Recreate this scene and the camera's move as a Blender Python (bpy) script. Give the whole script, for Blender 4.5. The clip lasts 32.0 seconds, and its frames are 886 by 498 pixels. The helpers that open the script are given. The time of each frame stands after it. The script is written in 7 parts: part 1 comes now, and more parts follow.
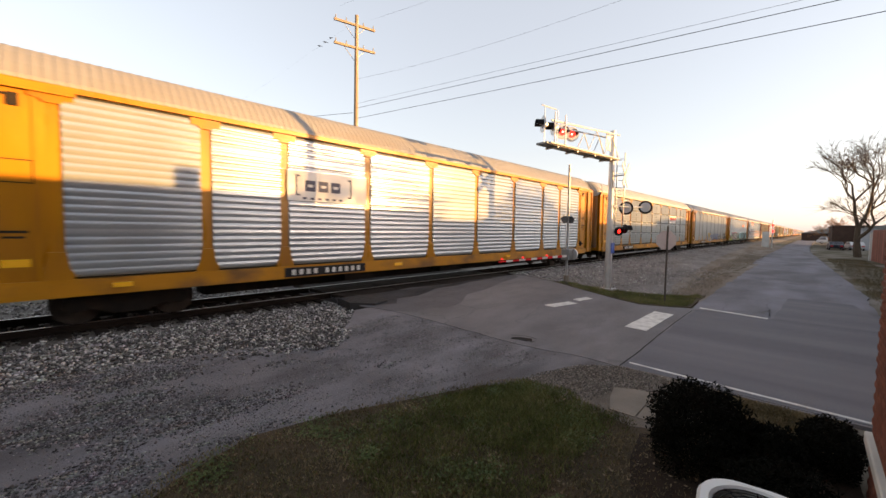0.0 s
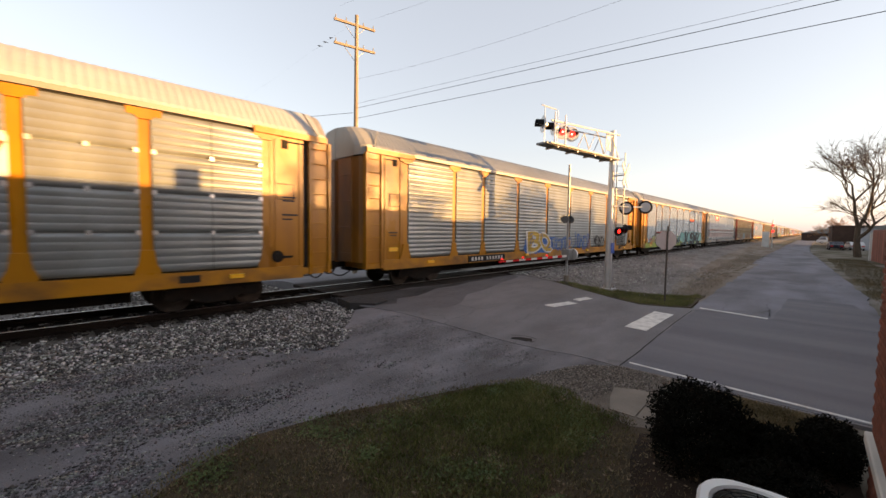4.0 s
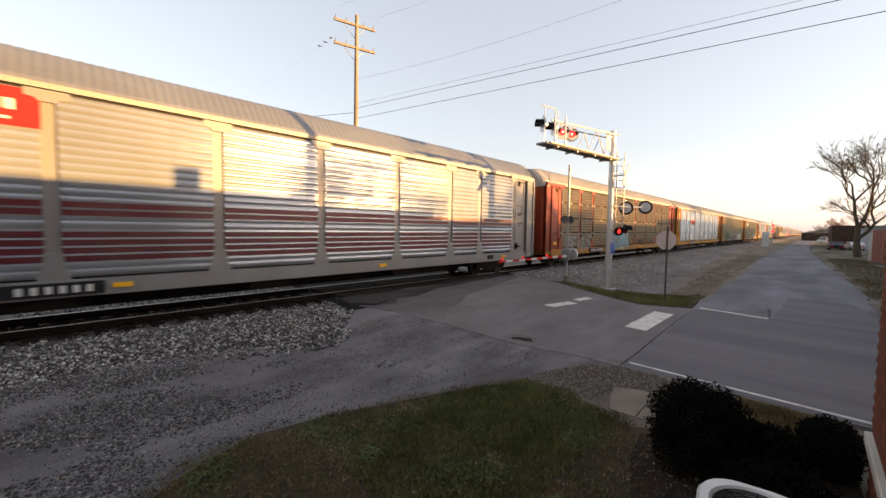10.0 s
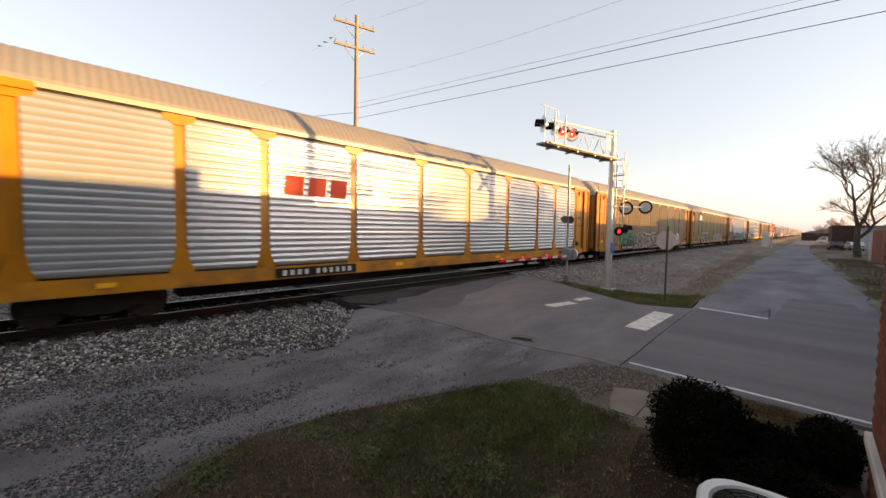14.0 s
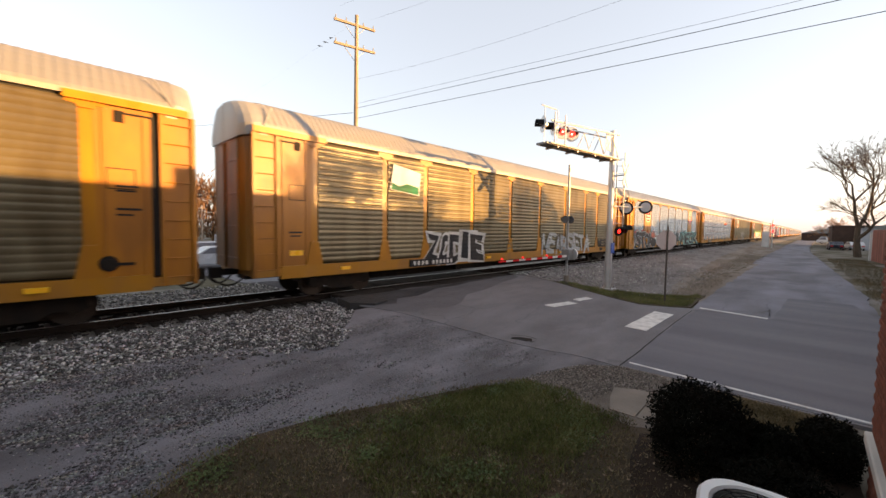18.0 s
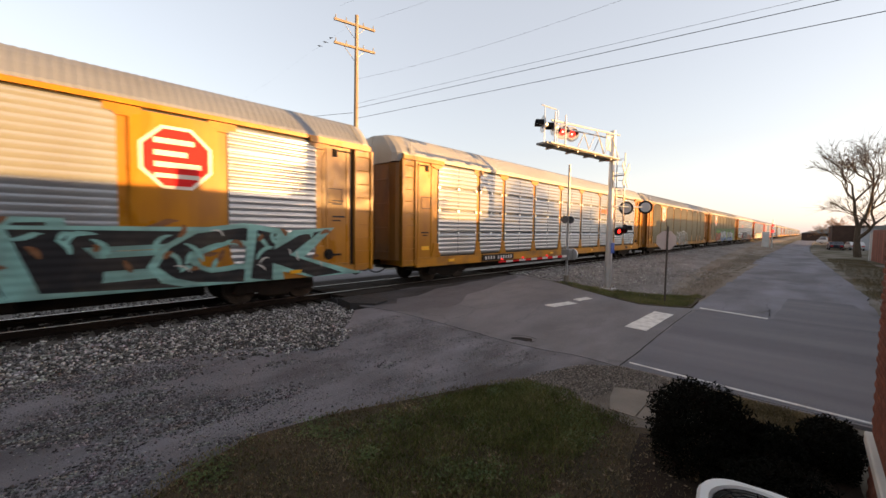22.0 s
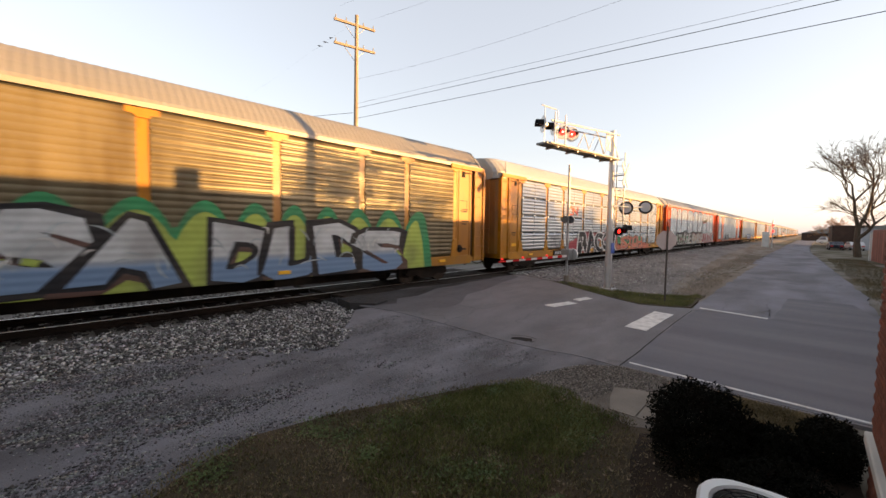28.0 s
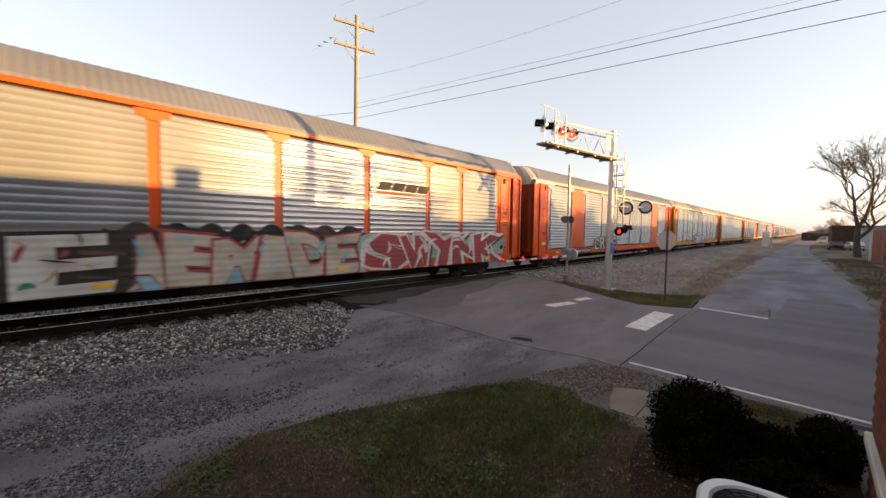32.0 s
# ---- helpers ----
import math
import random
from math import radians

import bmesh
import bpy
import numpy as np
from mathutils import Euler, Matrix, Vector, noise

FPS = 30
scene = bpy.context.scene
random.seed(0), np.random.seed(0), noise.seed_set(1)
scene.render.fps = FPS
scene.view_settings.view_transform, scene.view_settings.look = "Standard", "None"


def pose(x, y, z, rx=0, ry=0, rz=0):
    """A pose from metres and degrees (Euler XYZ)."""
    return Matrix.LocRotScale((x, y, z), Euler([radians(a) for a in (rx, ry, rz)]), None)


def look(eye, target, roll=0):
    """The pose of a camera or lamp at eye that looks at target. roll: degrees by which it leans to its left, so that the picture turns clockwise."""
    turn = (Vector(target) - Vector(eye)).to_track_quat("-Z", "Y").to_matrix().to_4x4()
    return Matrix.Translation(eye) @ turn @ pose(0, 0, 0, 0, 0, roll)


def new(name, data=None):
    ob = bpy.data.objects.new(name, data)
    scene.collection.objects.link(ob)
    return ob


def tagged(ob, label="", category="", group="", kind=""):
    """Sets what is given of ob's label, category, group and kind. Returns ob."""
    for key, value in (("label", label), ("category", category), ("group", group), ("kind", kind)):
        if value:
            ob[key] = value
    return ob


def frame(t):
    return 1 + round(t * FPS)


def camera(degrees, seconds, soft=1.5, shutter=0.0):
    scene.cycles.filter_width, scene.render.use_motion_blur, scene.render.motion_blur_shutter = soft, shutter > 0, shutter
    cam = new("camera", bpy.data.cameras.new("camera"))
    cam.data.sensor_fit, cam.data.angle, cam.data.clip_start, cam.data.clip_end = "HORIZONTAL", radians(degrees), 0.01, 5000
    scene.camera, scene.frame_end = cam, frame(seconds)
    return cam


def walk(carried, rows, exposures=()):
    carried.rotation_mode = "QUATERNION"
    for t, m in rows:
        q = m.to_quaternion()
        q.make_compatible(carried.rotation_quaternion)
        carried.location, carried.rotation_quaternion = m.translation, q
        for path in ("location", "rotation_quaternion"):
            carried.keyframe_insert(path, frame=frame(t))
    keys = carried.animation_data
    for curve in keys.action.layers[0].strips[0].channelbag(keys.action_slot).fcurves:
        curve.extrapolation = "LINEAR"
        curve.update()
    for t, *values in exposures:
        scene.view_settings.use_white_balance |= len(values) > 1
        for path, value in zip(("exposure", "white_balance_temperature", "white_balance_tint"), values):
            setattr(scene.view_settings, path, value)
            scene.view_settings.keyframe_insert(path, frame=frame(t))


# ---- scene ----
# x runs along the track, y away from the eye across it, z up; z = 0 is the top of the rail
SPEED, SLOW, MIDDLE = 12.787, 0.0545, -199.18
PITCH = 28.6          # length of one car over its couplers
BODY = 27.15          # length of its body
EYE = (0.0, -12.34, 2.203)
cam = camera(97.92, 32.0, soft=1.5, shutter=0.2)
aim = look(EYE, (EYE[0] + 0.72091, EYE[1] + 0.69097, EYE[2] - 0.05352), 0.785)
# the automatic exposure opens a little for the darker wagons
STOPS = [(0, 0.05), (1.5, 0), (6, -0.02), (9, 0), (10.5, 0.02), (11.5, 0.2), (13, 0.28), (13.8, 0), (14.3, -0.06), (16, 0.1), (17, 0.13), (19, 0.22), (20, 0.12), (21, 0.02), (23, -0.06), (24, -0.02), (25, 0.13), (27, 0.15), (28, 0.08), (29, 0.14), (30, 0.02), (31, 0.0), (32, 0.0)]
walk(cam, [(0, aim), (32, aim)], [(t, 1.8 + stop, 6800, 20) for t, stop in STOPS])

# ---- light ----
AZ, EL = 59.0, 2.2    # sun: degrees from +x towards -y, and above the horizon
to_sun = Vector((math.cos(radians(AZ)) * math.cos(radians(EL)), -math.sin(radians(AZ)) * math.cos(radians(EL)), math.sin(radians(EL))))
world = bpy.data.worlds.new("evening_sky")
scene.world = world
world.use_nodes = True
wn = world.node_tree.nodes
sky = wn.new("ShaderNodeTexSky")
sky.sky_type, sky.sun_disc = "NISHITA", False
sky.sun_elevation, sky.sun_rotation = radians(EL + 4), radians(90 + AZ)
sky.air_density, sky.dust_density, sky.ozone_density = 1.0, 1.2, 1.0
wn["Background"].inputs["Strength"].default_value = 0.15
haze = wn.new("ShaderNodeHueSaturation")
haze.inputs["Hue"].default_value, haze.inputs["Saturation"].default_value = 0.485, 0.62
world.node_tree.links.new(sky.outputs[0], haze.inputs["Color"])
veil = wn.new("ShaderNodeMix")          # thin high cloud evens the sky
veil.data_type = "RGBA"
veil.inputs[0].default_value = 0.5
veil.inputs[7].default_value = (1.28, 1.43, 1.56, 1)
world.node_tree.links.new(haze.outputs[0], veil.inputs[6])
world.node_tree.links.new(veil.outputs[2], wn["Background"].inputs[0])
sun = new("sun", bpy.data.lights.new("sun", "SUN"))
sun.data.energy, sun.data.angle, sun.data.color = 5.0, radians(0.5), (1.0, 0.57, 0.18)
sun.matrix_world = look(tuple(to_sun * 80), (0, 0, 0))


# ---- materials ----
def material(name, colour, rough=0.6, metal=0.0, spread=0.25, scale=6.0, fine=60.0, bump=0.15, dirt=None, dirt_amount=0.4, dirt_scale=1.2, stretch=(1, 1, 1), vary=0.0, ribs=0.0, cracks=0.0):
    """A worn surface: grain and broad variation of one colour, stains of another, fine relief."""
    m = bpy.data.materials.new(name)
    m.use_nodes = True
    nt = m.node_tree
    n, l = nt.nodes, nt.links
    b = n["Principled BSDF"]
    tc = n.new("ShaderNodeTexCoord")
    mp = n.new("ShaderNodeMapping")
    mp.inputs["Scale"].default_value = stretch
    l.new(tc.outputs["Object"], mp.inputs[0])
    info = n.new("ShaderNodeObjectInfo")
    shift = n.new("ShaderNodeVectorMath")
    shift.operation = "MULTIPLY_ADD"
    l.new(info.outputs["Random"], shift.inputs[0])
    shift.inputs[1].default_value = (37, 19, 53)
    l.new(mp.outputs[0], shift.inputs[2])
    co = shift.outputs[0]

    def tex(sc, detail=4.0):
        t = n.new("ShaderNodeTexNoise")
        t.inputs["Scale"].default_value, t.inputs["Detail"].default_value = sc, detail
        l.new(co, t.inputs["Vector"])
        return t.outputs["Fac"]

    def ramp(fac, lo, hi):
        r = n.new("ShaderNodeMapRange")
        l.new(fac, r.inputs[0])
        r.inputs[1].default_value, r.inputs[2].default_value = lo, hi
        return r.outputs[0]

    def mix(fac, a, c, kind="MIX"):
        x = n.new("ShaderNodeMix")
        x.data_type, x.blend_type = "RGBA", kind
        if isinstance(fac, float):
            x.inputs[0].default_value = fac
        else:
            l.new(fac, x.inputs[0])
        for sock, val in ((x.inputs[6], a), (x.inputs[7], c)):
            if isinstance(val, tuple):
                sock.default_value = (*val[:3], 1)
            else:
                l.new(val, sock)
        return x.outputs[2]

    broad, grain = tex(scale), tex(fine, 6.0)
    dark = tuple(c * (1 - spread) for c in colour)
    light = tuple(min(1, c * (1 + spread)) for c in colour)
    col = mix(ramp(broad, 0.3, 0.7), dark, light)
    col = mix(ramp(grain, 0.2, 0.8), col, light if spread > 0.3 else colour)
    if dirt:
        stain = n.new("ShaderNodeMath")
        stain.operation = "MULTIPLY"
        l.new(ramp(tex(dirt_scale, 8.0), 0.42, 0.68), stain.inputs[0])
        stain.inputs[1].default_value = dirt_amount
        col = mix(stain.outputs[0], col, dirt)
    if cracks:
        warp = n.new("ShaderNodeTexNoise")
        warp.inputs["Scale"].default_value, warp.inputs["Detail"].default_value = 1.3, 6.0
        l.new(co, warp.inputs["Vector"])
        bent = n.new("ShaderNodeVectorMath")
        bent.operation = "MULTIPLY_ADD"
        l.new(warp.outputs["Color"], bent.inputs[0])
        bent.inputs[1].default_value = (1.1, 1.1, 0)
        l.new(co, bent.inputs[2])
        cell = n.new("ShaderNodeTexVoronoi")
        cell.feature = "DISTANCE_TO_EDGE"
        cell.inputs["Scale"].default_value = cracks
        l.new(bent.outputs[0], cell.inputs["Vector"])
        gap = n.new("ShaderNodeMath")
        gap.operation = "MULTIPLY"
        l.new(ramp(cell.outputs["Distance"], 0.010, 0.002), gap.inputs[0])
        l.new(ramp(tex(0.35, 2.0), 0.45, 0.6), gap.inputs[1])
        soft = n.new("ShaderNodeMath")
        soft.operation = "MULTIPLY"
        l.new(gap.outputs[0], soft.inputs[0])
        soft.inputs[1].default_value = 0.55
        col = mix(soft.outputs[0], col, (0.055, 0.05, 0.05))
    if vary:
        hsv = n.new("ShaderNodeHueSaturation")
        l.new(col, hsv.inputs["Color"])
        v = n.new("ShaderNodeMapRange")
        l.new(info.outputs["Random"], v.inputs[0])
        v.inputs[3].default_value, v.inputs[4].default_value = 1 - vary, 1 + vary
        l.new(v.outputs[0], hsv.inputs["Value"])
        col = hsv.outputs[0]
    l.new(col, b.inputs["Base Color"])
    rr = n.new("ShaderNodeMapRange")
    l.new(broad, rr.inputs[0])
    rr.inputs[3].default_value, rr.inputs[4].default_value = max(0.05, rough - 0.12), min(1, rough + 0.12)
    l.new(rr.outputs[0], b.inputs["Roughness"])
    b.inputs["Metallic"].default_value = metal
    bp = n.new("ShaderNodeBump")
    bp.inputs["Strength"].default_value, bp.inputs["Distance"].default_value = bump, 0.02
    l.new(grain, bp.inputs["Height"])
    normal = bp.outputs[0]
    if ribs:
        wv = n.new("ShaderNodeTexWave")
        wv.bands_direction = "Z"
        wv.inputs["Scale"].default_value = ribs
        l.new(tc.outputs["Object"], wv.inputs["Vector"])
        b2 = n.new("ShaderNodeBump")
        b2.inputs["Strength"].default_value, b2.inputs["Distance"].default_value = 0.35, 0.02
        l.new(wv.outputs["Fac"], b2.inputs["Height"])
        l.new(normal, b2.inputs["Normal"])
        normal = b2.outputs[0]
    l.new(normal, b.inputs["Normal"])
    if rough >= 0.85:
        b.inputs["Specular IOR Level"].default_value = 0.12
    return m


def sheet_metal(name, gloss, share, rough, *args):
    """Weathered zinc: a dull coat under a sharper metallic sheen."""
    m = material(name, *args)
    n, l = m.node_tree.nodes, m.node_tree.links
    b = n["Principled BSDF"]
    dull, shine, mix = n.new("ShaderNodeBsdfDiffuse"), n.new("ShaderNodeBsdfGlossy"), n.new("ShaderNodeMixShader")
    shine.distribution = "BECKMANN"
    shine.inputs["Color"].default_value = (*gloss, 1)
    shine.inputs["Roughness"].default_value = rough
    edge, ramp = n.new("ShaderNodeLayerWeight"), n.new("ShaderNodeMapRange")     # more sheen at a glancing view
    edge.inputs[0].default_value = 0.5
    for i, v in ((1, 0.40), (2, 0.95), (3, share), (4, min(share + 0.50, 0.75))):
        ramp.inputs[i].default_value = v
    l.new(edge.outputs["Facing"], ramp.inputs[0])
    l.new(ramp.outputs[0], mix.inputs[0])
    l.new(b.inputs["Base Color"].links[0].from_socket, dull.inputs["Color"])
    for node in (dull, shine):
        l.new(b.inputs["Normal"].links[0].from_socket, node.inputs["Normal"])
    l.new(dull.outputs[0], mix.inputs[1])
    l.new(shine.outputs[0], mix.inputs[2])
    l.new(mix.outputs[0], n["Material Output"].inputs["Surface"])
    n.remove(b)
    return m


def glow(name, colour, strength):
    m = bpy.data.materials.new(name)
    m.use_nodes = True
    b = m.node_tree.nodes["Principled BSDF"]
    b.inputs["Base Color"].default_value = (*colour, 1)
    b.inputs["Emission Color"].default_value = (*colour, 1)
    b.inputs["Emission Strength"].default_value = strength
    return m


RUST = (0.16, 0.09, 0.05)
GRIME = (0.09, 0.075, 0.055)
galvanised = sheet_metal("galvanised_sheet", (0.56, 0.62, 0.68), 0.22, 0.27, (0.218, 0.240, 0.255), 0.36, 0.0, 0.22, 1.6, 40, 0.04, (0.13, 0.13, 0.125), 0.5, 0.8, (1.2, 1, 0.4), 0.14)
bright_zinc = sheet_metal("bright_zinc_sheet", (0.62, 0.66, 0.70), 0.27, 0.27, (0.245, 0.262, 0.270), 0.36, 0.0, 0.2, 1.6, 40, 0.04, (0.16, 0.155, 0.145), 0.45, 0.8, (1.2, 1, 0.4), 0.14)
clear_zinc = sheet_metal("clear_zinc_sheet", (0.66, 0.73, 0.79), 0.28, 0.27, (0.276, 0.303, 0.320), 0.36, 0.0, 0.16, 1.6, 40, 0.04, (0.20, 0.21, 0.21), 0.4, 0.8, (1.2, 1, 0.4), 0.12)
dull_zinc = sheet_metal("dull_zinc_sheet", (0.47, 0.51, 0.53), 0.15, 0.30, (0.185, 0.200, 0.202), 0.42, 0.0, 0.2, 1.5, 35, 0.06, (0.10, 0.098, 0.09), 0.55, 1.0, (1.0, 1, 0.5), 0.12)
weathered = sheet_metal("weathered_sheet", (0.37, 0.35, 0.28), 0.09, 0.32, (0.122, 0.101, 0.062), 0.48, 0.0, 0.2, 1.4, 30, 0.08, (0.065, 0.047, 0.025), 0.75, 1.1, (1.6, 1, 0.35), 0.12)
tarnished = sheet_metal("tarnished_sheet", (0.38, 0.33, 0.25), 0.11, 0.34, (0.094, 0.074, 0.051), 0.48, 0.0, 0.22, 1.3, 30, 0.08, (0.066, 0.048, 0.030), 0.75, 1.1, (1.6, 1, 0.35), 0.12)
maroon = material("maroon_stripe", (0.095, 0.009, 0.014), 0.45, 0.1, 0.2, 3, 40, 0.05, GRIME, 0.3)
yellow = material("yellow_paint", (0.36, 0.152, 0.005), 0.30, 0.0, 0.14, 1.5, 40, 0.05, (0.20, 0.085, 0.02), 0.6, 1.3, (1, 1, 0.35), 0.08)
old_yellow = material("faded_yellow_paint", (0.34, 0.150, 0.008), 0.45, 0.0, 0.16, 1.5, 40, 0.06, (0.17, 0.09, 0.04), 0.6, 1.5, (1, 1, 0.35), 0.08)
deep_yellow = material("deep_yellow_paint", (0.30, 0.120, 0.008), 0.40, 0.0, 0.16, 1.5, 40, 0.05, (0.15, 0.06, 0.016), 0.65, 1.3, (1, 1, 0.35), 0.08)
sill_yellow = material("grimy_yellow_paint", (0.42, 0.18, 0.006), 0.5, 0.0, 0.2, 1.5, 40, 0.08, (0.10, 0.055, 0.03), 0.75, 1.6, (0.7, 1, 1.2), 0.1)
# dirty yellow for the end doors, darkened for the shade between wagons
end_grime_shade = material("shaded_sooty_yellow_paint", (0.23, 0.095, 0.006), 0.55, 0.0, 0.22, 1.5, 40, 0.08, (0.07, 0.04, 0.022), 0.75, 1.2, (1, 1, 0.4), 0.1)
orange = material("orange_paint", (0.52, 0.060, 0.0), 0.36, 0.0, 0.14, 1.5, 40, 0.05, (0.25, 0.04, 0.005), 0.4, 1.3, (1, 1, 0.35), 0.06)
oxide = material("red_oxide_paint", (0.22, 0.027, 0.006), 0.36, 0.0, 0.2, 1.5, 40, 0.06, (0.08, 0.022, 0.01), 0.6, 1.4, (1, 1, 0.35), 0.08)
grey_paint = material("grey_paint", (0.205, 0.210, 0.212), 0.38, 0.0, 0.14, 1.5, 40, 0.05, (0.2, 0.16, 0.11), 0.45, 1.3, (1, 1, 0.35), 0.08)
white_paint = material("white_paint", (0.58, 0.58, 0.56), 0.4, 0.0, 0.1, 3, 40, 0.05, (0.35, 0.32, 0.27), 0.35, 1.5)
roof_sheet = material("roof_sheet", (0.235, 0.227, 0.212), 0.5, 0.25, 0.14, 0.9, 30, 0.05, (0.25, 0.21, 0.16), 0.4, 0.7, (0.4, 1, 1), 0.12)
pale_roof = material("pale_roof_sheet", (0.36, 0.36, 0.355), 0.5, 0.2, 0.12, 0.9, 30, 0.05, (0.27, 0.25, 0.22), 0.4, 0.7, (0.4, 1, 1), 0.1)
blue_roof = material("blue_grey_roof_sheet", (0.20, 0.215, 0.235), 0.42, 0.45, 0.16, 0.9, 30, 0.05, (0.14, 0.135, 0.13), 0.45, 0.7, (0.4, 1, 1), 0.12)
cap_sheet = material("end_cap_sheet", (0.30, 0.30, 0.29), 0.5, 0.2, 0.16, 1.2, 30, 0.05, (0.17, 0.15, 0.12), 0.5, 0.9, (1, 1, 0.4), 0.1)
for painted in (yellow, sill_yellow, old_yellow, deep_yellow, orange, oxide):
    painted.node_tree.nodes["Principled BSDF"].inputs["Specular IOR Level"].default_value = 0.32
inner_dark = material("dark_interior", (0.03, 0.03, 0.03), 0.8)
steel_dark = material("sooty_steel", (0.014, 0.012, 0.011), 0.75, 0.1, 0.4, 5, 60, 0.3, (0.04, 0.025, 0.015), 0.35, 3)
tread = material("worn_wheel_steel", (0.05, 0.042, 0.036), 0.5, 0.5, 0.3, 6, 60, 0.2, (0.03, 0.02, 0.014), 0.5)
black_paint = material("black_paint", (0.018, 0.018, 0.02), 0.5, 0.0, 0.3, 4, 50, 0.05)
rail_side = material("rusty_rail", (0.014, 0.010, 0.008), 0.7, 0.3, 0.35, 8, 80, 0.3, (0.03, 0.018, 0.012), 0.4)
rail_top = material("polished_rail_head", (0.40, 0.38, 0.36), 0.34, 1.0, 0.1, 5, 80, 0.05)
tie_wood = material("creosoted_tie", (0.022, 0.017, 0.014), 0.85, 0.0, 0.4, 4, 40, 0.5, (0.045, 0.036, 0.03), 0.5, 2, (1, 0.3, 1), 0.25)
gravel_bed = material("gravel_bed", (0.16, 0.145, 0.13), 0.9, 0.0, 0.45, 9, 45, 1.0, (0.07, 0.06, 0.05), 0.5, 1.2)
asphalt = material("asphalt", (0.122, 0.115, 0.121), 0.82, 0.0, 0.4, 1.6, 70, 0.6, (0.07, 0.063, 0.065), 0.5, 0.5, (0.6, 1.6, 1), cracks=0.35)
apron_mat = material("gravelly_asphalt", (0.165, 0.158, 0.168), 0.88, 0.0, 0.4, 1.1, 70, 1.0, (0.080, 0.073, 0.075), 0.7, 0.7, (0.7, 1.8, 1))
old_asphalt = material("cracked_asphalt", (0.148, 0.147, 0.166), 0.85, 0.0, 0.45, 0.8, 90, 0.6, (0.075, 0.07, 0.068), 0.6, 0.5, (0.5, 1, 1), cracks=0.5)
tar = material("tarry_asphalt", (0.034, 0.031, 0.031), 0.85, 0.0, 0.45, 2.0, 70, 0.8, (0.08, 0.075, 0.078), 0.7, 0.7, (0.6, 1.4, 1))
tar_grey = material("dark_asphalt", (0.095, 0.089, 0.094), 0.85, 0.0, 0.4, 1.8, 70, 0.8, (0.125, 0.118, 0.124), 0.8, 0.8, (0.6, 1.4, 1))
lump_black = material("black_tar_lump", (0.020, 0.018, 0.018), 0.8, 0.0, 0.5, 4.0, 50, 1.0)
road_white = material("worn_road_paint", (0.62, 0.61, 0.58), 0.7, 0.0, 0.12, 5, 90, 0.3, (0.2, 0.19, 0.18), 0.5, 4)
earth = material("dry_grass_ground", (0.062, 0.053, 0.03), 0.95, 0.0, 0.5, 0.5, 30, 1.0, (0.24, 0.22, 0.2), 0.8, 0.3)

turf = material("lawn_soil", (0.048, 0.038, 0.024), 0.95, 0.0, 0.5, 3.0, 60, 1.0, (0.09, 0.062, 0.04), 0.7, 1.6)


def grass_blend(name, low, mid, high):
    """Blades of three mingled tones."""
    m = bpy.data.materials.new(name)
    m.use_nodes = True
    n, l = m.node_tree.nodes, m.node_tree.links
    g = n.new("ShaderNodeNewGeometry")
    t = n.new("ShaderNodeTexNoise")
    t.inputs["Scale"].default_value, t.inputs["Detail"].default_value = 1.4, 5.0
    tc = n.new("ShaderNodeTexCoord")
    l.new(tc.outputs["Object"], t.inputs["Vector"])
    add = n.new("ShaderNodeMath")
    add.operation = "MULTIPLY_ADD"
    l.new(t.outputs["Fac"], add.inputs[0])
    add.inputs[1].default_value = 1.5
    half = n.new("ShaderNodeMath")
    half.operation = "MULTIPLY_ADD"
    l.new(g.outputs["Random Per Island"], half.inputs[0])
    half.inputs[1].default_value, half.inputs[2].default_value = 0.6, -0.55
    l.new(half.outputs[0], add.inputs[2])
    r = n.new("ShaderNodeValToRGB")
    r.color_ramp.elements[0].color, r.color_ramp.elements[1].color = (*low, 1), (*high, 1)
    e = r.color_ramp.elements.new(0.5)
    e.color = (*mid, 1)
    l.new(add.outputs[0], r.inputs[0])
    l.new(r.outputs[0], n["Principled BSDF"].inputs["Base Color"])
    n["Principled BSDF"].inputs["Roughness"].default_value = 0.75
    n["Principled BSDF"].inputs["Specular IOR Level"].default_value = 0.25
    return m


grass_green = grass_blend("green_grass_blades", (0.055, 0.070, 0.016), (0.125, 0.140, 0.040), (0.24, 0.215, 0.09))
grass_dry = grass_blend("withered_grass_blades", (0.058, 0.047, 0.021), (0.145, 0.113, 0.056), (0.36, 0.28, 0.17))
straw = grass_blend("dry_straw", (0.05, 0.055, 0.02), (0.11, 0.088, 0.045), (0.22, 0.16, 0.09))
concrete = material("weathered_concrete", (0.205, 0.175, 0.145), 0.85, 0.0, 0.22, 2.5, 80, 0.5, (0.11, 0.092, 0.075), 0.6, 2)
kerb_dust = material("brown_gravel_dust", (0.135, 0.113, 0.095), 0.92, 0.0, 0.4, 3.0, 60, 1.0, (0.07, 0.056, 0.045), 0.6, 1.2)
mulch = material("dark_mulch", (0.022, 0.016, 0.012), 0.95, 0.0, 0.6, 6, 40, 1.0, (0.045, 0.03, 0.02), 0.6, 3)
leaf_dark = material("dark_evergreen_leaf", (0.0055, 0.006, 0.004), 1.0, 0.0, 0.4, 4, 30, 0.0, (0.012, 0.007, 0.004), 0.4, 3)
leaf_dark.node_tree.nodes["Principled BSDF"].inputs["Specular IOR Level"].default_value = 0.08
bark = material("grey_bark", (0.10, 0.075, 0.055), 0.9, 0.0, 0.3, 5, 40, 0.7, (0.05, 0.04, 0.03), 0.5, 2)
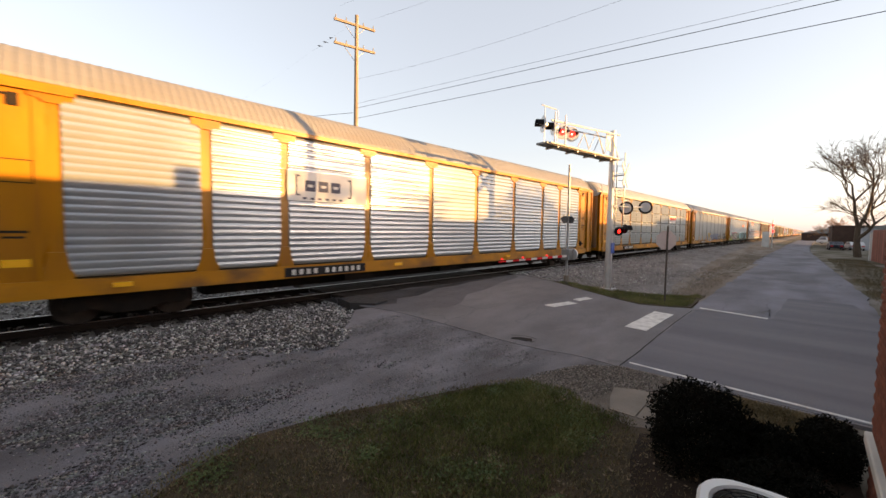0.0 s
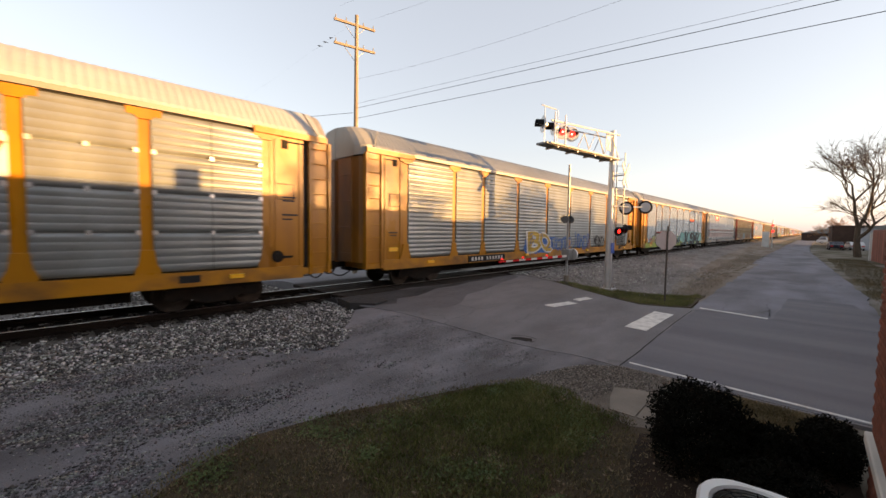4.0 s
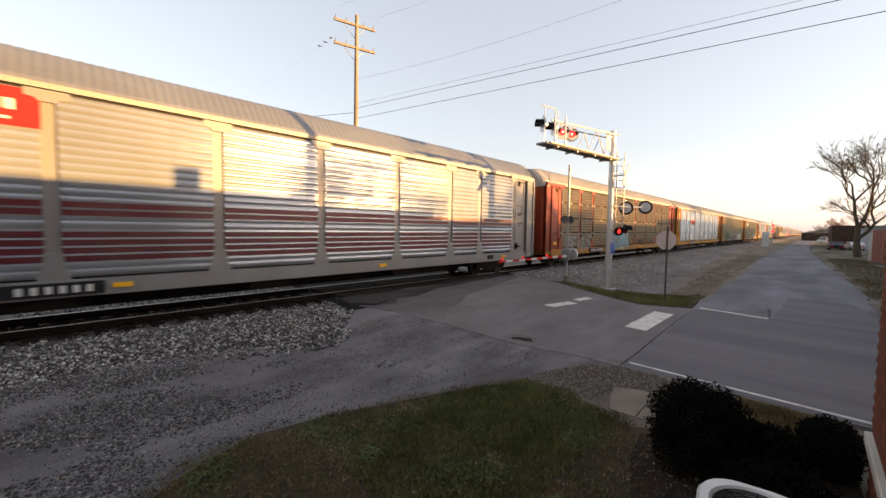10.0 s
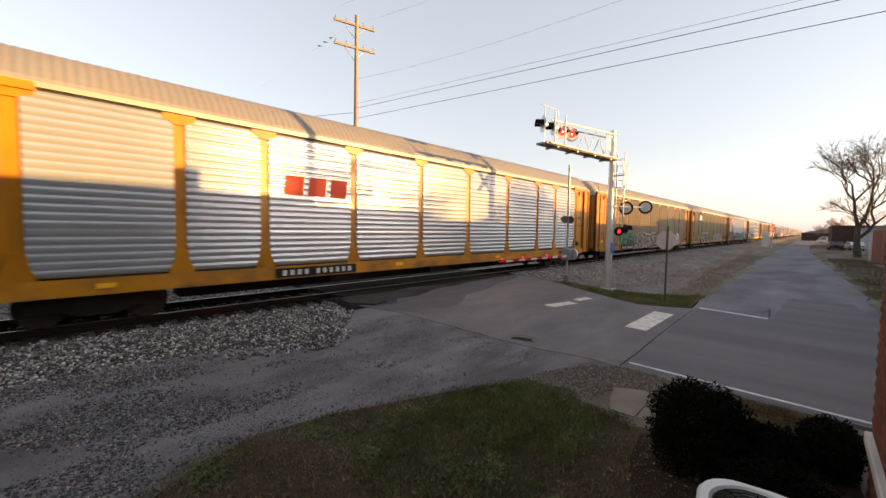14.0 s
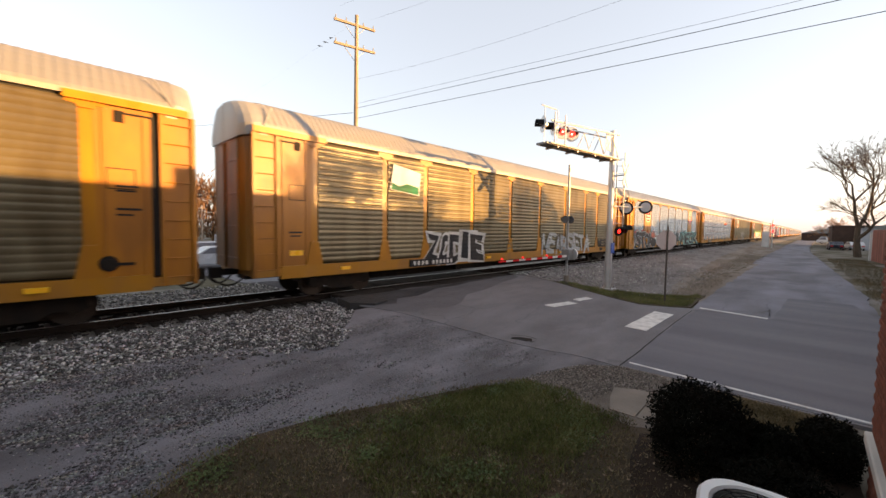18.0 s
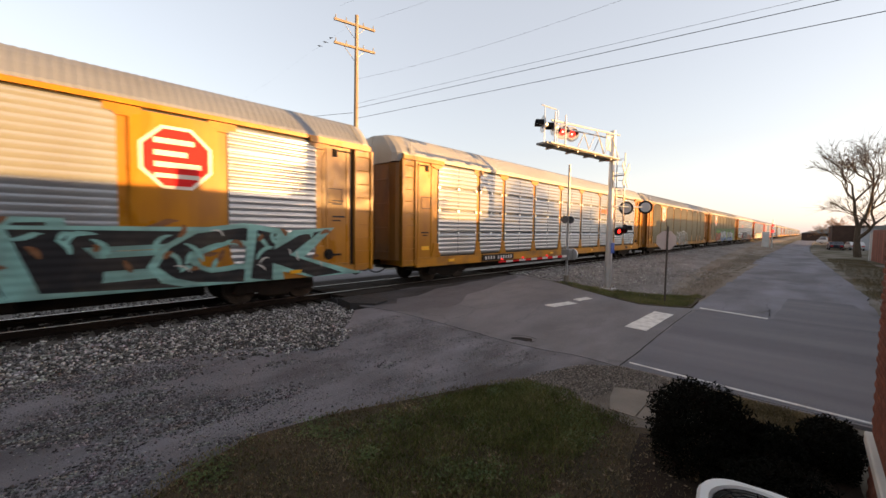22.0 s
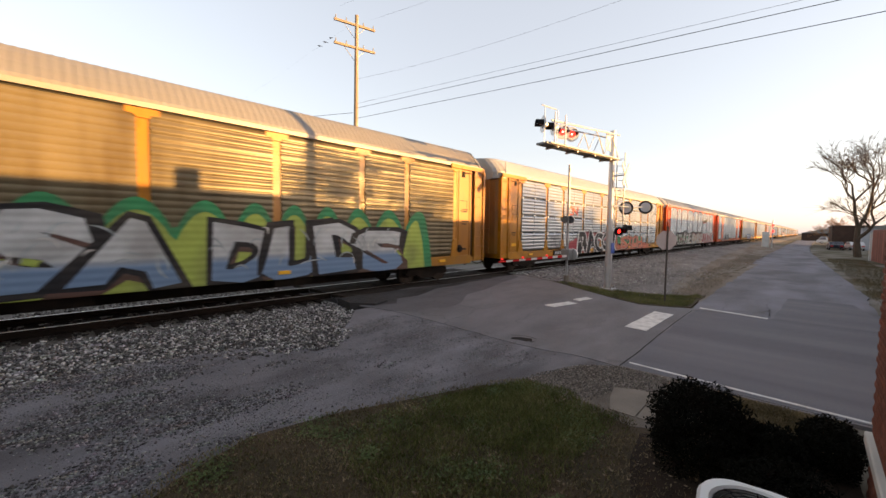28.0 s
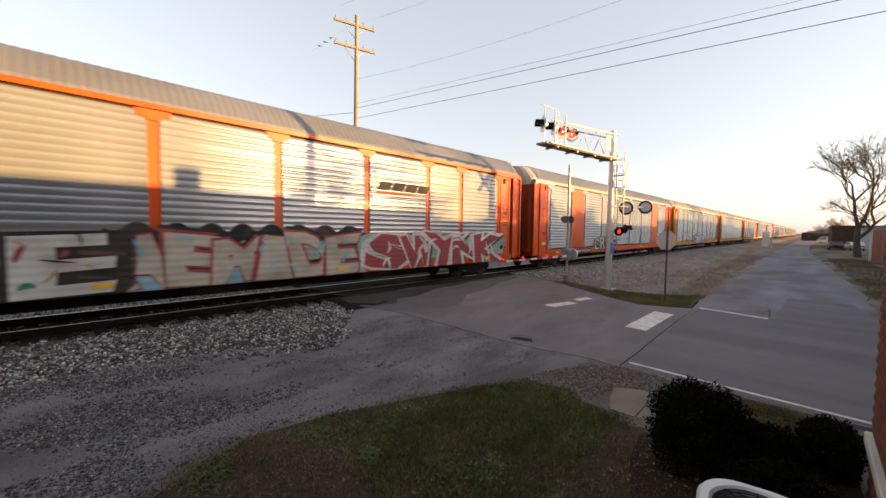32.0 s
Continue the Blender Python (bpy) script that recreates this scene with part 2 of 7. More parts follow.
autumn = material("autumn_twigs", (0.22, 0.11, 0.045), 0.8, 0.0, 0.35, 0.6, 10, 0.0)
pole_wood = material("weathered_pole_wood", (0.27, 0.22, 0.17), 0.85, 0.0, 0.2, 3, 50, 0.4, (0.14, 0.11, 0.09), 0.5, 2, (1, 1, 0.1))
alu = material("brushed_aluminium", (0.60, 0.60, 0.60), 0.4, 0.7, 0.1, 3, 60, 0.1, (0.3, 0.29, 0.27), 0.3, 2)
galv_post = material("galvanised_post", (0.36, 0.36, 0.36), 0.5, 0.4, 0.2, 4, 60, 0.15, RUST, 0.2, 3)
ac_white = material("cream_enamel", (0.72, 0.72, 0.70), 0.35, 0.0, 0.05, 4, 80, 0.03, (0.4, 0.38, 0.34), 0.2, 3)
brick_red = material("red_brick", (0.17, 0.055, 0.032), 0.85, 0.0, 0.25, 8, 90, 0.5, (0.12, 0.05, 0.035), 0.4, 5, (1, 1, 1), 0.22)
mortar = material("mortar", (0.30, 0.27, 0.24), 0.95, 0.0, 0.2, 8, 90, 0.6)
limestone = material("limestone_ledge", (0.50, 0.47, 0.42), 0.8, 0.0, 0.15, 4, 80, 0.3, (0.25, 0.22, 0.19), 0.4, 2)
red_board = material("red_enamel", (0.55, 0.02, 0.02), 0.7, 0.0, 0.08, 3, 50, 0.03)
blue_paint = material("blue_enamel", (0.03, 0.10, 0.45), 0.45)
dim_red = glow("small_red_lamp", (0.75, 0.03, 0.02), 0.35)
red_glow = glow("red_signal_glass", (0.9, 0.02, 0.012), 1.6)
lens_core = glow("signal_lamp_core", (1.0, 0.45, 0.25), 4.0)
sign_back = material("faded_sign_back", (0.56, 0.45, 0.41), 0.6, 0.0, 0.12, 4, 50, 0.05)
# oil, and the shade under the train put into the stone colour
oily_shaded_stone = material("oily_shaded_ballast", (0.03, 0.026, 0.024), 0.8, 0.0, 0.5, 8, 60, 0.4)
new_asphalt = material("bluish_asphalt", (0.092, 0.089, 0.103), 0.8, 0.0, 0.28, 0.9, 90, 0.5, (0.19, 0.18, 0.195), 0.4, 0.6, (1.6, 0.12, 1))
grey_lens = material("pale_unlit_lens", (0.42, 0.43, 0.45), 0.3, 0.0, 0.1, 5, 20, 0.02)
dead_lens = material("unlit_lens", (0.16, 0.16, 0.18), 0.25, 0.0, 0.1, 5, 20, 0.02)
for sooty in (red_board, steel_dark, tread, rail_side, tie_wood, inner_dark, oily_shaded_stone, black_paint):
    sooty.node_tree.nodes["Principled BSDF"].inputs["Specular IOR Level"].default_value = 0.12
PAINTS = {}


def paint(name, colour):
    """Sprayed paint on ribbed sheet."""
    if name not in PAINTS:
        PAINTS[name] = material("spray_paint_" + name, colour, 0.7, 0.0, 0.2, 2.0, 40, 0.05, GRIME, 0.42, 1.2, ribs=1.9)
        PAINTS[name].node_tree.nodes["Principled BSDF"].inputs["Specular IOR Level"].default_value = 0.25
    return PAINTS[name]


# ---- mesh helpers ----
def box(bm, x0, x1, y0, y1, z0, z1, taper=0.0):
    vs = [bm.verts.new(p) for p in ((x0, y0, z0), (x1, y0, z0), (x1, y1, z0), (x0, y1, z0), (x0 + taper, y0, z1), (x1 - taper, y0, z1), (x1 - taper, y1, z1), (x0 + taper, y1, z1))]
    for f in ((0, 3, 2, 1), (4, 5, 6, 7), (0, 1, 5, 4), (1, 2, 6, 5), (2, 3, 7, 6), (3, 0, 4, 7)):
        bm.faces.new([vs[i] for i in f])


def tube(bm, p, q, r0, r1=None, n=8):
    r1 = r0 if r1 is None else r1
    p, q = Vector(p), Vector(q)
    turn = (q - p).to_track_quat("Z", "Y").to_matrix()
    rings = []
    for c, r in ((p, r0), (q, r1)):
        rings.append([bm.verts.new(c + turn @ Vector((r * math.cos(2 * math.pi * i / n), r * math.sin(2 * math.pi * i / n), 0))) for i in range(n)])
    for i in range(n):
        j = (i + 1) % n
        bm.faces.new((rings[0][i], rings[0][j], rings[1][j], rings[1][i]))
    bm.faces.new(list(reversed(rings[0])))
    bm.faces.new(rings[1])


def prism(bm, outline, y0, y1):
    """Outline in x, z, drawn out from y0 to y1."""
    a = [bm.verts.new((x, y0, z)) for x, z in outline]
    b = [bm.verts.new((x, y1, z)) for x, z in outline]
    k = len(a)
    bm.faces.new(a)
    bm.faces.new(list(reversed(b)))
    for i in range(k):
        j = (i + 1) % k
        bm.faces.new((a[j], a[i], b[i], b[j]))


def disc(bm, c, r, axis, depth, n=20, r2=None):
    c, axis = Vector(c), Vector(axis).normalized()
    tube(bm, c, c + axis * depth, r, r if r2 is None else r2, n)


def to_mesh(name, bm, mat, smooth=False, bevel=0.0):
    if bevel:
        bmesh.ops.bevel(bm, geom=bm.edges[:], offset=bevel, segments=1, affect="EDGES", clamp_overlap=True)
    bmesh.ops.recalc_face_normals(bm, faces=bm.faces)
    me = bpy.data.meshes.new(name)
    bm.to_mesh(me)
    bm.free()
    me.materials.append(mat)
    if smooth:
        for p in me.polygons:
            p.use_smooth = True
    return me


def link(name, me, parent=None, label="", mat=None, at=None):
    ob = new(name, me)
    if mat is not None:
        ob.material_slots[0].link = "OBJECT"
        ob.material_slots[0].material = mat
    if parent is not None:
        ob.parent = parent
    if at is not None:
        ob.matrix_basis = at if isinstance(at, Matrix) else Matrix.Translation(at)
    if label:
        tagged(ob, label)
    return ob


def part(name, bm, mat, parent=None, label="", smooth=False, bevel=0.0):
    return link(name, to_mesh(name, bm, mat, smooth, bevel), parent, label)


def thing(name, at, label, category, group="", kind=""):
    e = new(name)
    e.empty_display_size = 0.2
    e.matrix_basis = at if isinstance(at, Matrix) else Matrix.Translation(at)
    return tagged(e, label, category, group, kind)


def raw(name, verts, faces, mat, parent=None, label=""):
    me = bpy.data.meshes.new(name)
    me.from_pydata([tuple(v) for v in verts], [], [tuple(f) for f in faces])
    me.materials.append(mat)
    me.update()
    return link(name, me, parent, label)


# ---- ground ----
def grade(y):
    """Height of the paved surface: level with the rails at the track, falling away from it."""
    t = min(1.0, max(0.0, (abs(y) - 2.2) / 6.3))
    return -0.6 * (3 * t * t - 2 * t ** 3)


def base_level(y):
    return min(grade(y) - 0.05, -0.5)


def flat(name, outline, mat, lift, label="", category="", parent=None, level=grade, thick=0.04, rough_edge=0.0, kind="structure"):
    """A sheet that follows the grade inside an outline in x, y."""
    rng = random.Random(name)
    pts = []
    for i, (x, y) in enumerate(outline):
        x2, y2 = outline[(i + 1) % len(outline)]
        k = max(1, int(math.hypot(x2 - x, y2 - y) / max(0.3, rough_edge * 7))) if rough_edge else 1
        for j in range(k):
            u = j / k
            w = rough_edge if j else 0
            px, py = x + (x2 - x) * u, y + (y2 - y) * u
            pts.append((px + w * 1.6 * noise.noise((px * 0.9, py * 0.9, 3.0)) + rng.uniform(-w, w) * 0.4, py + w * 1.6 * noise.noise((px * 0.9, py * 0.9, 9.0)) + rng.uniform(-w, w) * 0.4))
    bm = bmesh.new()
    top = bm.faces.new([bm.verts.new((x, y, 0)) for x, y in pts])
    if top.normal.z < 0:
        top.normal_flip()
    ys = [y for _, y in pts]
    y = math.ceil(min(ys) * 2) / 2
    while y < max(ys):
        if abs(y) < 9:
            bmesh.ops.bisect_plane(bm, geom=bm.verts[:] + bm.edges[:] + bm.faces[:], plane_co=(0, y, 0), plane_no=(0, 1, 0))
        y += 0.5
    bmesh.ops.triangulate(bm, faces=bm.faces[:])
    ext = bmesh.ops.extrude_face_region(bm, geom=bm.faces[:])
    low = {v for v in ext["geom"] if isinstance(v, bmesh.types.BMVert)}
    for v in bm.verts:
        v.co.z = level(v.co.y) + (lift if v in low else lift - thick)
    ob = part(name, bm, mat, parent)
    return tagged(ob, label, category, "", kind) if parent is None else ob


def ground_sheet():
    xs = [-3000, -800, -300, -120, -60, -30, -15, -8, -4, 0, 4, 8, 12, 16, 20, 30, 45, 70, 110, 180, 300, 500, 900, 1600, 4000]
    ys = [-3000, -800, -200, -80, -40, -25, -18, -14, -11, -9.5] + [-9 + 0.5 * i for i in range(37)] + [10, 13, 18, 30, 50, 90, 200, 800, 3500]
    verts = [(x, y, base_level(y)) for y in ys for x in xs]
    k = len(xs)
    faces = [(j * k + i, j * k + i + 1, j * k + k + i + 1, j * k + k + i) for j in range(len(ys) - 1) for i in range(k - 1)]
    tagged(raw("ground", verts, faces, earth), "dry winter grass and bare earth beside the railway", "ground", kind="structure")


ground_sheet()

# ---- paving ----
def sunk(y):
    """The street's grade, let down between the crossing timbers."""
    return grade(y) - (0.09 if abs(y) < 1.95 else 0.0)


flat("pavement_apron", [(-14, -4.3), (0.95, -4.2), (2.8, -4.5), (4.2, -5.2), (5.9, -3.4), (6.9, -3.4), (7.6, -6), (8.4, -8.5), (8.4, -12.8), (-14, -12.8)], apron_mat, 0.0, "grey gravelly asphalt apron beside the track", "pavement", thick=0.42, rough_edge=0.10)
flat("road_crossing", [(6.6, -3.6), (7.45, -6), (8.2, -8.5), (8.15, -9.6), (8.2, -13.5), (8.1, -60), (16.3, -60), (16.3, -14.5), (16.4, -9.3), (15.6, -7.7), (15.8, -4.6), (15.9, -2.6), (15.9, 2.6), (15.9, 90), (7.5, 90), (6.7, 2.6), (6.6, -2.6)], asphalt, 0.010, "dark grey asphalt street over the level crossing", "road", level=sunk, thick=0.5, rough_edge=0.05)
flat("road_lane", [(16.3, -9.3), (19, -9.1), (24, -8.95), (31, -8.8), (46, -8.1), (75, -7.7), (110, -7.9), (205, -8.1), (205, -13.0), (110, -11.9), (80, -12.1), (58, -12.9), (36, -13.8), (26, -14.2), (20, -14.1), (16.3, -14.9)], old_asphalt, 0.004, "pale cracked asphalt lane running beside the railway", "road", thick=0.06, rough_edge=0.12)
flat("road_surface", [(8.2, -9.62), (12, -9.5), (16.2, -9.42), (16.25, -11.5), (22, -11.7), (22, -13.6), (16.3, -14.4), (16.2, -60), (8.2, -60), (8.28, -13.5)], new_asphalt, 0.016, "bluish newer asphalt of the street", "road", thick=0.02, rough_edge=0.03)
flat("road_crack", [(8.15, -9.56), (10, -9.505), (12, -9.43), (15.9, -9.345), (15.9, -9.365), (12, -9.455), (10, -9.535), (8.15, -9.59)], inner_dark, 0.0155, "dark seam across the street", "crack", thick=0.004, rough_edge=0.015)
flat("road_tar", [(6.25, -1.95), (15.7, -1.95), (15.3, -2.6), (13.2, -3.05), (11.6, -3.55), (10.2, -3.75), (9.2, -4.35), (8.5, -4.5), (7.7, -4.2), (7.3, -4.4), (6.7, -4.0), (6.25, -3.2)], tar_grey, 0.0125, "dark worn asphalt along the rails", "road patch", thick=0.035, rough_edge=0.22)
flat("road_tar", [(6.25, -1.95), (14.6, -1.95), (13.6, -2.15), (12.2, -2.2), (11.0, -2.5), (10.0, -2.45), (9.1, -2.85), (8.5, -3.05), (7.7, -3.0), (7.3, -3.45), (6.7, -3.3), (6.25, -2.9)], tar, 0.0175, "black tarry asphalt patched along the rails", "road patch", thick=0.035, rough_edge=0.16)
flat("road_tar", [(6.1, -2.15), (6.9, -2.1), (7.4, -2.65), (7.15, -3.2), (6.6, -3.35), (6.05, -2.9)], lump_black, 0.07, "lump of black asphalt at the end of the ballast", "road patch", thick=0.30, rough_edge=0.10)


def crack(path, width, lift, label):
    """A thin dark crack that wanders along a line."""
    rng = random.Random(label + str(path[0]))
    pts = []
    for (x, y), (x2, y2) in zip(path, path[1:]):
        k = max(2, int(math.hypot(x2 - x, y2 - y) / 0.12))
        pts += [(x + (x2 - x) * i / k + rng.gauss(0, 0.018), y + (y2 - y) * i / k + rng.gauss(0, 0.018)) for i in range(k)]
    verts, faces = [], []
    for i, (x, y) in enumerate(pts):
        w = width * rng.uniform(0.3, 1.0)
        verts += [(x - w, y - w * 0.4, grade(y) + lift), (x + w, y + w * 0.4, grade(y - w) + lift)]
        if i:
            faces.append((2 * i - 2, 2 * i - 1, 2 * i + 1, 2 * i))
    tagged(raw("road_crack", verts, faces, inner_dark), label, "crack", kind="structure")


for path, width in (([(6.18, -8.6), (6.64, -8.78), (7.29, -8.9), (7.75, -9.05)], 0.02), ([(7.95, -7.0), (8.2, -6.9), (8.45, -7.15), (8.55, -7.45), (8.3, -7.55), (8.05, -7.3)], 0.04), ([(7.8, -7.3), (8.1, -7.2), (8.4, -7.3)], 0.03), ([(18.1, -11.3), (16.4, -11.45)], 0.05), ([(7.6, -3.9), (8.6, -4.2), (9.2, -5.0), (9.6, -5.2)], 0.015), ([(15.9, -9.35), (16.35, -10.5), (16.2, -11.6), (16.3, -14.0)], 0.02)):
    crack(path, width, 0.0195, "dark crack in the worn asphalt")
flat("road_edge_line", [(8.52, -9.65), (8.60, -9.65), (8.43, -13.1), (8.38, -22), (8.30, -22), (8.35, -13.1)], road_white, 0.022, "worn white edge line on the street", "road marking", thick=0.005)
flat("road_stop_bar", [(11.75, -8.48), (14.75, -8.46), (14.65, -9.08), (11.65, -9.09)], road_white, 0.0165, "worn white stop bar on the street", "road marking", thick=0.005, rough_edge=0.015)
flat("road_lane_line", [(16.55, -9.46), (16.75, -9.46), (16.35, -11.4), (16.15, -11.4)], road_white, 0.023, "white stop line at the mouth of the lane", "road marking", thick=0.005)
flat("road_dash", [(11.8, -5.85), (13.2, -6.05), (13.3, -6.35), (11.9, -6.15)], road_white, 0.0165, "faded white dash on the street", "road marking", thick=0.005, rough_edge=0.02)
flat("road_dash", [(13.65, -5.98), (14.6, -6.08), (14.65, -6.33), (13.7, -6.22)], road_white, 0.0165, "faded white dash on the street", "road marking", thick=0.005, rough_edge=0.02)
flat("road_patch", [(7.98, -7.06), (8.12, -7.0), (8.3, -7.1), (8.47, -7.36), (8.32, -7.46), (8.16, -7.38), (8.1, -7.2)], steel_dark, 0.0125, "dark broken hole in the asphalt", "pothole", thick=0.003, rough_edge=0.06)
flat("pavement_lawn", [(6.4, -9.6), (5.9, -8.6), (5.3, -8.15), (3, -7.4), (1.8, -7.2), (0.9, -7.5), (0, -8.2), (-2, -9.5), (-6, -11), (-8, -12.85), (8.15, -12.85), (8.15, -10.2), (7.2, -10.0)], turf, 0.012, "short winter lawn with bare patches", "lawn", thick=0.08, rough_edge=0.16)
flat("pavement_kerb_gravel", [(5.9, -8.5), (6.3, -8.62), (7.0, -8.85), (7.7, -9.05), (8.2, -9.65), (8.2, -11.3), (7.6, -11.2), (6.2, -11.3), (5.75, -10.6), (5.95, -9.6)], kerb_dust, 0.02, "brown gravel and dust along the kerb", "gravel", thick=0.05, rough_edge=0.10)
flat("pavement_slab", [(6.06, -10.54), (6.05, -10.18), (6.5, -10.02), (6.94, -9.92), (7.14, -10.2), (7.2, -10.54)], concrete, 0.034, "weathered concrete paving slab with a worn corner", "paving slab", thick=0.06, rough_edge=0.02)
flat("pavement_slab", [(6.06, -10.57), (7.2, -10.57), (7.5, -11.3), (6.2, -11.3)], concrete, 0.034, "square weathered concrete paving slab", "paving slab", thick=0.06, rough_edge=0.02)
gravel_grey = material("pale_gravel_dust", (0.165, 0.152, 0.145), 0.9, 0.0, 0.35, 1.2, 50, 1.0, (0.09, 0.08, 0.07), 0.7, 0.5, (0.5, 1.4, 1))
flat("pavement_mulch", [(3.2, -12.84), (4.0, -11.15), (4.9, -10.85), (5.6, -10.75), (6.0, -11.2), (6.5, -11.9), (7.0, -12.3), (7.2, -12.84)], mulch, 0.035, "dark bare soil and leaf litter under the hedge", "flower bed", thick=0.06, rough_edge=0.10)
flat("pavement_gravel", [(16.0, -2.0), (15.95, -4.6), (16.5, -5.6), (17.2, -7.7), (19, -7.9), (22, -7.3), (27, -6.9), (34, -6.4), (60, -5.0), (90, -4.4), (90, -2.0)], gravel_grey, 0.012, "pale grey gravel and dust beside the track", "gravel", thick=0.35, rough_edge=0.16)
dirt_brown = material("brown_dirt", (0.125, 0.100, 0.078), 0.92, 0.0, 0.4, 0.9, 45, 1.0, (0.24, 0.22, 0.195), 0.7, 0.45, (0.35, 1.6, 1))
flat("pavement_dirt", [(17.0, -7.4), (19, -7.6), (22, -7.0), (27, -6.6), (34, -6.1), (60, -4.7), (110, -4.2), (110, -8.6), (46, -8.9), (24, -9.1), (18.2, -9.2)], dirt_brown, 0.008, "bare brown dirt and dust beside the lane", "dirt", thick=0.33, rough_edge=0.12)
flat("pavement_verge", [(15.85, -4.0), (15.65, -7.7), (16.5, -9.2), (20.2, -9.05), (19.2, -8.2), (18.2, -7.1), (17.3, -6.1), (16.6, -5.0), (16.3, -4.1)], turf, 0.016, "narrow grassy verge round the signal mast", "verge", thick=0.35, rough_edge=0.10)


# ---- track ----
def track():
    root = thing("track", (0, 0, 0), "single railway track on wooden ties", "railway track", kind="structure")
    for y in (-0.753, 0.753):
        bm = bmesh.new()
        prof = [(-0.07, -0.17), (0.07, -0.17), (0.07, -0.155), (0.012, -0.13), (0.012, -0.045), (0.036, -0.035), (0.036, -0.004), (-0.036, -0.004), (-0.036, -0.035), (-0.012, -0.045), (-0.012, -0.13), (-0.07, -0.155)]
        a = [bm.verts.new((-450, y + u, z)) for u, z in prof]
        b = [bm.verts.new((700, y + u, z)) for u, z in prof]
        for i in range(12):
            bm.faces.new((a[i], a[(i + 1) % 12], b[(i + 1) % 12], b[i]))
        rail = part("rail", bm, rail_side, root, "rusty steel rail")
        bm = bmesh.new()
        box(bm, -450, 700, y - 0.033, y + 0.033, -0.0035, 0.0)
        part("rail_head", bm, rail_top, rail, "polished running surface")
    bm = bmesh.new()
    box(bm, -0.115, 0.115, -1.3, 1.3, -0.30, -0.165)
    me = to_mesh("tie", bm, tie_wood, bevel=0.012)
    rng = random.Random(5)
    x = -14.0
    while x < 110:
        if not 6.3 < x < 16.1:
            link("tie", me, root, at=pose(x + rng.uniform(-0.03, 0.03), rng.uniform(-0.05, 0.05), rng.uniform(-0.012, 0.0), 0, 0, rng.uniform(-1.2, 1.2)))
        x += 0.53
    rng = random.Random(6)
    for y0, y1 in [(-1.93 + i * 0.27, -1.68 + i * 0.27) for i in range(4)] + [(-0.62 + i * 0.25, -0.39 + i * 0.25) for i in range(5)] + [(0.86 + i * 0.27, 1.11 + i * 0.27) for i in range(4)]:
        bm = bmesh.new()
        box(bm, -1.13, 1.13, y0, y1, -0.11, 0.0)
        me = to_mesh("crossing_timber", bm, tie_wood, bevel=0.012)
        for i in range(4):
            link("crossing_timber", me, root, "dark worn crossing timber", at=pose(7.75 + i * 2.3, 0, -0.004 - rng.uniform(0, 0.012)))
    verts, faces = [], []
    for i, x in enumerate([-450, -60, -14, 6.4]):
        for y, z in ((-4.9, -0.40), (-4.3, -0.24), (-1.7, -0.215), (1.7, -0.215), (4.3, -0.24), (6.0, -0.5)):
            verts.append((x, y, z))
    faces += [(i * 6 + j, i * 6 + 6 + j, i * 6 + 7 + j, i * 6 + 1 + j) for i in range(3) for j in range(5)]
    off = len(verts)
    for i, x in enumerate([16.0, 40, 110, 700]):
        for y, z in ((-5.6, -0.56), (-4.0, -0.24), (-1.7, -0.215), (1.7, -0.215), (4.3, -0.24), (6.0, -0.5)):
            verts.append((x, y, z))
    faces += [(off + i * 6 + j, off + i * 6 + 6 + j, off + i * 6 + 7 + j, off + i * 6 + 1 + j) for i in range(3) for j in range(5)]
    tagged(raw("ground_ballast", verts, faces, gravel_bed), "bed of grey crushed stone under the track", "ballast", kind="structure")


track()


def stones(name, count, place, size, mat, label, seed):
    """Loose broken stones as one sheet of stuff."""
    rng = np.random.default_rng(seed)
    phi = (1 + 5 ** 0.5) / 2
    ico = np.array([(-1, phi, 0), (1, phi, 0), (-1, -phi, 0), (1, -phi, 0), (0, -1, phi), (0, 1, phi), (0, -1, -phi), (0, 1, -phi), (phi, 0, -1), (phi, 0, 1), (-phi, 0, -1), (-phi, 0, 1)]) / 1.9
    tri = np.array([(0, 11, 5), (0, 5, 1), (0, 1, 7), (0, 7, 10), (0, 10, 11), (1, 5, 9), (5, 11, 4), (11, 10, 2), (10, 7, 6), (7, 1, 8), (3, 9, 4), (3, 4, 2), (3, 2, 6), (3, 6, 8), (3, 8, 9), (4, 9, 5), (2, 4, 11), (6, 2, 10), (8, 6, 7), (9, 8, 1)])
    pts = np.array([place(rng) for _ in range(count)])
    s = rng.uniform(*size, (count, 1, 1)) * rng.uniform(0.6, 1.25, (count, 1, 3)) * np.array([1, 1, 0.75])
    a = rng.uniform(0, 6.28, count)
    v = ico[None] * rng.uniform(0.6, 1.3, (count, 12, 1)) * s
    c, d = np.cos(a)[:, None], np.sin(a)[:, None]
    v = np.stack([v[..., 0] * c - v[..., 1] * d, v[..., 0] * d + v[..., 1] * c, v[..., 2]], -1) + pts[:, None]
    f = (tri[None] + 12 * np.arange(count)[:, None, None]).reshape(-1, 3)
    me = bpy.data.meshes.new(name)
    me.vertices.add(count * 12)
    me.vertices.foreach_set("co", v.reshape(-1))
    me.loops.add(len(f) * 3)
    me.polygons.add(len(f))
    me.loops.foreach_set("vertex_index", f.reshape(-1))
    me.polygons.foreach_set("loop_start", np.arange(0, len(f) * 3, 3))
    me.update(calc_edges=True)
    me.materials.append(mat)
    return tagged(link(name, me), label, "gravel", kind="stuff")


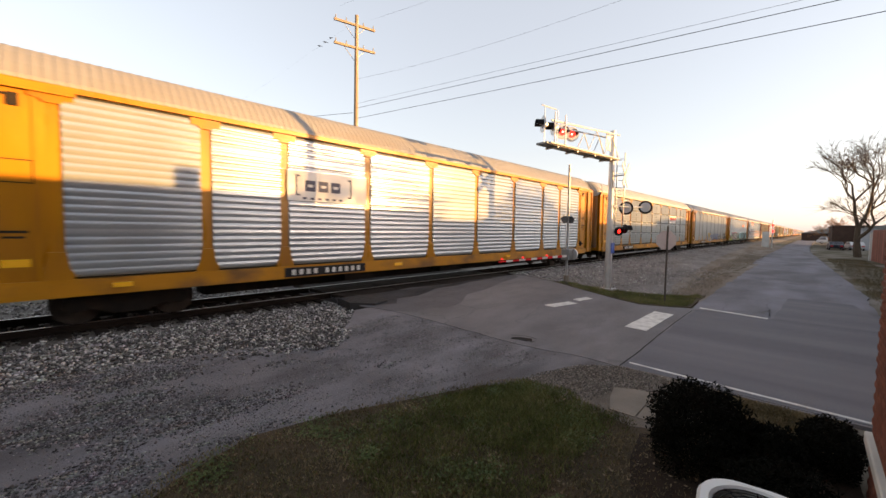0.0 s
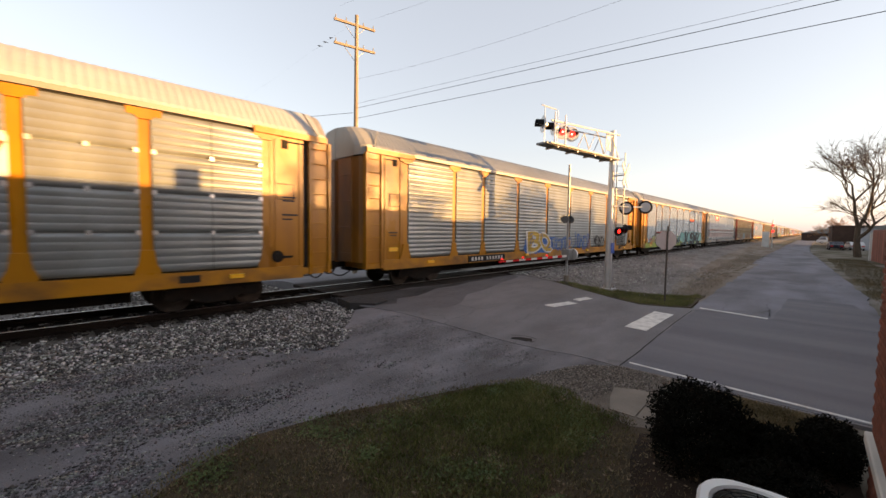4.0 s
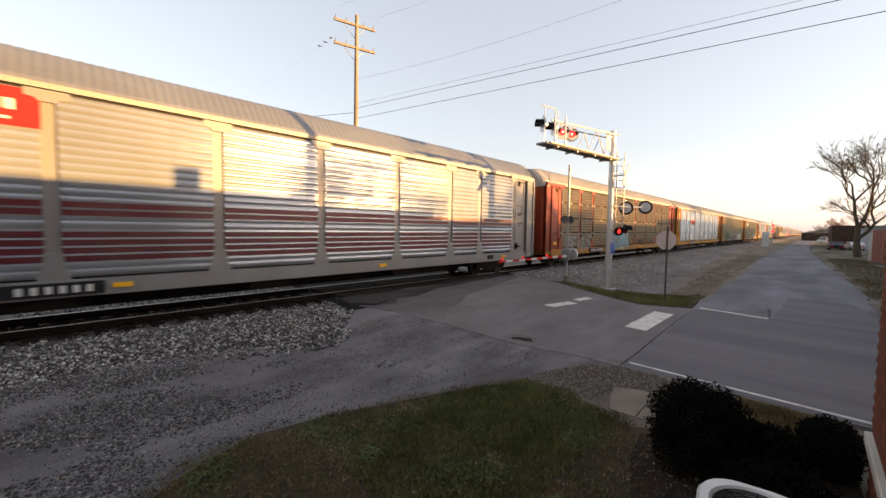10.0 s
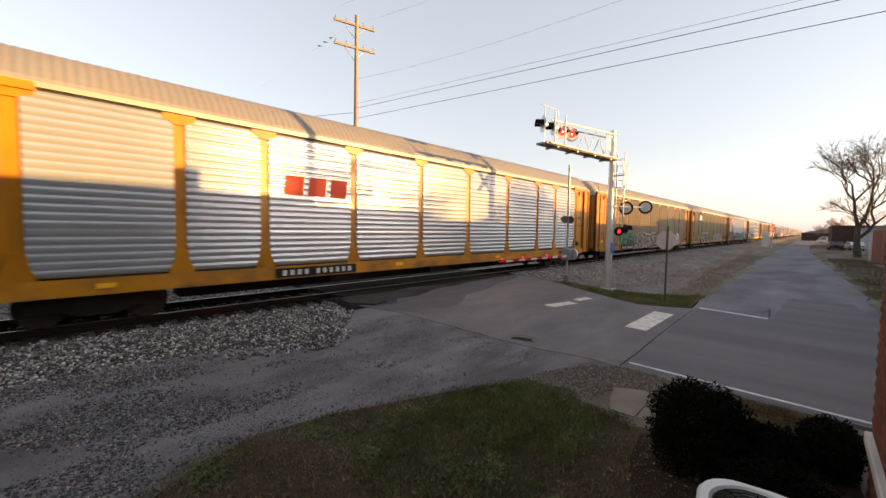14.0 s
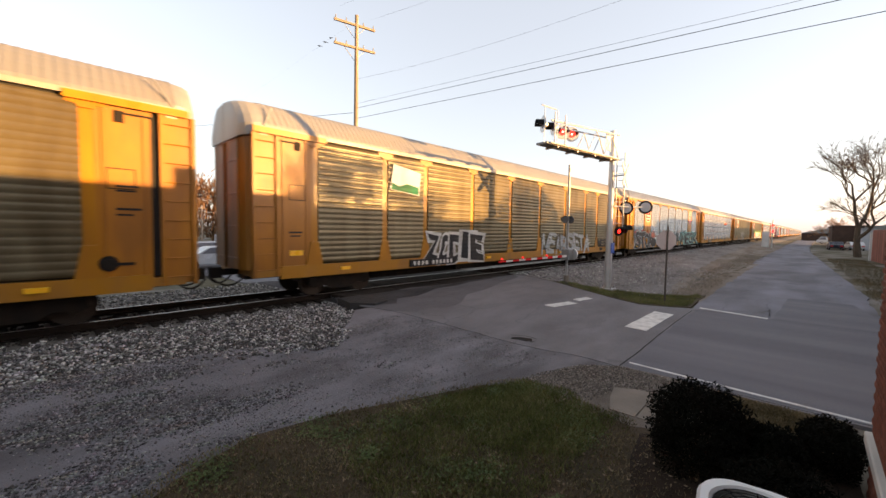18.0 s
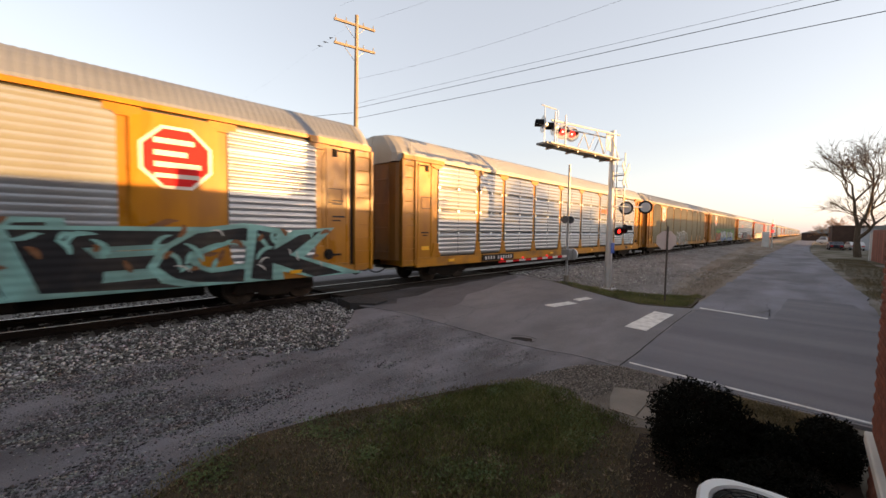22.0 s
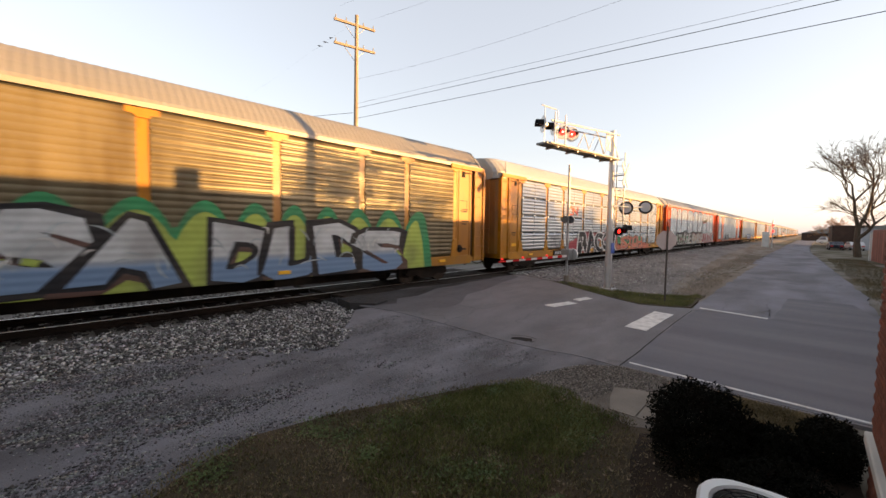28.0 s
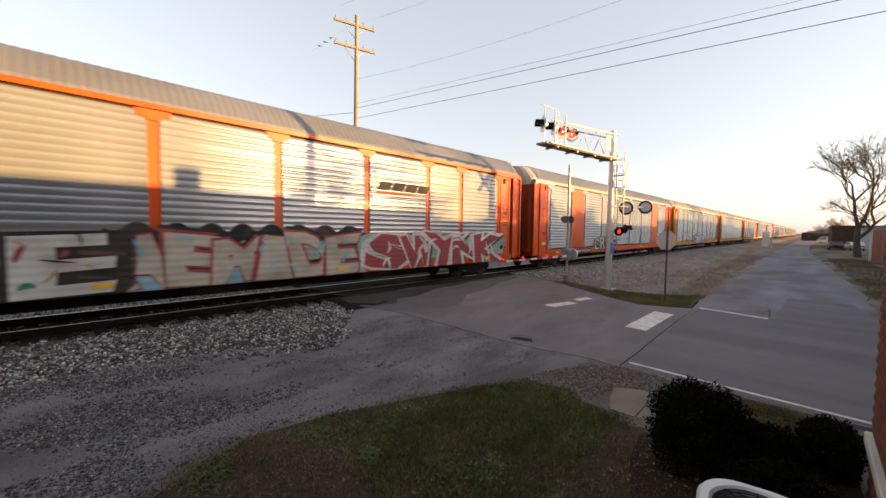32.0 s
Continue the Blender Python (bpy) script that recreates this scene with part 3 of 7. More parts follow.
def island_stone(name, low, mid, high):
    m = bpy.data.materials.new(name)
    m.use_nodes = True
    n, l = m.node_tree.nodes, m.node_tree.links
    g = n.new("ShaderNodeNewGeometry")
    r = n.new("ShaderNodeValToRGB")
    r.color_ramp.elements[0].color, r.color_ramp.elements[1].color = (*low, 1), (*high, 1)
    e = r.color_ramp.elements.new(0.6)
    e.color = (*mid, 1)
    l.new(g.outputs["Random Per Island"], r.inputs[0])
    t = n.new("ShaderNodeTexNoise")
    t.inputs["Scale"].default_value = 30
    x = n.new("ShaderNodeMix")
    x.data_type, x.blend_type = "RGBA", "MULTIPLY"
    x.inputs[0].default_value = 0.5
    l.new(r.outputs[0], x.inputs[6])
    l.new(t.outputs["Color"], x.inputs[7])
    l.new(x.outputs[2], n["Principled BSDF"].inputs["Base Color"])
    n["Principled BSDF"].inputs["Roughness"].default_value = 0.85
    return m


mixed_stone = island_stone("mixed_ballast_stone", (0.042, 0.037, 0.035), (0.215, 0.20, 0.193), (0.76, 0.72, 0.68))
dusty_stone = island_stone("dusty_apron_stone", (0.036, 0.032, 0.032), (0.13, 0.12, 0.118), (0.46, 0.44, 0.42))
brown_stone = island_stone("brown_kerb_stone", (0.06, 0.048, 0.038), (0.18, 0.15, 0.12), (0.46, 0.40, 0.35))


def near_bank(rng):
    while True:
        x, y = rng.uniform(-3, 6.2), rng.uniform(-5.3, -1.35)
        edge = -4.25 if x < 1 else -4.25 - 0.33 * (x - 1) if x < 4.2 else -5.3 + 1.05 * (x - 4.2)
        if y > -1.68 and x % 0.52 < 0.27:
            continue
        if y > edge + rng.normal(0, 0.13):
            return (x, y, -0.20 + rng.uniform(0, 0.05) + max(0.0, -3.9 - y) * -0.05)


def far_bank(rng):
    x = 16.2 + 60 * rng.random() ** 1.7
    y = -1.4 - abs(rng.normal(0, 1.7))
    return (x, y, grade(y) + rng.uniform(-0.02, 0.02))


def between(rng):
    return (rng.uniform(-6, 6.3), rng.uniform(1.0, 4.5), -0.21 + rng.uniform(0, 0.03))


def in_gauge(rng):
    return (rng.uniform(-8, 6.3), rng.uniform(-1.2, 1.2), -0.22 + rng.uniform(0, 0.03))


def scattered(rng):
    while True:
        x, y = rng.uniform(-3, 8.0), rng.uniform(-9.5, -4.2)
        d = noise.noise((x * 0.55, y * 1.5, 2.0)) + 0.5 * noise.noise((x * 1.6, y * 3.0, 5.0))
        lean = (1.6 - x) * 0.35
        if rng.random() < min(1.0, max(0.015, 0.12 + d * 1.9 + lean)) and y > -7.2 - 0.55 * max(0.0, 1.2 - x) - 0.25 * max(0.0, x - 3):
            return (x, y, grade(y) + 0.004)


def kerb_gravel(rng):
    while True:
        x, y = rng.uniform(5.8, 8.2), rng.uniform(-10.9, -8.4)
        if inside(x, y, [(5.95, -8.5), (6.6, -8.6), (7.7, -9.0), (8.18, -9.6), (8.15, -10.9), (7.35, -10.7), (7.0, -9.95), (6.5, -9.95), (6.1, -9.8)]) and rng.random() < 0.25 + 0.75 * min(1.0, (x - 5.8) / 1.6):
            return (x, y, -0.575)


def inside(x, y, poly):
    hit = False
    for i in range(len(poly)):
        (x1, y1), (x2, y2) = poly[i], poly[i - 1]
        if (y1 > y) != (y2 > y) and x < (x2 - x1) * (y - y1) / (y2 - y1) + x1:
            hit = not hit
    return hit


def verge_gravel(rng):
    while True:
        x, y = 16.1 + 16 * rng.random() ** 1.5, rng.uniform(-8.2, -3.6)
        if rng.random() < 0.5 + 1.2 * noise.noise((x * 0.5, y * 1.1, 6.0)) - 0.12 * max(0.0, -6.2 - y) and not (x < 17.3 and y < -4.6):
            return (x, y, grade(y) + 0.012)


stones("ballast_gravel", 17000, near_bank, (0.015, 0.040), mixed_stone, "loose light grey crushed stone along the track", 1)
stones("ballast_gravel", 16000, far_bank, (0.018, 0.045), mixed_stone, "loose light grey crushed stone along the track", 2)
stones("ballast_gravel", 3500, between, (0.02, 0.045), mixed_stone, "loose grey crushed stone between the rails", 3)
# these stones are coloured darker where the train's shade falls
stones("ballast_gravel", 3500, in_gauge, (0.02, 0.045), oily_shaded_stone, "oily crushed stone between the rails, blackened for the train's shade", 7)
stones("apron_gravel", 26000, scattered, (0.005, 0.022), dusty_stone, "loose stones strewn over the apron", 4)


def fine_grit(rng):
    while True:
        x, y = rng.uniform(-3, 7.6), rng.uniform(-9.5, -4.3)
        d = noise.noise((x * 0.8, y * 2.0, 7.0)) + 0.6 * noise.noise((x * 2.6, y * 5.0, 1.0))
        if rng.random() < max(0.08, 0.4 + d * 1.3) and y > -7.2 - 0.75 * max(0.0, 1.2 - x) - 0.25 * max(0.0, x - 3):
            return (x, y, grade(y) + 0.002)


stones("apron_grit", 26000, fine_grit, (0.003, 0.011), dusty_stone, "fine grit strewn over the apron", 8)
stones("verge_gravel", 6500, verge_gravel, (0.010, 0.030), mixed_stone, "loose pale stones between signal and lane", 9)
stones("kerb_gravel", 6500, kerb_gravel, (0.005, 0.017), brown_stone, "small gravel at the edge of the street", 6)


def blades(name, count, poly, height, mat, label, seed, thin=0.35, lift=0.02):
    rng = random.Random(seed)
    xs, ys = [p[0] for p in poly], [p[1] for p in poly]
    verts, faces = [], []
    while len(faces) < count:
        x, y = rng.uniform(min(xs), max(xs)), rng.uniform(min(ys), max(ys))
        if not inside(x + 0.35 * noise.noise((x * 1.2, y * 1.2, 4.0)) + rng.gauss(0, 0.05), y + 0.35 * noise.noise((x * 1.2, y * 1.2, 8.0)) + rng.gauss(0, 0.05), poly) or noise.noise((x * 1.1, y * 1.1, seed)) + 0.8 * noise.noise((x * 4.3, y * 4.3, seed + 5)) < rng.uniform(-0.9, thin) - 0.2:
            continue
        h, a, w = height * rng.uniform(0.5, 1.3), rng.uniform(0, 6.28), rng.uniform(0.003, 0.009)
        lean = rng.uniform(0.2, 0.9) * h
        b = rng.uniform(0, 6.28)
        z = grade(y) + lift
        k = len(verts)
        verts += [(x - w * math.cos(a), y - w * math.sin(a), z), (x + w * math.cos(a), y + w * math.sin(a), z), (x + lean * math.cos(b), y + lean * math.sin(b), z + h)]
        faces.append((k, k + 1, k + 2))
    tagged(raw(name, verts, faces, mat), label, "grass", kind="stuff")


LAWN = [(6.25, -9.7), (6.05, -9.0), (5.85, -8.3), (5.2, -8.05), (4.5, -7.75), (3.3, -7.45), (2.7, -7.3), (2.0, -7.2), (0.8, -7.35), (-0.1, -8.05), (-1, -9.0), (0, -12.6), (3.6, -12.6), (3.9, -11.0), (4.8, -10.75), (5.5, -10.55), (6.0, -10.5)]
blades("lawn_grass", 46000, LAWN, 0.035, grass_dry, "short withered straw-brown lawn grass", 3, thin=0.9)
blades("lawn_grass", 9000, [(-1.0, -9.0), (0, -12.6), (-5.5, -12.6), (-4.6, -11.0), (-2, -9.7)], 0.05, grass_dry, "short withered straw-brown lawn grass", 24)
blades("lawn_grass", 11000, LAWN, 0.035, grass_green, "short green lawn grass in patches", 21, thin=1.3)
blades("lawn_grass", 15000, [(5.9, -9.0), (5.2, -8.3), (3.4, -7.8), (2.4, -8.4), (2.2, -9.6), (3.2, -10.4), (4.6, -10.4), (5.6, -10.0)], 0.055, grass_green, "short green lawn grass in patches", 25, thin=0.9)
blades("lawn_grass", 14000, [(6.3, -9.5), (5.9, -8.7), (5.2, -8.2), (4.2, -8.1), (3.6, -9.2), (4.4, -10.3), (5.9, -10.4)], 0.06, grass_green, "thicker green lawn grass near the kerb", 22, thin=0.6)
blades("lawn_grass", 2600, [(3.6, -12.6), (3.9, -11.0), (4.8, -10.75), (5.5, -10.55), (5.6, -11.2), (4.6, -12.6)], 0.04, grass_dry, "sparse withered grass on bare soil", 23)


def litter(name, count, poly, size, mat, label, seed, patches=0):
    """Small flat leaves lying about, or gathered in low patches."""
    rng = random.Random(seed)
    xs, ys = [p[0] for p in poly], [p[1] for p in poly]
    spots = []
    while len(spots) < patches:
        c = (rng.uniform(min(xs), max(xs)), rng.uniform(min(ys), max(ys)))
        if inside(*c, poly):
            spots.append((*c, rng.uniform(0.06, 0.22)))
    verts, faces = [], []
    while len(faces) < count:
        if spots:
            cx, cy, r = rng.choice(spots)
            x, y = rng.gauss(cx, r), rng.gauss(cy, r)
        else:
            x, y = rng.uniform(min(xs), max(xs)), rng.uniform(min(ys), max(ys))
        if not inside(x, y, poly):
            continue
        a, w, z = rng.uniform(0, 6.28), size * rng.uniform(0.5, 1.3), grade(y) + 0.03 + rng.uniform(0.0, 0.035)
        c, d, k = math.cos(a), math.sin(a), len(verts)
        verts += [(x - c * w, y - d * w, z), (x + d * w * 0.5, y - c * w * 0.5, z + rng.uniform(-0.2, 0.5) * w), (x + c * w, y + d * w, z + rng.uniform(0, 0.8) * w), (x - d * w * 0.5, y + c * w * 0.5, z + rng.uniform(-0.2, 0.5) * w)]
        faces.append((k, k + 1, k + 2, k + 3))
    tagged(raw(name, verts, faces, mat), label, "leaves", kind="stuff")


dead_leaf = grass_blend("dead_leaves", (0.04, 0.026, 0.014), (0.12, 0.08, 0.042), (0.28, 0.21, 0.14))
litter("fallen_leaves", 1500, LAWN, 0.022, dead_leaf, "small dead leaves scattered over the lawn", 31)
weed_green = grass_blend("weed_leaves", (0.035, 0.055, 0.016), (0.075, 0.105, 0.032), (0.13, 0.15, 0.06))
litter("lawn_weeds", 9500, LAWN, 0.02, weed_green, "low green weeds in patches on the lawn", 32, 42)
litter("fallen_leaves", 160, [(3.4, -12.7), (4.0, -11.0), (4.9, -10.7), (5.8, -10.6), (5.9, -11.2), (4.6, -12.0)], 0.02, dead_leaf, "dead leaves on the bare soil under the hedge", 33)
blades("verge_grass", 9000, [(6.6, -12.8), (8.1, -12.8), (8.15, -11.0), (7.3, -11.6), (6.5, -11.9)], 0.05, grass_dry, "rough grass between hedge and street", 4)
blades("verge_grass", 9500, [(15.85, -4.2), (15.7, -7.6), (16.5, -9.1), (20.0, -9.0), (19.0, -8.1), (17.9, -6.9), (16.9, -5.7), (16.4, -4.6)], 0.08, grass_green, "rough green grass round the signal mast", 5)


blades("dry_grass", 9000, [(17.6, -8.0), (18.2, -9.0), (30, -8.7), (60, -8.5), (60, -6.2), (30, -7.3)], 0.08, straw, "sparse dry brown winter grass between lane and track", 6, thin=0.8, lift=0.0)
blades("dry_grass", 26000, [(18, -14.6), (34, -14.2), (62, -13.6), (62, -16.5), (30, -16.6)], 0.10, straw, "dry brown winter grass beside the lane", 7, lift=-0.06)


# ---- crossing signals ----
def lamp_head(root, c, facing, lit, size=0.30, hooded=True, glass=0.15, core=True, back=None, unlit=None):
    """A round flashing-light head: background disc, housing, hood, lens."""
    c, n = Vector(c), Vector(facing).normalized()
    bm = bmesh.new()
    disc(bm, c, size, n, 0.012, 24)
    head = part("background_disc", bm, back or black_paint, root, "round background of a crossing light")
    bm = bmesh.new()
    disc(bm, c - n * 0.16, 0.07, n, 0.16, 14, 0.15)
    part("housing", bm, back or black_paint, head)
    bm = bmesh.new()
    tube(bm, c + n * 0.013, c + n * 0.02, glass, glass * 0.93, 20)
    part("lens", bm, red_glow if lit else unlit or dead_lens, head, "glowing red lens" if lit else "unlit grey lens")
    if lit and core:
        bm = bmesh.new()
        tube(bm, c + n * 0.021, c + n * 0.028, 0.03, 0.02, 14)
        part("bulb_core", bm, lens_core, head)
    if not hooded:
        return head
    bm = bmesh.new()
    side = n.cross(Vector((0, 0, 1))).normalized()
    rows = []
    for d in (0.012, 0.26):
        rows.append([bm.verts.new(c + n * d + (side * math.cos(a) + Vector((0, 0, 1)) * math.sin(a)) * 0.17) for a in [math.pi * (-0.1 + 1.2 * i / 12) for i in range(13)]])
    for i in range(12):
        bm.faces.new((rows[0][i], rows[0][i + 1], rows[1][i + 1], rows[1][i]))
    ext = bmesh.ops.solidify(bm, geom=bm.faces[:], thickness=0.006)
    part("hood", bm, black_paint, head, "black hood")
    return head


dark_grating = material("steel_grating", (0.17, 0.175, 0.18), 0.6, 0.3, 0.2, 6, 60, 0.3)


def signal_mast():
    base = (17.13, -5.94, grade(-5.94) + 0.01)
    root = thing("crossing_signal", base, "aluminium cantilever crossing signal with red flashing lights", "railway signal")
    
    bm = bmesh.new()
    tube(bm, (0, 0, 0), (0.02, 0, 6.85), 0.14, 0.12, 16)
    part("mast", bm, alu, root, "tall aluminium mast")
    bm = bmesh.new()
    box(bm, -0.28, 0.28, -0.28, 0.28, -0.15, 0.06)
    part("base_plate", bm, galv_post, root, bevel=0.01)
    for dx, dy in ((0.2, 0.2), (-0.2, 0.2), (0.2, -0.2), (-0.2, -0.2)):
        bm = bmesh.new()
        tube(bm, (dx, dy, 0.05), (dx, dy, 0.18), 0.025, None, 6)
        part("anchor_bolt", bm, galv_post, root)
    tip = Vector((-4.75, 0.6, 0))
    d = tip.normalized()
    s = Vector((-d.y, d.x, 0)) * 0.28
    up = Vector((0, 0, 1))
    lo, hi = 5.62, 6.62
    for side in (-1, 1):
        for z in (lo, hi):
            bm = bmesh.new()
            tube(bm, s * side + up * z, tip + s * side + up * (z if z == lo else z - 0.25), 0.035, None, 8)
            part("truss_chord", bm, alu, root)
        for i in range(2):
            bm = bmesh.new()
            p = tip * (i / 4)
            tube(bm, p + s * side + up * lo, tip * ((i + 0.5) / 4) + s * side + up * (hi - 0.12), 0.02, None, 6)
            tube(bm, tip * ((i + 0.5) / 4) + s * side + up * (hi - 0.12), tip * ((i + 1) / 4) + s * side + up * lo, 0.02, None, 6)
            part("truss_brace", bm, alu, root)
    bm = bmesh.new()
    a = s * 0.8
    vs = [bm.verts.new(v + up * z) for z in (lo - 0.05, lo + 0.02) for v in (a, tip * 1.03 + a, tip * 1.03 - a, -a)]
    for f in ((3, 2, 1, 0), (4, 5, 6, 7), (0, 1, 5, 4), (1, 2, 6, 5), (2, 3, 7, 6), (3, 0, 4, 7)):
        bm.faces.new([vs[i] for i in f])
    part("walkway", bm, dark_grating, root, "grated maintenance walkway")
    for u in (0.12, 0.38, 0.64, 0.9):
        bm = bmesh.new()
        tube(bm, tip * u - s * 0.95 + up * (lo - 0.09), tip * u + s * 0.95 + up * (lo - 0.09), 0.04, None, 6)
        part("joist", bm, galv_post, root)
    bm = bmesh.new()
    box(bm, -0.75, -0.25, -0.02, 0.0, 5.95, 6.65)
    part("sign_plate", bm, white_paint, root, "blank white plate on the truss")
    for u, w in ((0.47, -1), (0.60, -1)):
        lamp_head(root, tip * u + s * w * 2.0 + up * (hi - 0.18), (-0.66, -0.75, -0.05), True, back=alu)
    for u in (0.84, 0.97):
        lamp_head(root, tip * u - s * 0.6 + up * (hi - 0.28), (-0.75, 0.65, 0), False, hooded=True, back=alu)
        bm = bmesh.new()
        tube(bm, tip * u + s * 1.2 + up * (lo), tip * u + s * 1.2 + up * (hi + 0.05), 0.025, None, 6)
        part("bracket", bm, alu, root)
    bm = bmesh.new()
    tube(bm, tip + up * lo, tip + up * (hi + 0.30), 0.015, None, 6)
    tube(bm, tip * 0.84 + up * lo, tip * 0.84 + up * (hi + 0.30), 0.015, None, 6)
    tube(bm, tip * 1.04 + up * (hi + 0.30), tip * 0.86 + up * (hi + 0.30), 0.018, None, 6)
    part("guard_rail", bm, alu, root)
    for x, y in ((0.04, -0.20), (0.22, -0.46)):
        bm = bmesh.new()
        tube(bm, (x, y, 2.75), (x, y, 5.9), 0.022, None, 8)
        part("ladder_rail", bm, galv_post, root)
    for i in range(10):
        bm = bmesh.new()
        tube(bm, (0.04, -0.20, 2.9 + i * 0.305), (0.22, -0.46, 2.9 + i * 0.305), 0.012, None, 6)
        part("ladder_rung", bm, alu, root)
    for z in (2.9, 4.3, 5.6):
        bm = bmesh.new()
        tube(bm, (0.0, -0.05, z), (0.2, -0.33, z), 0.02, None, 6)
        part("ladder_bracket", bm, alu, root)
    # crossbuck
    for a in (45, -45):
        bm = bmesh.new()
        box(bm, -0.61, 0.61, -0.012, 0.012, -0.115, 0.115)
        ob = part("crossbuck_board", bm, white_paint, root, "white crossbuck board")
        ob.matrix_basis = pose(-0.1, -0.62, 4.92, 0, 0, 4) @ pose(0, 0.015 if a > 0 else -0.015, 0, 0, a, 0)
    bm = bmesh.new()
    tube(bm, (0.0, -0.1, 4.92), (-0.09, -0.6, 4.92), 0.03, None, 8)
    part("crossbuck_bracket", bm, alu, root)
    bm = bmesh.new()
    tube(bm, (-0.1, -0.15, 3.62), (1.42, -1.0, 3.62), 0.03, None, 8)
    tube(bm, (0.62, -0.4, 3.62), (0.62, -0.4, 3.9), 0.03, None, 8)
    part("light_arm", bm, alu, root)
    lamp_head(root, (0.56, -0.46, 3.56), (-0.85, -0.5, 0), False, 0.29, False, 0.21, unlit=grey_lens)
    lamp_head(root, (1.30, -1.02, 3.62), (-0.85, -0.5, 0), False, 0.29, False, 0.21, unlit=grey_lens)
    lamp_head(root, (0.24, -0.30, 2.55), (-0.7, -0.7, -0.1), True, 0.20, True, 0.08, core=False)
    lamp_head(root, (0.62, -0.42, 2.66), (0.8, -0.6, 0), False, 0.20)
    bm = bmesh.new()
    box(bm, -0.17, 0.17, -0.17, -0.15, 1.6, 2.05)
    part("notice_plate", bm, blue_paint, root, "small blue notice plate")
    bm = bmesh.new()
    tube(bm, (0.2, -0.05, 0.1), (0.2, -0.05, 2.5), 0.035, None, 8)
    part("conduit", bm, galv_post, root)
    return root


signal_mast()


def gate():
    root = thing("crossing_gate", (16.42, -4.36, grade(-4.36) - 0.03), "crossing gate with its red and white arm lowered", "railway gate")
    bm = bmesh.new()
    tube(bm, (0, 0, 0), (0, 0, 5.3), 0.05, None, 12)
    part("post", bm, galv_post, root, "galvanised steel post")
    bm = bmesh.new()
    tube(bm, (0, 0, 0), (0, 0, 0.35), 0.12, None, 12)
    part("foundation", bm, concrete, root)
    bm = bmesh.new()
    box(bm, -0.22, 0.22, -0.18, 0.18, 1.05, 1.55)
    part("gate_motor", bm, grey_paint, root, "grey gate motor housing", bevel=0.03)
    bm = bmesh.new()
    tube(bm, (0.26, -0.1, 1.3), (0.36, -0.1, 1.3), 0.26, None, 16)
    part("counterweight", bm, alu, root, "round counterweight")
    for i in range(12):
        bm = bmesh.new()
        h = 0.05 - i * 0.002
        box(bm, -0.3 - (i + 1) * 0.425 + 0.003, -0.3 - i * 0.425, -0.135, -0.105, 1.25 - h, 1.25 + h)
        part("gate_arm_section", bm, red_board if i % 2 else white_paint, root)
    for x in (-5.25, -3.9, -2.1):
        bm = bmesh.new()
        disc(bm, (x, -0.135, 1.345), 0.042, (-0.6, -0.8, 0), 0.06, 12)
        part("gate_lamp", bm, dim_red, root, "small red lamp on the gate arm")
        bm = bmesh.new()
        tube(bm, (x, -0.12, 1.27), (x, -0.12, 1.32), 0.02, None, 6)
        part("lamp_bracket", bm, black_paint, root)
    for x in (-0.34, 0.20):
        lamp_head(root, (x, -0.02, 2.86), (-0.9, -0.3, 0), False, 0.16)
    bm = bmesh.new()
    tube(bm, (-0.36, 0, 2.86), (0.3, 0, 2.86), 0.025, None, 8)
    part("cross_arm", bm, galv_post, root)


gate()


rusty_post = material("rusty_sign_post", (0.085, 0.068, 0.055), 0.75, 0.1, 0.3, 5, 60, 0.2)


def stop_sign():
    root = thing("stop_sign", (17.04, -8.21, grade(-8.21)), "stop sign seen from its bare metal back", "road sign")
    bm = bmesh.new()
    tube(bm, (0, 0, 0), (0.03, 0, 3.0), 0.035, None, 8)
    part("post", bm, rusty_post, root, "rusty steel post")
    pts = [(0.40 * math.cos(math.pi / 8 + i * math.pi / 4), 2.45 + 0.40 * math.sin(math.pi / 8 + i * math.pi / 4)) for i in range(8)]
    bm = bmesh.new()
    prism(bm, pts, -0.004, 0.004)
    plate = part("sign_plate", bm, sign_back, root, "octagonal sign plate, grey back")
    plate.matrix_basis = pose(0.03, 0.04, 0, 0, 0, -52)


stop_sign()


# ---- utility pole and wires ----
def utility_pole(x, y, height, arms, label, turn=0.0, can=False):
    root = thing("utility_pole", pose(x, y, grade(y) - 0.06, 0, 0, turn), label, "utility pole", "utility poles")
    bm = bmesh.new()
    tube(bm, (0, 0, 0), (0.0, -0.10, height), 0.16, 0.10, 12)
    part("pole", bm, pole_wood, root, "weathered wooden pole")
    for z in arms:
        bm = bmesh.new()
        box(bm, -0.06, 0.06, -1.2, 1.2, z - 0.06, z + 0.06)
        arm = part("crossarm", bm, pole_wood, root, "wooden crossarm", bevel=0.01)
        for dy in (-1.1, -0.5, 0.5, 1.1):
            bm = bmesh.new()
            tube(bm, (0, dy, z + 0.06), (0, dy, z + 0.26), 0.045, 0.025, 8)
            part("insulator", bm, grey_paint, arm, "porcelain insulator")
        for dy in (-0.6, 0.6):
            bm = bmesh.new()
            tube(bm, (0.08, dy, z - 0.04), (0.14, 0, z - 0.65), 0.015, None, 6)
            part("brace", bm, galv_post, root)
    if can:
        bm = bmesh.new()
        tube(bm, (0.35, 0, height - 2.9), (0.35, 0, height - 1.9), 0.26, None, 16)
        part("transformer", bm, grey_paint, root, "grey transformer can")
    return root


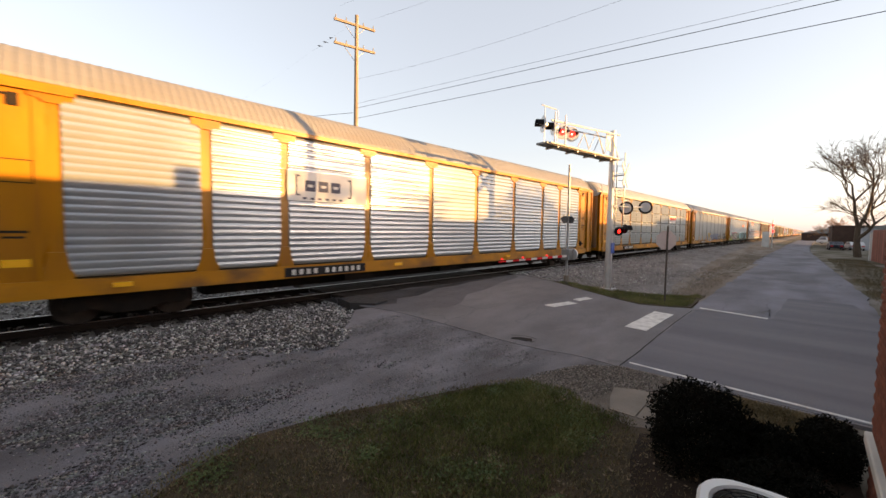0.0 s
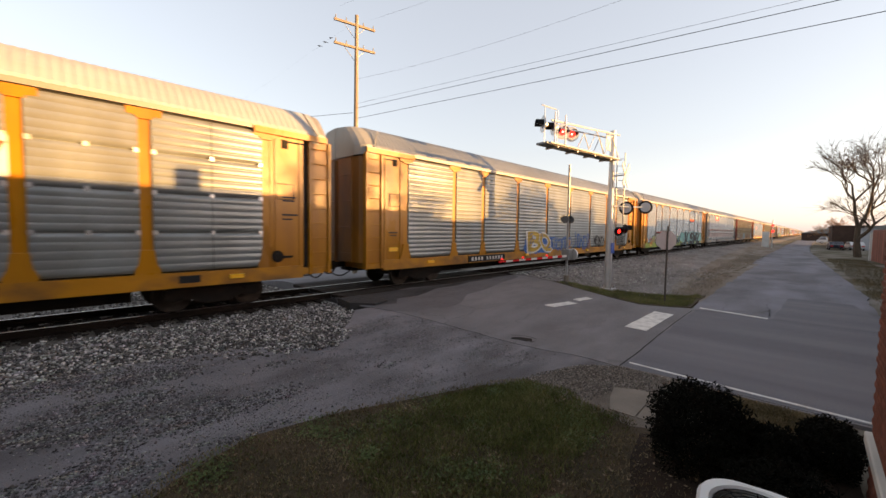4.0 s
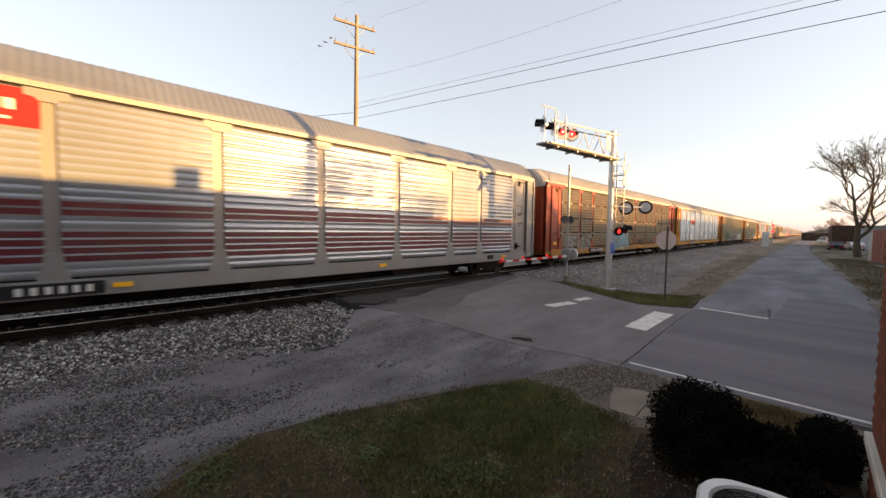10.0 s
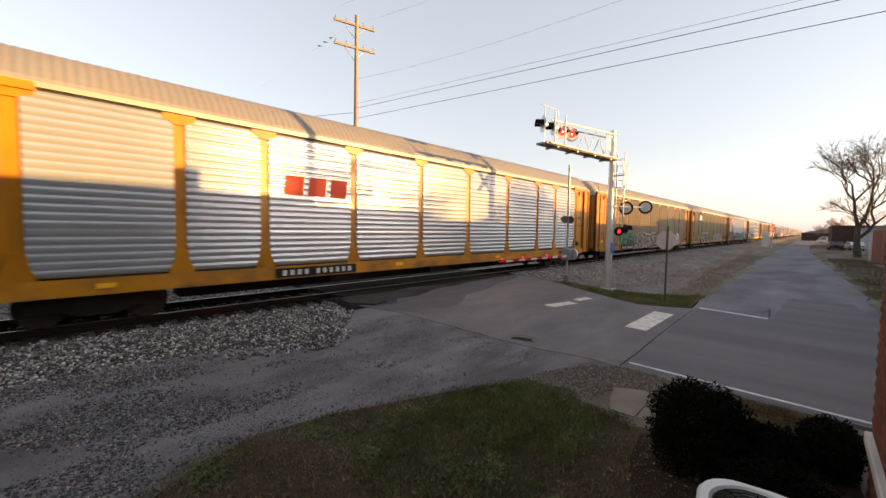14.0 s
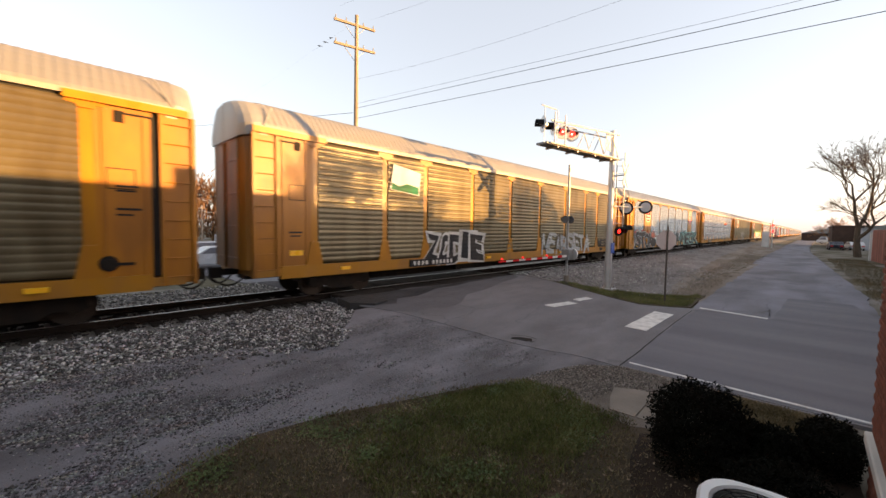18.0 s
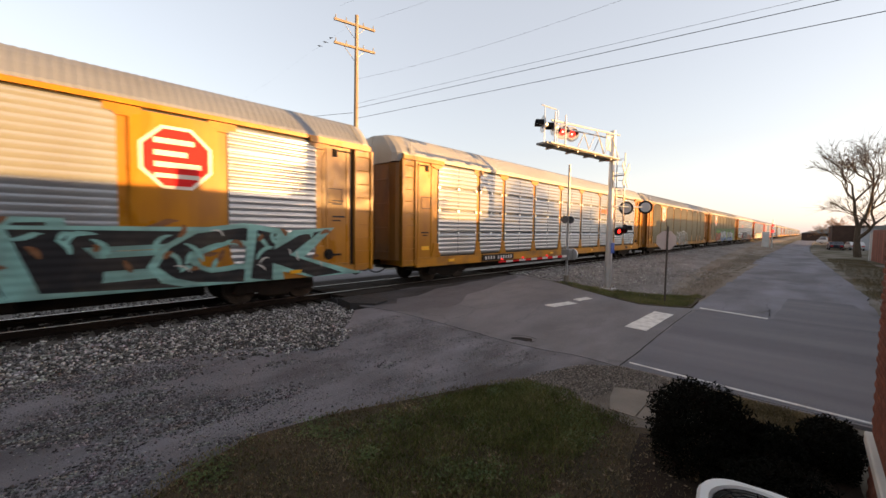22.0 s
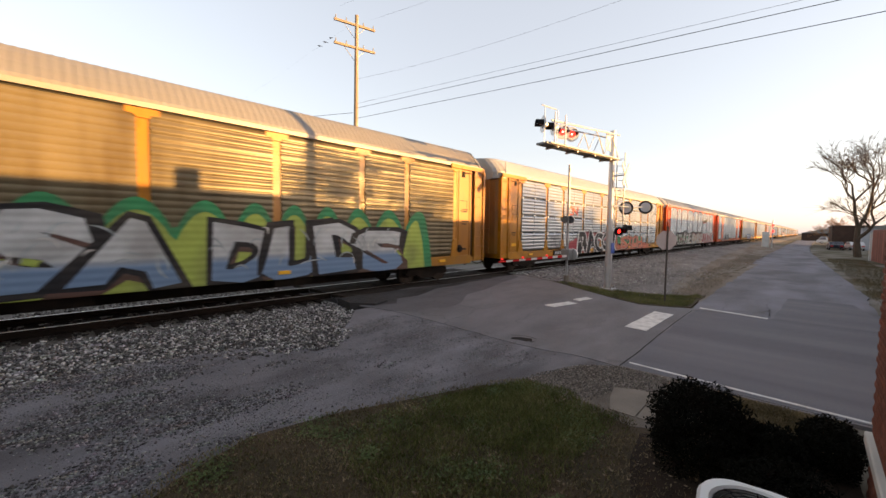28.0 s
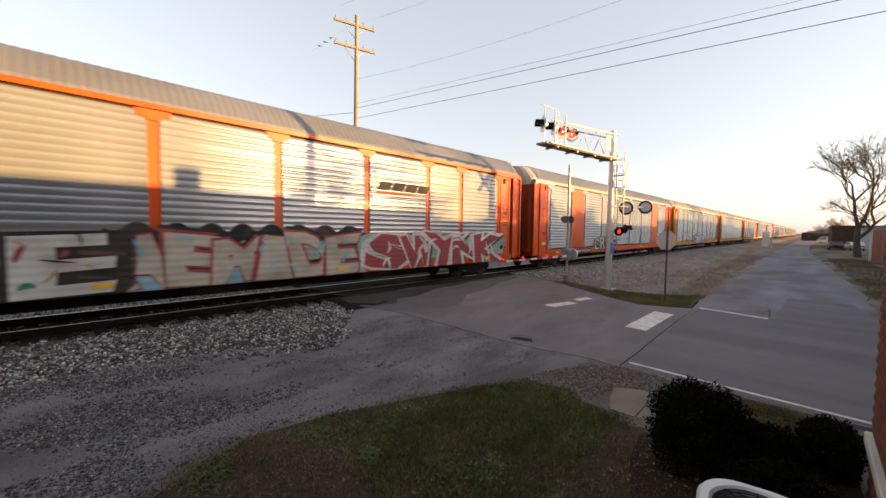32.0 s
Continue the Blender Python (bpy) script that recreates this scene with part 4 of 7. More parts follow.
utility_pole(12.62, 6.87, 14.7, (14.15, 12.9), "tall wooden utility pole with two crossarms behind the track", 77)
utility_pole(13.65, -14.9, 10.8, (10.2, 9.4), "wooden utility pole with a transformer beside the lane", 30, True)


def wire(name, p, q, sag, r, label):
    p, q = Vector(p), Vector(q)
    out = (q - p).cross(Vector((0, 0, 1))).normalized() * r
    verts, faces = [], []
    for i in range(25):
        u = i / 24
        c = p.lerp(q, u) - Vector((0, 0, sag * 4 * u * (1 - u)))
        verts += [c + out, c + Vector((0, 0, r)), c - out, c - Vector((0, 0, r))]
    for i in range(24):
        faces += [(4 * i + j, 4 * i + (j + 1) % 4, 4 * i + 4 + (j + 1) % 4, 4 * i + 4 + j) for j in range(4)]
    tagged(raw(name, verts, faces, black_paint), label, "overhead wire", "overhead wires")


for z0, z1, sag, r in ((8.97, 7.72, 0.0, 0.010), (8.40, 7.24, 0.0, 0.010), (9.22, 7.92, 0.0, 0.005), (10.6, 9.92, 0.5, 0.004)):
    wire("overhead_wire", (12.65, 6.8, z0), (13.65, -14.8, z1), sag, r, "thin dark overhead wire sagging between poles")
for dx, zz, z1 in ((-1.0, 14.3, 12.3), (1.0, 14.3, 12.3)):
    wire("overhead_wire", (12.7 + dx, 6.87, zz), (13.65 + dx, -14.9, z1), 0.3, 0.0035, "thin dark overhead wire sagging between poles")
wire("overhead_wire", (12.5, 6.87, 8.7), (-20, 60, 9), 0.6, 0.012, "thin dark overhead wire sagging between poles")


# ---- depot building beside the eye, its hedge and its air conditioner ----
def depot():
    root = thing("depot_building", (0, -12.89, -0.65), "red brick depot with a limestone ledge round its base", "building")
    bm = bmesh.new()
    box(bm, -7, 6.17, -8, -0.012, 0, 7.0)
    part("wall", bm, mortar, root, "brick wall")
    bm = bmesh.new()
    box(bm, -7, 6.21, -8.05, 0.045, 0.58, 0.70)
    part("ledge", bm, limestone, root, "pale limestone ledge", bevel=0.012)
    bm = bmesh.new()
    vs = [bm.verts.new(v) for v in ((-7.4, -8.4, 7.0), (6.5, -8.4, 7.0), (6.5, 0.35, 7.0), (-7.4, 0.35, 7.0), (-7.4, -4.0, 10.2), (6.5, -4.0, 10.2))]
    for f in ((0, 1, 5, 4), (2, 3, 4, 5), (0, 4, 3), (1, 2, 5), (3, 2, 1, 0)):
        bm.faces.new([vs[i] for i in f])
    part("roof", bm, steel_dark, root, "dark gabled roof")
    bm = bmesh.new()
    box(bm, -0.096, 0.096, -0.02, 0.0, -0.0285, 0.0285)
    me = to_mesh("brick", bm, brick_red, bevel=0.004)
    for j in range(38):
        z = 0.035 + j * 0.0677
        if 0.55 < z < 0.73:
            continue
        for i in range(7):
            link("brick", me, root, at=(6.07 - i * 0.203 - (0.1 if j % 2 else 0.0), 0.0, z))
    verts, faces = [], []
    for j in range(103):
        z = 0.035 + j * 0.0677
        if 0.55 < z < 0.73:
            continue
        for i in range(60):
            x = 6.07 - (i + 7) * 0.203 - (0.1 if j % 2 else 0.0) if j < 38 else 6.07 - i * 0.203 - (0.1 if j % 2 else 0.0)
            k = len(verts)
            verts += [(x - 0.096, 0, z - 0.0285), (x + 0.096, 0, z - 0.0285), (x + 0.096, 0, z + 0.0285), (x - 0.096, 0, z + 0.0285)]
            faces.append((k + 3, k + 2, k + 1, k))
    tagged(raw("brickwork", verts, faces, brick_red, root), kind="stuff")


depot()


def leafy(name, centre, radius, count, leaf, mat, label, seed):
    rng = random.Random(seed)
    cx, cy, cz = centre
    root = thing(name, (cx, cy, grade(cy) + 0.02), label, "bush", "hedge bushes")
    bm = bmesh.new()
    for i in range(7):
        a = rng.uniform(0, 6.28)
        tube(bm, (0.05 * math.cos(a), 0.05 * math.sin(a), 0), (radius[0] * 0.6 * math.cos(a), radius[1] * 0.6 * math.sin(a), 0.55 * radius[2] * 2), 0.02, 0.006, 6)
    part("stems", bm, bark, root)
    verts, faces = [], []
    for _ in range(count):
        d = Vector((rng.gauss(0, 1), rng.gauss(0, 1), rng.gauss(0, 1))).normalized()
        k = 1 + 0.22 * noise.noise(d * 3 + Vector((seed, 0, 0))) + 0.1 * noise.noise(d * 9)
        u = rng.uniform(0.55, 1.04) * k
        e = max(1.0, 0.88 / max(0.2, math.hypot(d.x, d.y))) if d.z < 0.35 else 1.0
        p = Vector((d.x * e * radius[0] * u, d.y * e * radius[1] * u, max(0.02, radius[2] * (1 + d.z * u * 0.98))))
        a = Vector((rng.gauss(0, 1), rng.gauss(0, 1), rng.gauss(0, 1))).normalized() * leaf * rng.uniform(0.6, 1.3)
        b = a.cross(Vector((rng.gauss(0, 1), rng.gauss(0, 1), rng.gauss(0, 1)))).normalized() * leaf * 0.4
        i = len(verts)
        verts += [p - a, p + b, p + a, p - b]
        faces.append((i, i + 1, i + 2, i + 3))
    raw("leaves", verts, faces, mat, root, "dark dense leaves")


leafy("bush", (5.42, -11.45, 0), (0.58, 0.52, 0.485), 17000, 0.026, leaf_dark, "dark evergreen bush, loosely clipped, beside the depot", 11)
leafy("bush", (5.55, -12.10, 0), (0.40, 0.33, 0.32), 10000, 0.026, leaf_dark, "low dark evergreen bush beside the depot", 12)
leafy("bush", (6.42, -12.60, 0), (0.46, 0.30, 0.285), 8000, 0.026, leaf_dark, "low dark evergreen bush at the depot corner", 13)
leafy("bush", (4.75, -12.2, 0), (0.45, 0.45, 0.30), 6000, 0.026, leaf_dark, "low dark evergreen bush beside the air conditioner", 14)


def air_conditioner():
    root = thing("air_conditioner", pose(3.52, -12.16, grade(-12) + 0.02, 0, 0, 8), "white outdoor air conditioner with a round top grille", "air conditioner")

    def rounded(s, r, n=6):
        out = []
        for cx, cy, a0 in ((s - r, s - r, 0), (-s + r, s - r, 90), (-s + r, -s + r, 180), (s - r, -s + r, 270)):
            out += [(cx + r * math.cos(radians(a0 + 90 * i / n)), cy + r * math.sin(radians(a0 + 90 * i / n))) for i in range(n + 1)]
        return out

    def loft(rings, mat, name, label=""):
        bm = bmesh.new()
        rows = [[bm.verts.new((x, y, z)) for x, y in ring] for ring, z in rings]
        k = len(rows[0])
        for a, b in zip(rows, rows[1:]):
            for i in range(k):
                bm.faces.new((a[i], a[(i + 1) % k], b[(i + 1) % k], b[i]))
        return part(name, bm, mat, root, label, smooth=False)
    k = 28
    circle = lambda r: [(r * math.cos(2 * math.pi * i / k + math.pi / 28), r * math.sin(2 * math.pi * i / k + math.pi / 28)) for i in range(k)]
    loft([(rounded(0.36, 0.24), 0.03), (rounded(0.36, 0.24), 0.66)], ac_white, "cabinet", "white louvred cabinet")
    loft([(rounded(0.38, 0.27), 0.655), (rounded(0.385, 0.27), 0.72), (rounded(0.36, 0.27), 0.765), (circle(0.31), 0.77), (circle(0.29), 0.75)], ac_white, "top_cover", "white moulded top cover")
    bm = bmesh.new()
    disc(bm, (0, 0, 0.60), 0.33, (0, 0, 1), 0.02, 24)
    part("fan_well", bm, inner_dark, root)
    for i in range(7):
        bm = bmesh.new()
        r = 0.04 + i * 0.04
        for j in range(24):
            a, b = 2 * math.pi * j / 24, 2 * math.pi * (j + 1) / 24
            tube(bm, (r * math.cos(a), r * math.sin(a), 0.755), (r * math.cos(b), r * math.sin(b), 0.755), 0.004, None, 5)
        part("grille_ring", bm, black_paint, root)
    for i in range(8):
        a = 2 * math.pi * i / 8
        bm = bmesh.new()
        tube(bm, (0.03 * math.cos(a), 0.03 * math.sin(a), 0.75), (0.30 * math.cos(a), 0.30 * math.sin(a), 0.75), 0.005, None, 5)
        part("grille_spoke", bm, black_paint, root)
    for i in range(4):
        bm = bmesh.new()
        box(bm, 0.03, 0.25, -0.06, 0.06, 0.66, 0.67)
        ob = part("fan_blade", bm, grey_paint, root)
        ob.matrix_basis = pose(0, 0, 0, 0, 0, 90 * i + 20)
    bm = bmesh.new()
    box(bm, -0.42, 0.42, -0.42, 0.42, -0.05, 0.03)
    part("concrete_pad", bm, concrete, root)


air_conditioner()

# ---- far things along the lane ----
def grow(bm, p, d, length, r, depth, rng, twigs, spread=0.52, rise=0.08):
    mid = p + d * length * 0.5 + Vector((rng.gauss(0, 1), rng.gauss(0, 1), 0)) * length * 0.05
    q = p + d * length
    tube(bm, p, mid, r, r * 0.82, 7 if depth > 2 else 4)
    tube(bm, mid, q, r * 0.82, r * 0.66, 7 if depth > 2 else 4)
    if depth == 0:
        twigs.append((q, d))
        return
    for i in range(3 if depth > 1 else 4):
        side = Vector((rng.gauss(0, 1), rng.gauss(0, 1), rng.gauss(0, 0.55)))
        nd = (d * 0.9 + side * spread + Vector((0, 0, rise))).normalized()
        grow(bm, q if i < 2 else p.lerp(q, rng.uniform(0.45, 0.9)), nd, length * rng.uniform(0.66, 0.92), r * 0.57, depth - 1, rng, twigs, spread, rise)


def bare_tree(x, y, height, seed, label, mat=None, depth=5, leaves=0, thick=0.024, spread=0.52, rise=0.08, first=0.24, twig=1.0):
    rng = random.Random(seed)
    root = thing("tree", (x, y, base_level(y) - 0.05), label, "tree", "bare trees")
    bm, twigs = bmesh.new(), []
    grow(bm, Vector((0, 0, 0)), Vector((-0.03, 0.04, 1)).normalized(), height * first, height * thick, depth, rng, twigs, spread, rise)
    part("trunk", bm, mat or bark, root, "bare grey trunk and limbs")
    verts, faces = [], []
    for q, d in twigs:
        for _ in range(5 + leaves):
            e = q + (d + Vector((rng.gauss(0, 0.6), rng.gauss(0, 0.6), rng.gauss(0, 0.5)))) * height * twig * rng.uniform(0.015, 0.07)
            w = Vector((rng.gauss(0, 1), rng.gauss(0, 1), rng.gauss(0, 1))).normalized() * height * 0.0012
            k = len(verts)
            verts += [q - w, q + w, e]
            faces.append((k, k + 1, k + 2))
    raw("crown", verts, faces, mat or bark, root, "fine bare twigs")


bare_tree(69.6, -16.4, 12.2, 4, "large bare tree with a thick trunk beside the lane", depth=5, leaves=10, thick=0.032, spread=0.44, rise=0.14, first=0.30, twig=1.6)
bare_tree(98.0, -26.0, 12.0, 9, "bare tree behind the dark building")
bare_tree(150.0, -22.0, 11.0, 10, "bare tree far down the lane")
bare_tree(122.0, -15.2, 7.2, 15, "small golden-leaved tree at the end of the lane", autumn, leaves=14)
bare_tree(30.0, -20.5, 7.4, 12, "leafy brown tree behind the shops", autumn, depth=6, leaves=22)
bare_tree(23.6, -27.6, 8.6, 16, "bare tree behind the shops", depth=6, leaves=7)
bare_tree(35.5, -21.0, 7.0, 13, "leafy brown tree behind the shops", autumn, depth=6, leaves=22)


def woods(name, pts, label, seed, dense=420, wide=0.05, mat=None):
    """A far belt of bare, sunlit trees as one mass of twigs."""
    rng = random.Random(seed)
    verts, faces = [], []
    for x, y, h in pts:
        z = base_level(y)
        for _ in range(3):
            a = Vector((x + rng.uniform(-1.5, 1.5), y + rng.uniform(-1, 1), z))
            w = 0.12 + 0.008 * h
            b = a + Vector((rng.uniform(-1, 1), 0, h * rng.uniform(0.7, 0.95)))
            k = len(verts)
            verts += [a + Vector((-w, 0, 0)), a + Vector((w, 0, 0)), a + Vector((0, w, 0)), b]
            faces += [(k, k + 1, k + 3), (k + 1, k + 2, k + 3), (k + 2, k, k + 3)]
        for _ in range(dense):
            u = rng.random() ** 0.8
            p = Vector((x + rng.gauss(0, 2.3), y + rng.gauss(0, 1.5), z + h * (0.05 + 0.93 * u) * rng.uniform(0.8, 1.0)))
            d = Vector((rng.gauss(0, 0.6), rng.gauss(0, 0.6), 1)).normalized() * rng.uniform(0.5, 1.5)
            w = Vector((rng.gauss(0, 1), rng.gauss(0, 1), 0)).normalized() * wide
            k = len(verts)
            verts += [p - w, p + w, p + d]
            faces.append((k, k + 1, k + 2))
    tagged(raw(name, verts, faces, mat or autumn), label, "trees", kind="stuff")


brown_woods = grass_blend("brown_woods", (0.04, 0.022, 0.012), (0.105, 0.055, 0.026), (0.24, 0.13, 0.058))
rw = random.Random(8)
woods("far_woods", [(x + rw.uniform(-2, 2), 62 + rw.uniform(-4, 6), rw.uniform(8.5, 13)) for x in range(-30, 90, 3)], "belt of bare brown trees lit by the low sun", 1, 1100, 0.13, brown_woods)
woods("far_woods", [(x + rw.uniform(-3, 3), 34 + 0.02 * x + rw.uniform(-4, 6), rw.uniform(9, 16)) for x in range(150, 420, 6)], "belt of bare brown trees lit by the low sun", 2)
woods("far_woods", [(x + rw.uniform(-3, 3), -32 - 0.05 * x + rw.uniform(-4, 6), rw.uniform(5, 9)) for x in range(210, 420, 8)], "belt of bare brown trees at the end of the lane", 3)


def house(name, x, y, w, d, h, wall, roof, label, windows=(), gable=0.0, at_turn=0.0, base=None):
    root = thing(name, pose(x, y, base_level(y) - 0.05 if base is None else base, 0, 0, at_turn), label, "building")
    bm = bmesh.new()
    box(bm, 0, w, 0, d, 0, h)
    part("wall", bm, wall, root)
    bm = bmesh.new()
    if gable:
        vs = [bm.verts.new(v) for v in ((-0.4, -0.4, h), (w + 0.4, -0.4, h), (w + 0.4, d + 0.4, h), (-0.4, d + 0.4, h), (-0.4, d / 2, h + gable), (w + 0.4, d / 2, h + gable))]
        for f in ((0, 1, 5, 4), (2, 3, 4, 5), (0, 4, 3), (1, 2, 5), (3, 2, 1, 0)):
            bm.faces.new([vs[i] for i in f])
    else:
        box(bm, -0.15, w + 0.15, -0.15, d + 0.15, h + 0.002, h + 0.22)
    part("roof", bm, roof, root)
    for wx, wz, ww, wh in windows:
        bm = bmesh.new()
        box(bm, wx - 0.08, wx + ww + 0.08, -0.05, -0.004, wz - 0.08, wz + wh + 0.08)
        win = part("window", bm, white_paint, root, "white window frame")
        bm = bmesh.new()
        box(bm, wx, wx + ww / 2 - 0.02, -0.06, -0.052, wz, wz + wh)
        part("pane", bm, dead_lens, win, "dark window pane")
        bm = bmesh.new()
        box(bm, wx + ww / 2 + 0.02, wx + ww, -0.06, -0.052, wz, wz + wh)
        part("pane", bm, dead_lens, win, "dark window pane")
    return root


shingle = material("brown_shingle", (0.085, 0.06, 0.048), 0.9, 0.0, 0.3, 2.0, 20, 0.4)
tan_roof = material("tan_roof_sheet", (0.34, 0.2, 0.10), 0.6, 0.0, 0.15, 0.8, 20, 0.1, (0.2, 0.12, 0.07), 0.4, 0.4)
pale_wall = material("pale_siding", (0.42, 0.44, 0.47), 0.7, 0.0, 0.1, 1.0, 30, 0.1, (0.25, 0.25, 0.26), 0.3, 0.5)
dark_brick = material("dark_brick", (0.07, 0.045, 0.035), 0.85, 0.0, 0.3, 1.5, 20, 0.3)
yard_shop = house("workshop", -14.5, 30, 15.5, 12, 4.2, pale_wall, tan_roof, "low pale workshop with a broad tan roof across the track", ((9.4, 1.6, 1.5, 1.1), (3.0, 1.6, 1.5, 1.1)), 2.6)
bm = bmesh.new()
box(bm, 12.0, 14.9, -0.12, -0.05, 3.2, 3.9)
part("sign_board", bm, white_paint, yard_shop, "blank white sign board")
house("brick_house", 108, -34, 26, 19, 4.3, dark_brick, shingle, "low dark brick building with a brown roof beside the lane", ((3, 2, 1.4, 1.4), (8, 2, 1.4, 1.4), (13, 2, 1.4, 1.4)))
house("siding_house", 101, -25.5, 7, 6.9, 3.9, pale_wall, grey_paint, "pale blue siding house behind the large tree", ((1.2, 1.3, 0.9, 1.2), (4.2, 1.3, 0.9, 1.2)), 0.8)
house("brick_house", 208, -24, 12, 15, 3.0, dark_brick, grey_paint, "low brick building with a pale roof down the lane", ((3, 1.5, 2, 1.4), (9, 1.5, 2, 1.4), (15, 1.5, 2, 1.4)), 2.0)
# buildings across the lane, in the path of the low sun
row = house("shop", 8.65, -25, 5.9, 8, 4.2, brick_red, grey_paint, "flat-roofed brick shop across the lane", (), base=-0.65)
bm = bmesh.new()
box(bm, 3.22, 3.52, 7.4, 7.8, 4.3, 4.93)
part("chimney", bm, brick_red, row, "short brick chimney")
house("shop", 14.65, -25, 5.2, 8, 3.95, brick_red, grey_paint, "flat-roofed brick shop across the lane", (), base=-0.65)
house("shop", 19.95, -25, 15.5, 8, 3.66, brick_red, grey_paint, "flat-roofed brick shop across the lane", (), base=-0.65)


def fence():
    root = thing("fence", (0, 0, -0.65), "tall weathered reddish board fence beside the lane", "fence")
    wood = material("red_fence_board", (0.27, 0.10, 0.07), 0.8, 0.0, 0.25, 3, 30, 0.4, (0.14, 0.07, 0.05), 0.5, 2, (1, 1, 0.2), 0.25)
    for i in range(24):
        x = 62.0 - i * 0.5
        bm = bmesh.new()
        box(bm, x - 0.24, x + 0.24, -17.0 - i * 0.03 - 0.02, -17.0 - i * 0.03 + 0.02, 0, 3.3)
        part("board", bm, wood, root)
    bm = bmesh.new()
    box(bm, 62.3, 62.6, -17.1, -16.8, 0, 3.0)
    part("post", bm, white_paint, root, "white end post")


fence()


def far_signal(x, y):
    root = thing("crossing_signal", (x, y, -0.5), "white signal case and red crossing light far down the track", "railway signal")
    bm = bmesh.new()
    box(bm, -0.6, 0.6, -0.5, 0.5, 0, 2.9)
    part("case", bm, white_paint, root, "white equipment case", bevel=0.03)
    bm = bmesh.new()
    tube(bm, (0.3, -0.9, 0), (0.3, -0.9, 5), 0.1, None, 8)
    part("mast", bm, alu, root)
    for dz in (3.0, 4.1):
        bm = bmesh.new()
        disc(bm, (0.1, -0.95, dz), 0.2, (-1, -0.1, 0), 0.08, 16)
        part("flasher", bm, red_glow, root, "glowing red light")


far_signal(93.0, -6.0)


def vehicle(x, y, turn, body_colour, label, name="car", van=False):
    """A parked car: body with hood, cabin, glass, wheels and lamps."""
    root = thing(name, pose(x, y, base_level(y) + 0.02, 0, 0, turn), label, "car", "parked cars")
    coat = paint_coat(body_colour)
    prof = [(-2.2, 0.3), (2.2, 0.3), (2.25, 0.65), (2.1, 0.85), (1.1, 0.95), (0.5, 1.42), (-1.2, 1.45), (-1.9, 0.98), (-2.2, 0.9)]
    if van:
        prof = [(-2.6, 0.35), (2.5, 0.35), (2.5, 0.9), (2.2, 1.05), (1.5, 1.95), (-2.6, 2.0)]
    bm = bmesh.new()
    prism(bm, prof, -0.88, 0.88)
    part("body", bm, coat, root, bevel=0.05)
    glass = [(0.95, 1.0), (0.45, 1.36), (-1.15, 1.38), (-1.65, 1.02)] if not van else [(2.05, 1.15), (1.5, 1.85), (0.6, 1.85), (0.6, 1.15)]
    for y0, y1 in ((-0.895, -0.885), (0.885, 0.895)):
        bm = bmesh.new()
        prism(bm, glass, y0, y1)
        part("window", bm, dead_lens, root, "dark window glass")
    for wx in (-1.4, 1.4):
        for wy in (-0.82, 0.82):
            bm = bmesh.new()
            tube(bm, (wx, wy - 0.1, 0.31), (wx, wy + 0.1, 0.31), 0.32, None, 16)
            wheel = part("wheel", bm, black_paint, root, "black tyre")
            bm = bmesh.new()
            tube(bm, (wx, wy - 0.105, 0.31), (wx, wy + 0.105, 0.31), 0.19, None, 12)
            part("rim", bm, alu, wheel)
    for wy in (-0.6, 0.6):
        bm = bmesh.new()
        box(bm, prof[0][0] - 0.03, prof[0][0] + 0.01, wy - 0.18, wy + 0.18, 0.62, 0.78)
        part("tail_lamp", bm, red_board, root, "red tail lamp")


COATS = {}


def paint_coat(c):
    if c not in COATS:
        COATS[c] = material("car_coat", c, 0.25, 0.1, 0.05, 2, 30, 0.0, (0.1, 0.09, 0.08), 0.1, 1)
    return COATS[c]


# two unseen blocks added to keep the low sun off the far ground
house("shop", 62.0, -37, 44, 9, 5.2, dark_brick, grey_paint, "long unseen flat-roofed block beyond the fence, added for its shade", (), base=-0.65)
house("shop", 36.0, -30, 24, 11, 3.9, dark_brick, grey_paint, "low flat-roofed block hidden behind the fence, added for its shade", (), base=-0.65)
vehicle(97, -15.2, 4, (0.012, 0.014, 0.025), "dark blue car parked beside the lane")
vehicle(99, -17.6, 10, (0.5, 0.5, 0.5), "white car parked beside the lane")
vehicle(118, -16.5, 0, (0.6, 0.6, 0.6), "white car parked beside the lane")
vehicle(150, -15.5, 90, (0.65, 0.65, 0.66), "white van parked at the end of the lane", "van", True)
vehicle(135, -17, 90, (0.65, 0.65, 0.66), "white car parked across the lane's end")
for i, (x, y, c, van) in enumerate(((5.5, 24, (0.20, 0.23, 0.29), True), (9.5, 25, (0.45, 0.47, 0.5), False), (13.5, 26, (0.65, 0.65, 0.66), True), (1.5, 22, (0.015, 0.03, 0.11), False), (-4.5, 23, (0.03, 0.035, 0.05), False), (18, 25, (0.3, 0.32, 0.35), False), (23, 26, (0.6, 0.6, 0.6), True), (8, 16.5, (0.5, 0.52, 0.55), False))):
    vehicle(x, y, 178 if i % 2 else 4, c, ("pale delivery van" if van else "parked car") + " in the yard across the track", "van" if van else "car", van)


def yard_pole(x, y, h):
    bm = bmesh.new()
    tube(bm, (x, y, base_level(y)), (x, y, base_level(y) + h), 0.09, 0.06, 8)
    tagged(part("yard_post", bm, pole_wood), "thin wooden post in the yard", "post")


for x, y, h in ((9.0, 40, 7.0), (10.2, 41, 6.2), (13, 39, 5)):
    yard_pole(x, y, h)
flat("pavement_yard", [(-40, 12), (45, 12), (45, 45), (-40, 45)], apron_mat, 0.02, "grey asphalt yard across the track", "yard", thick=0.05)


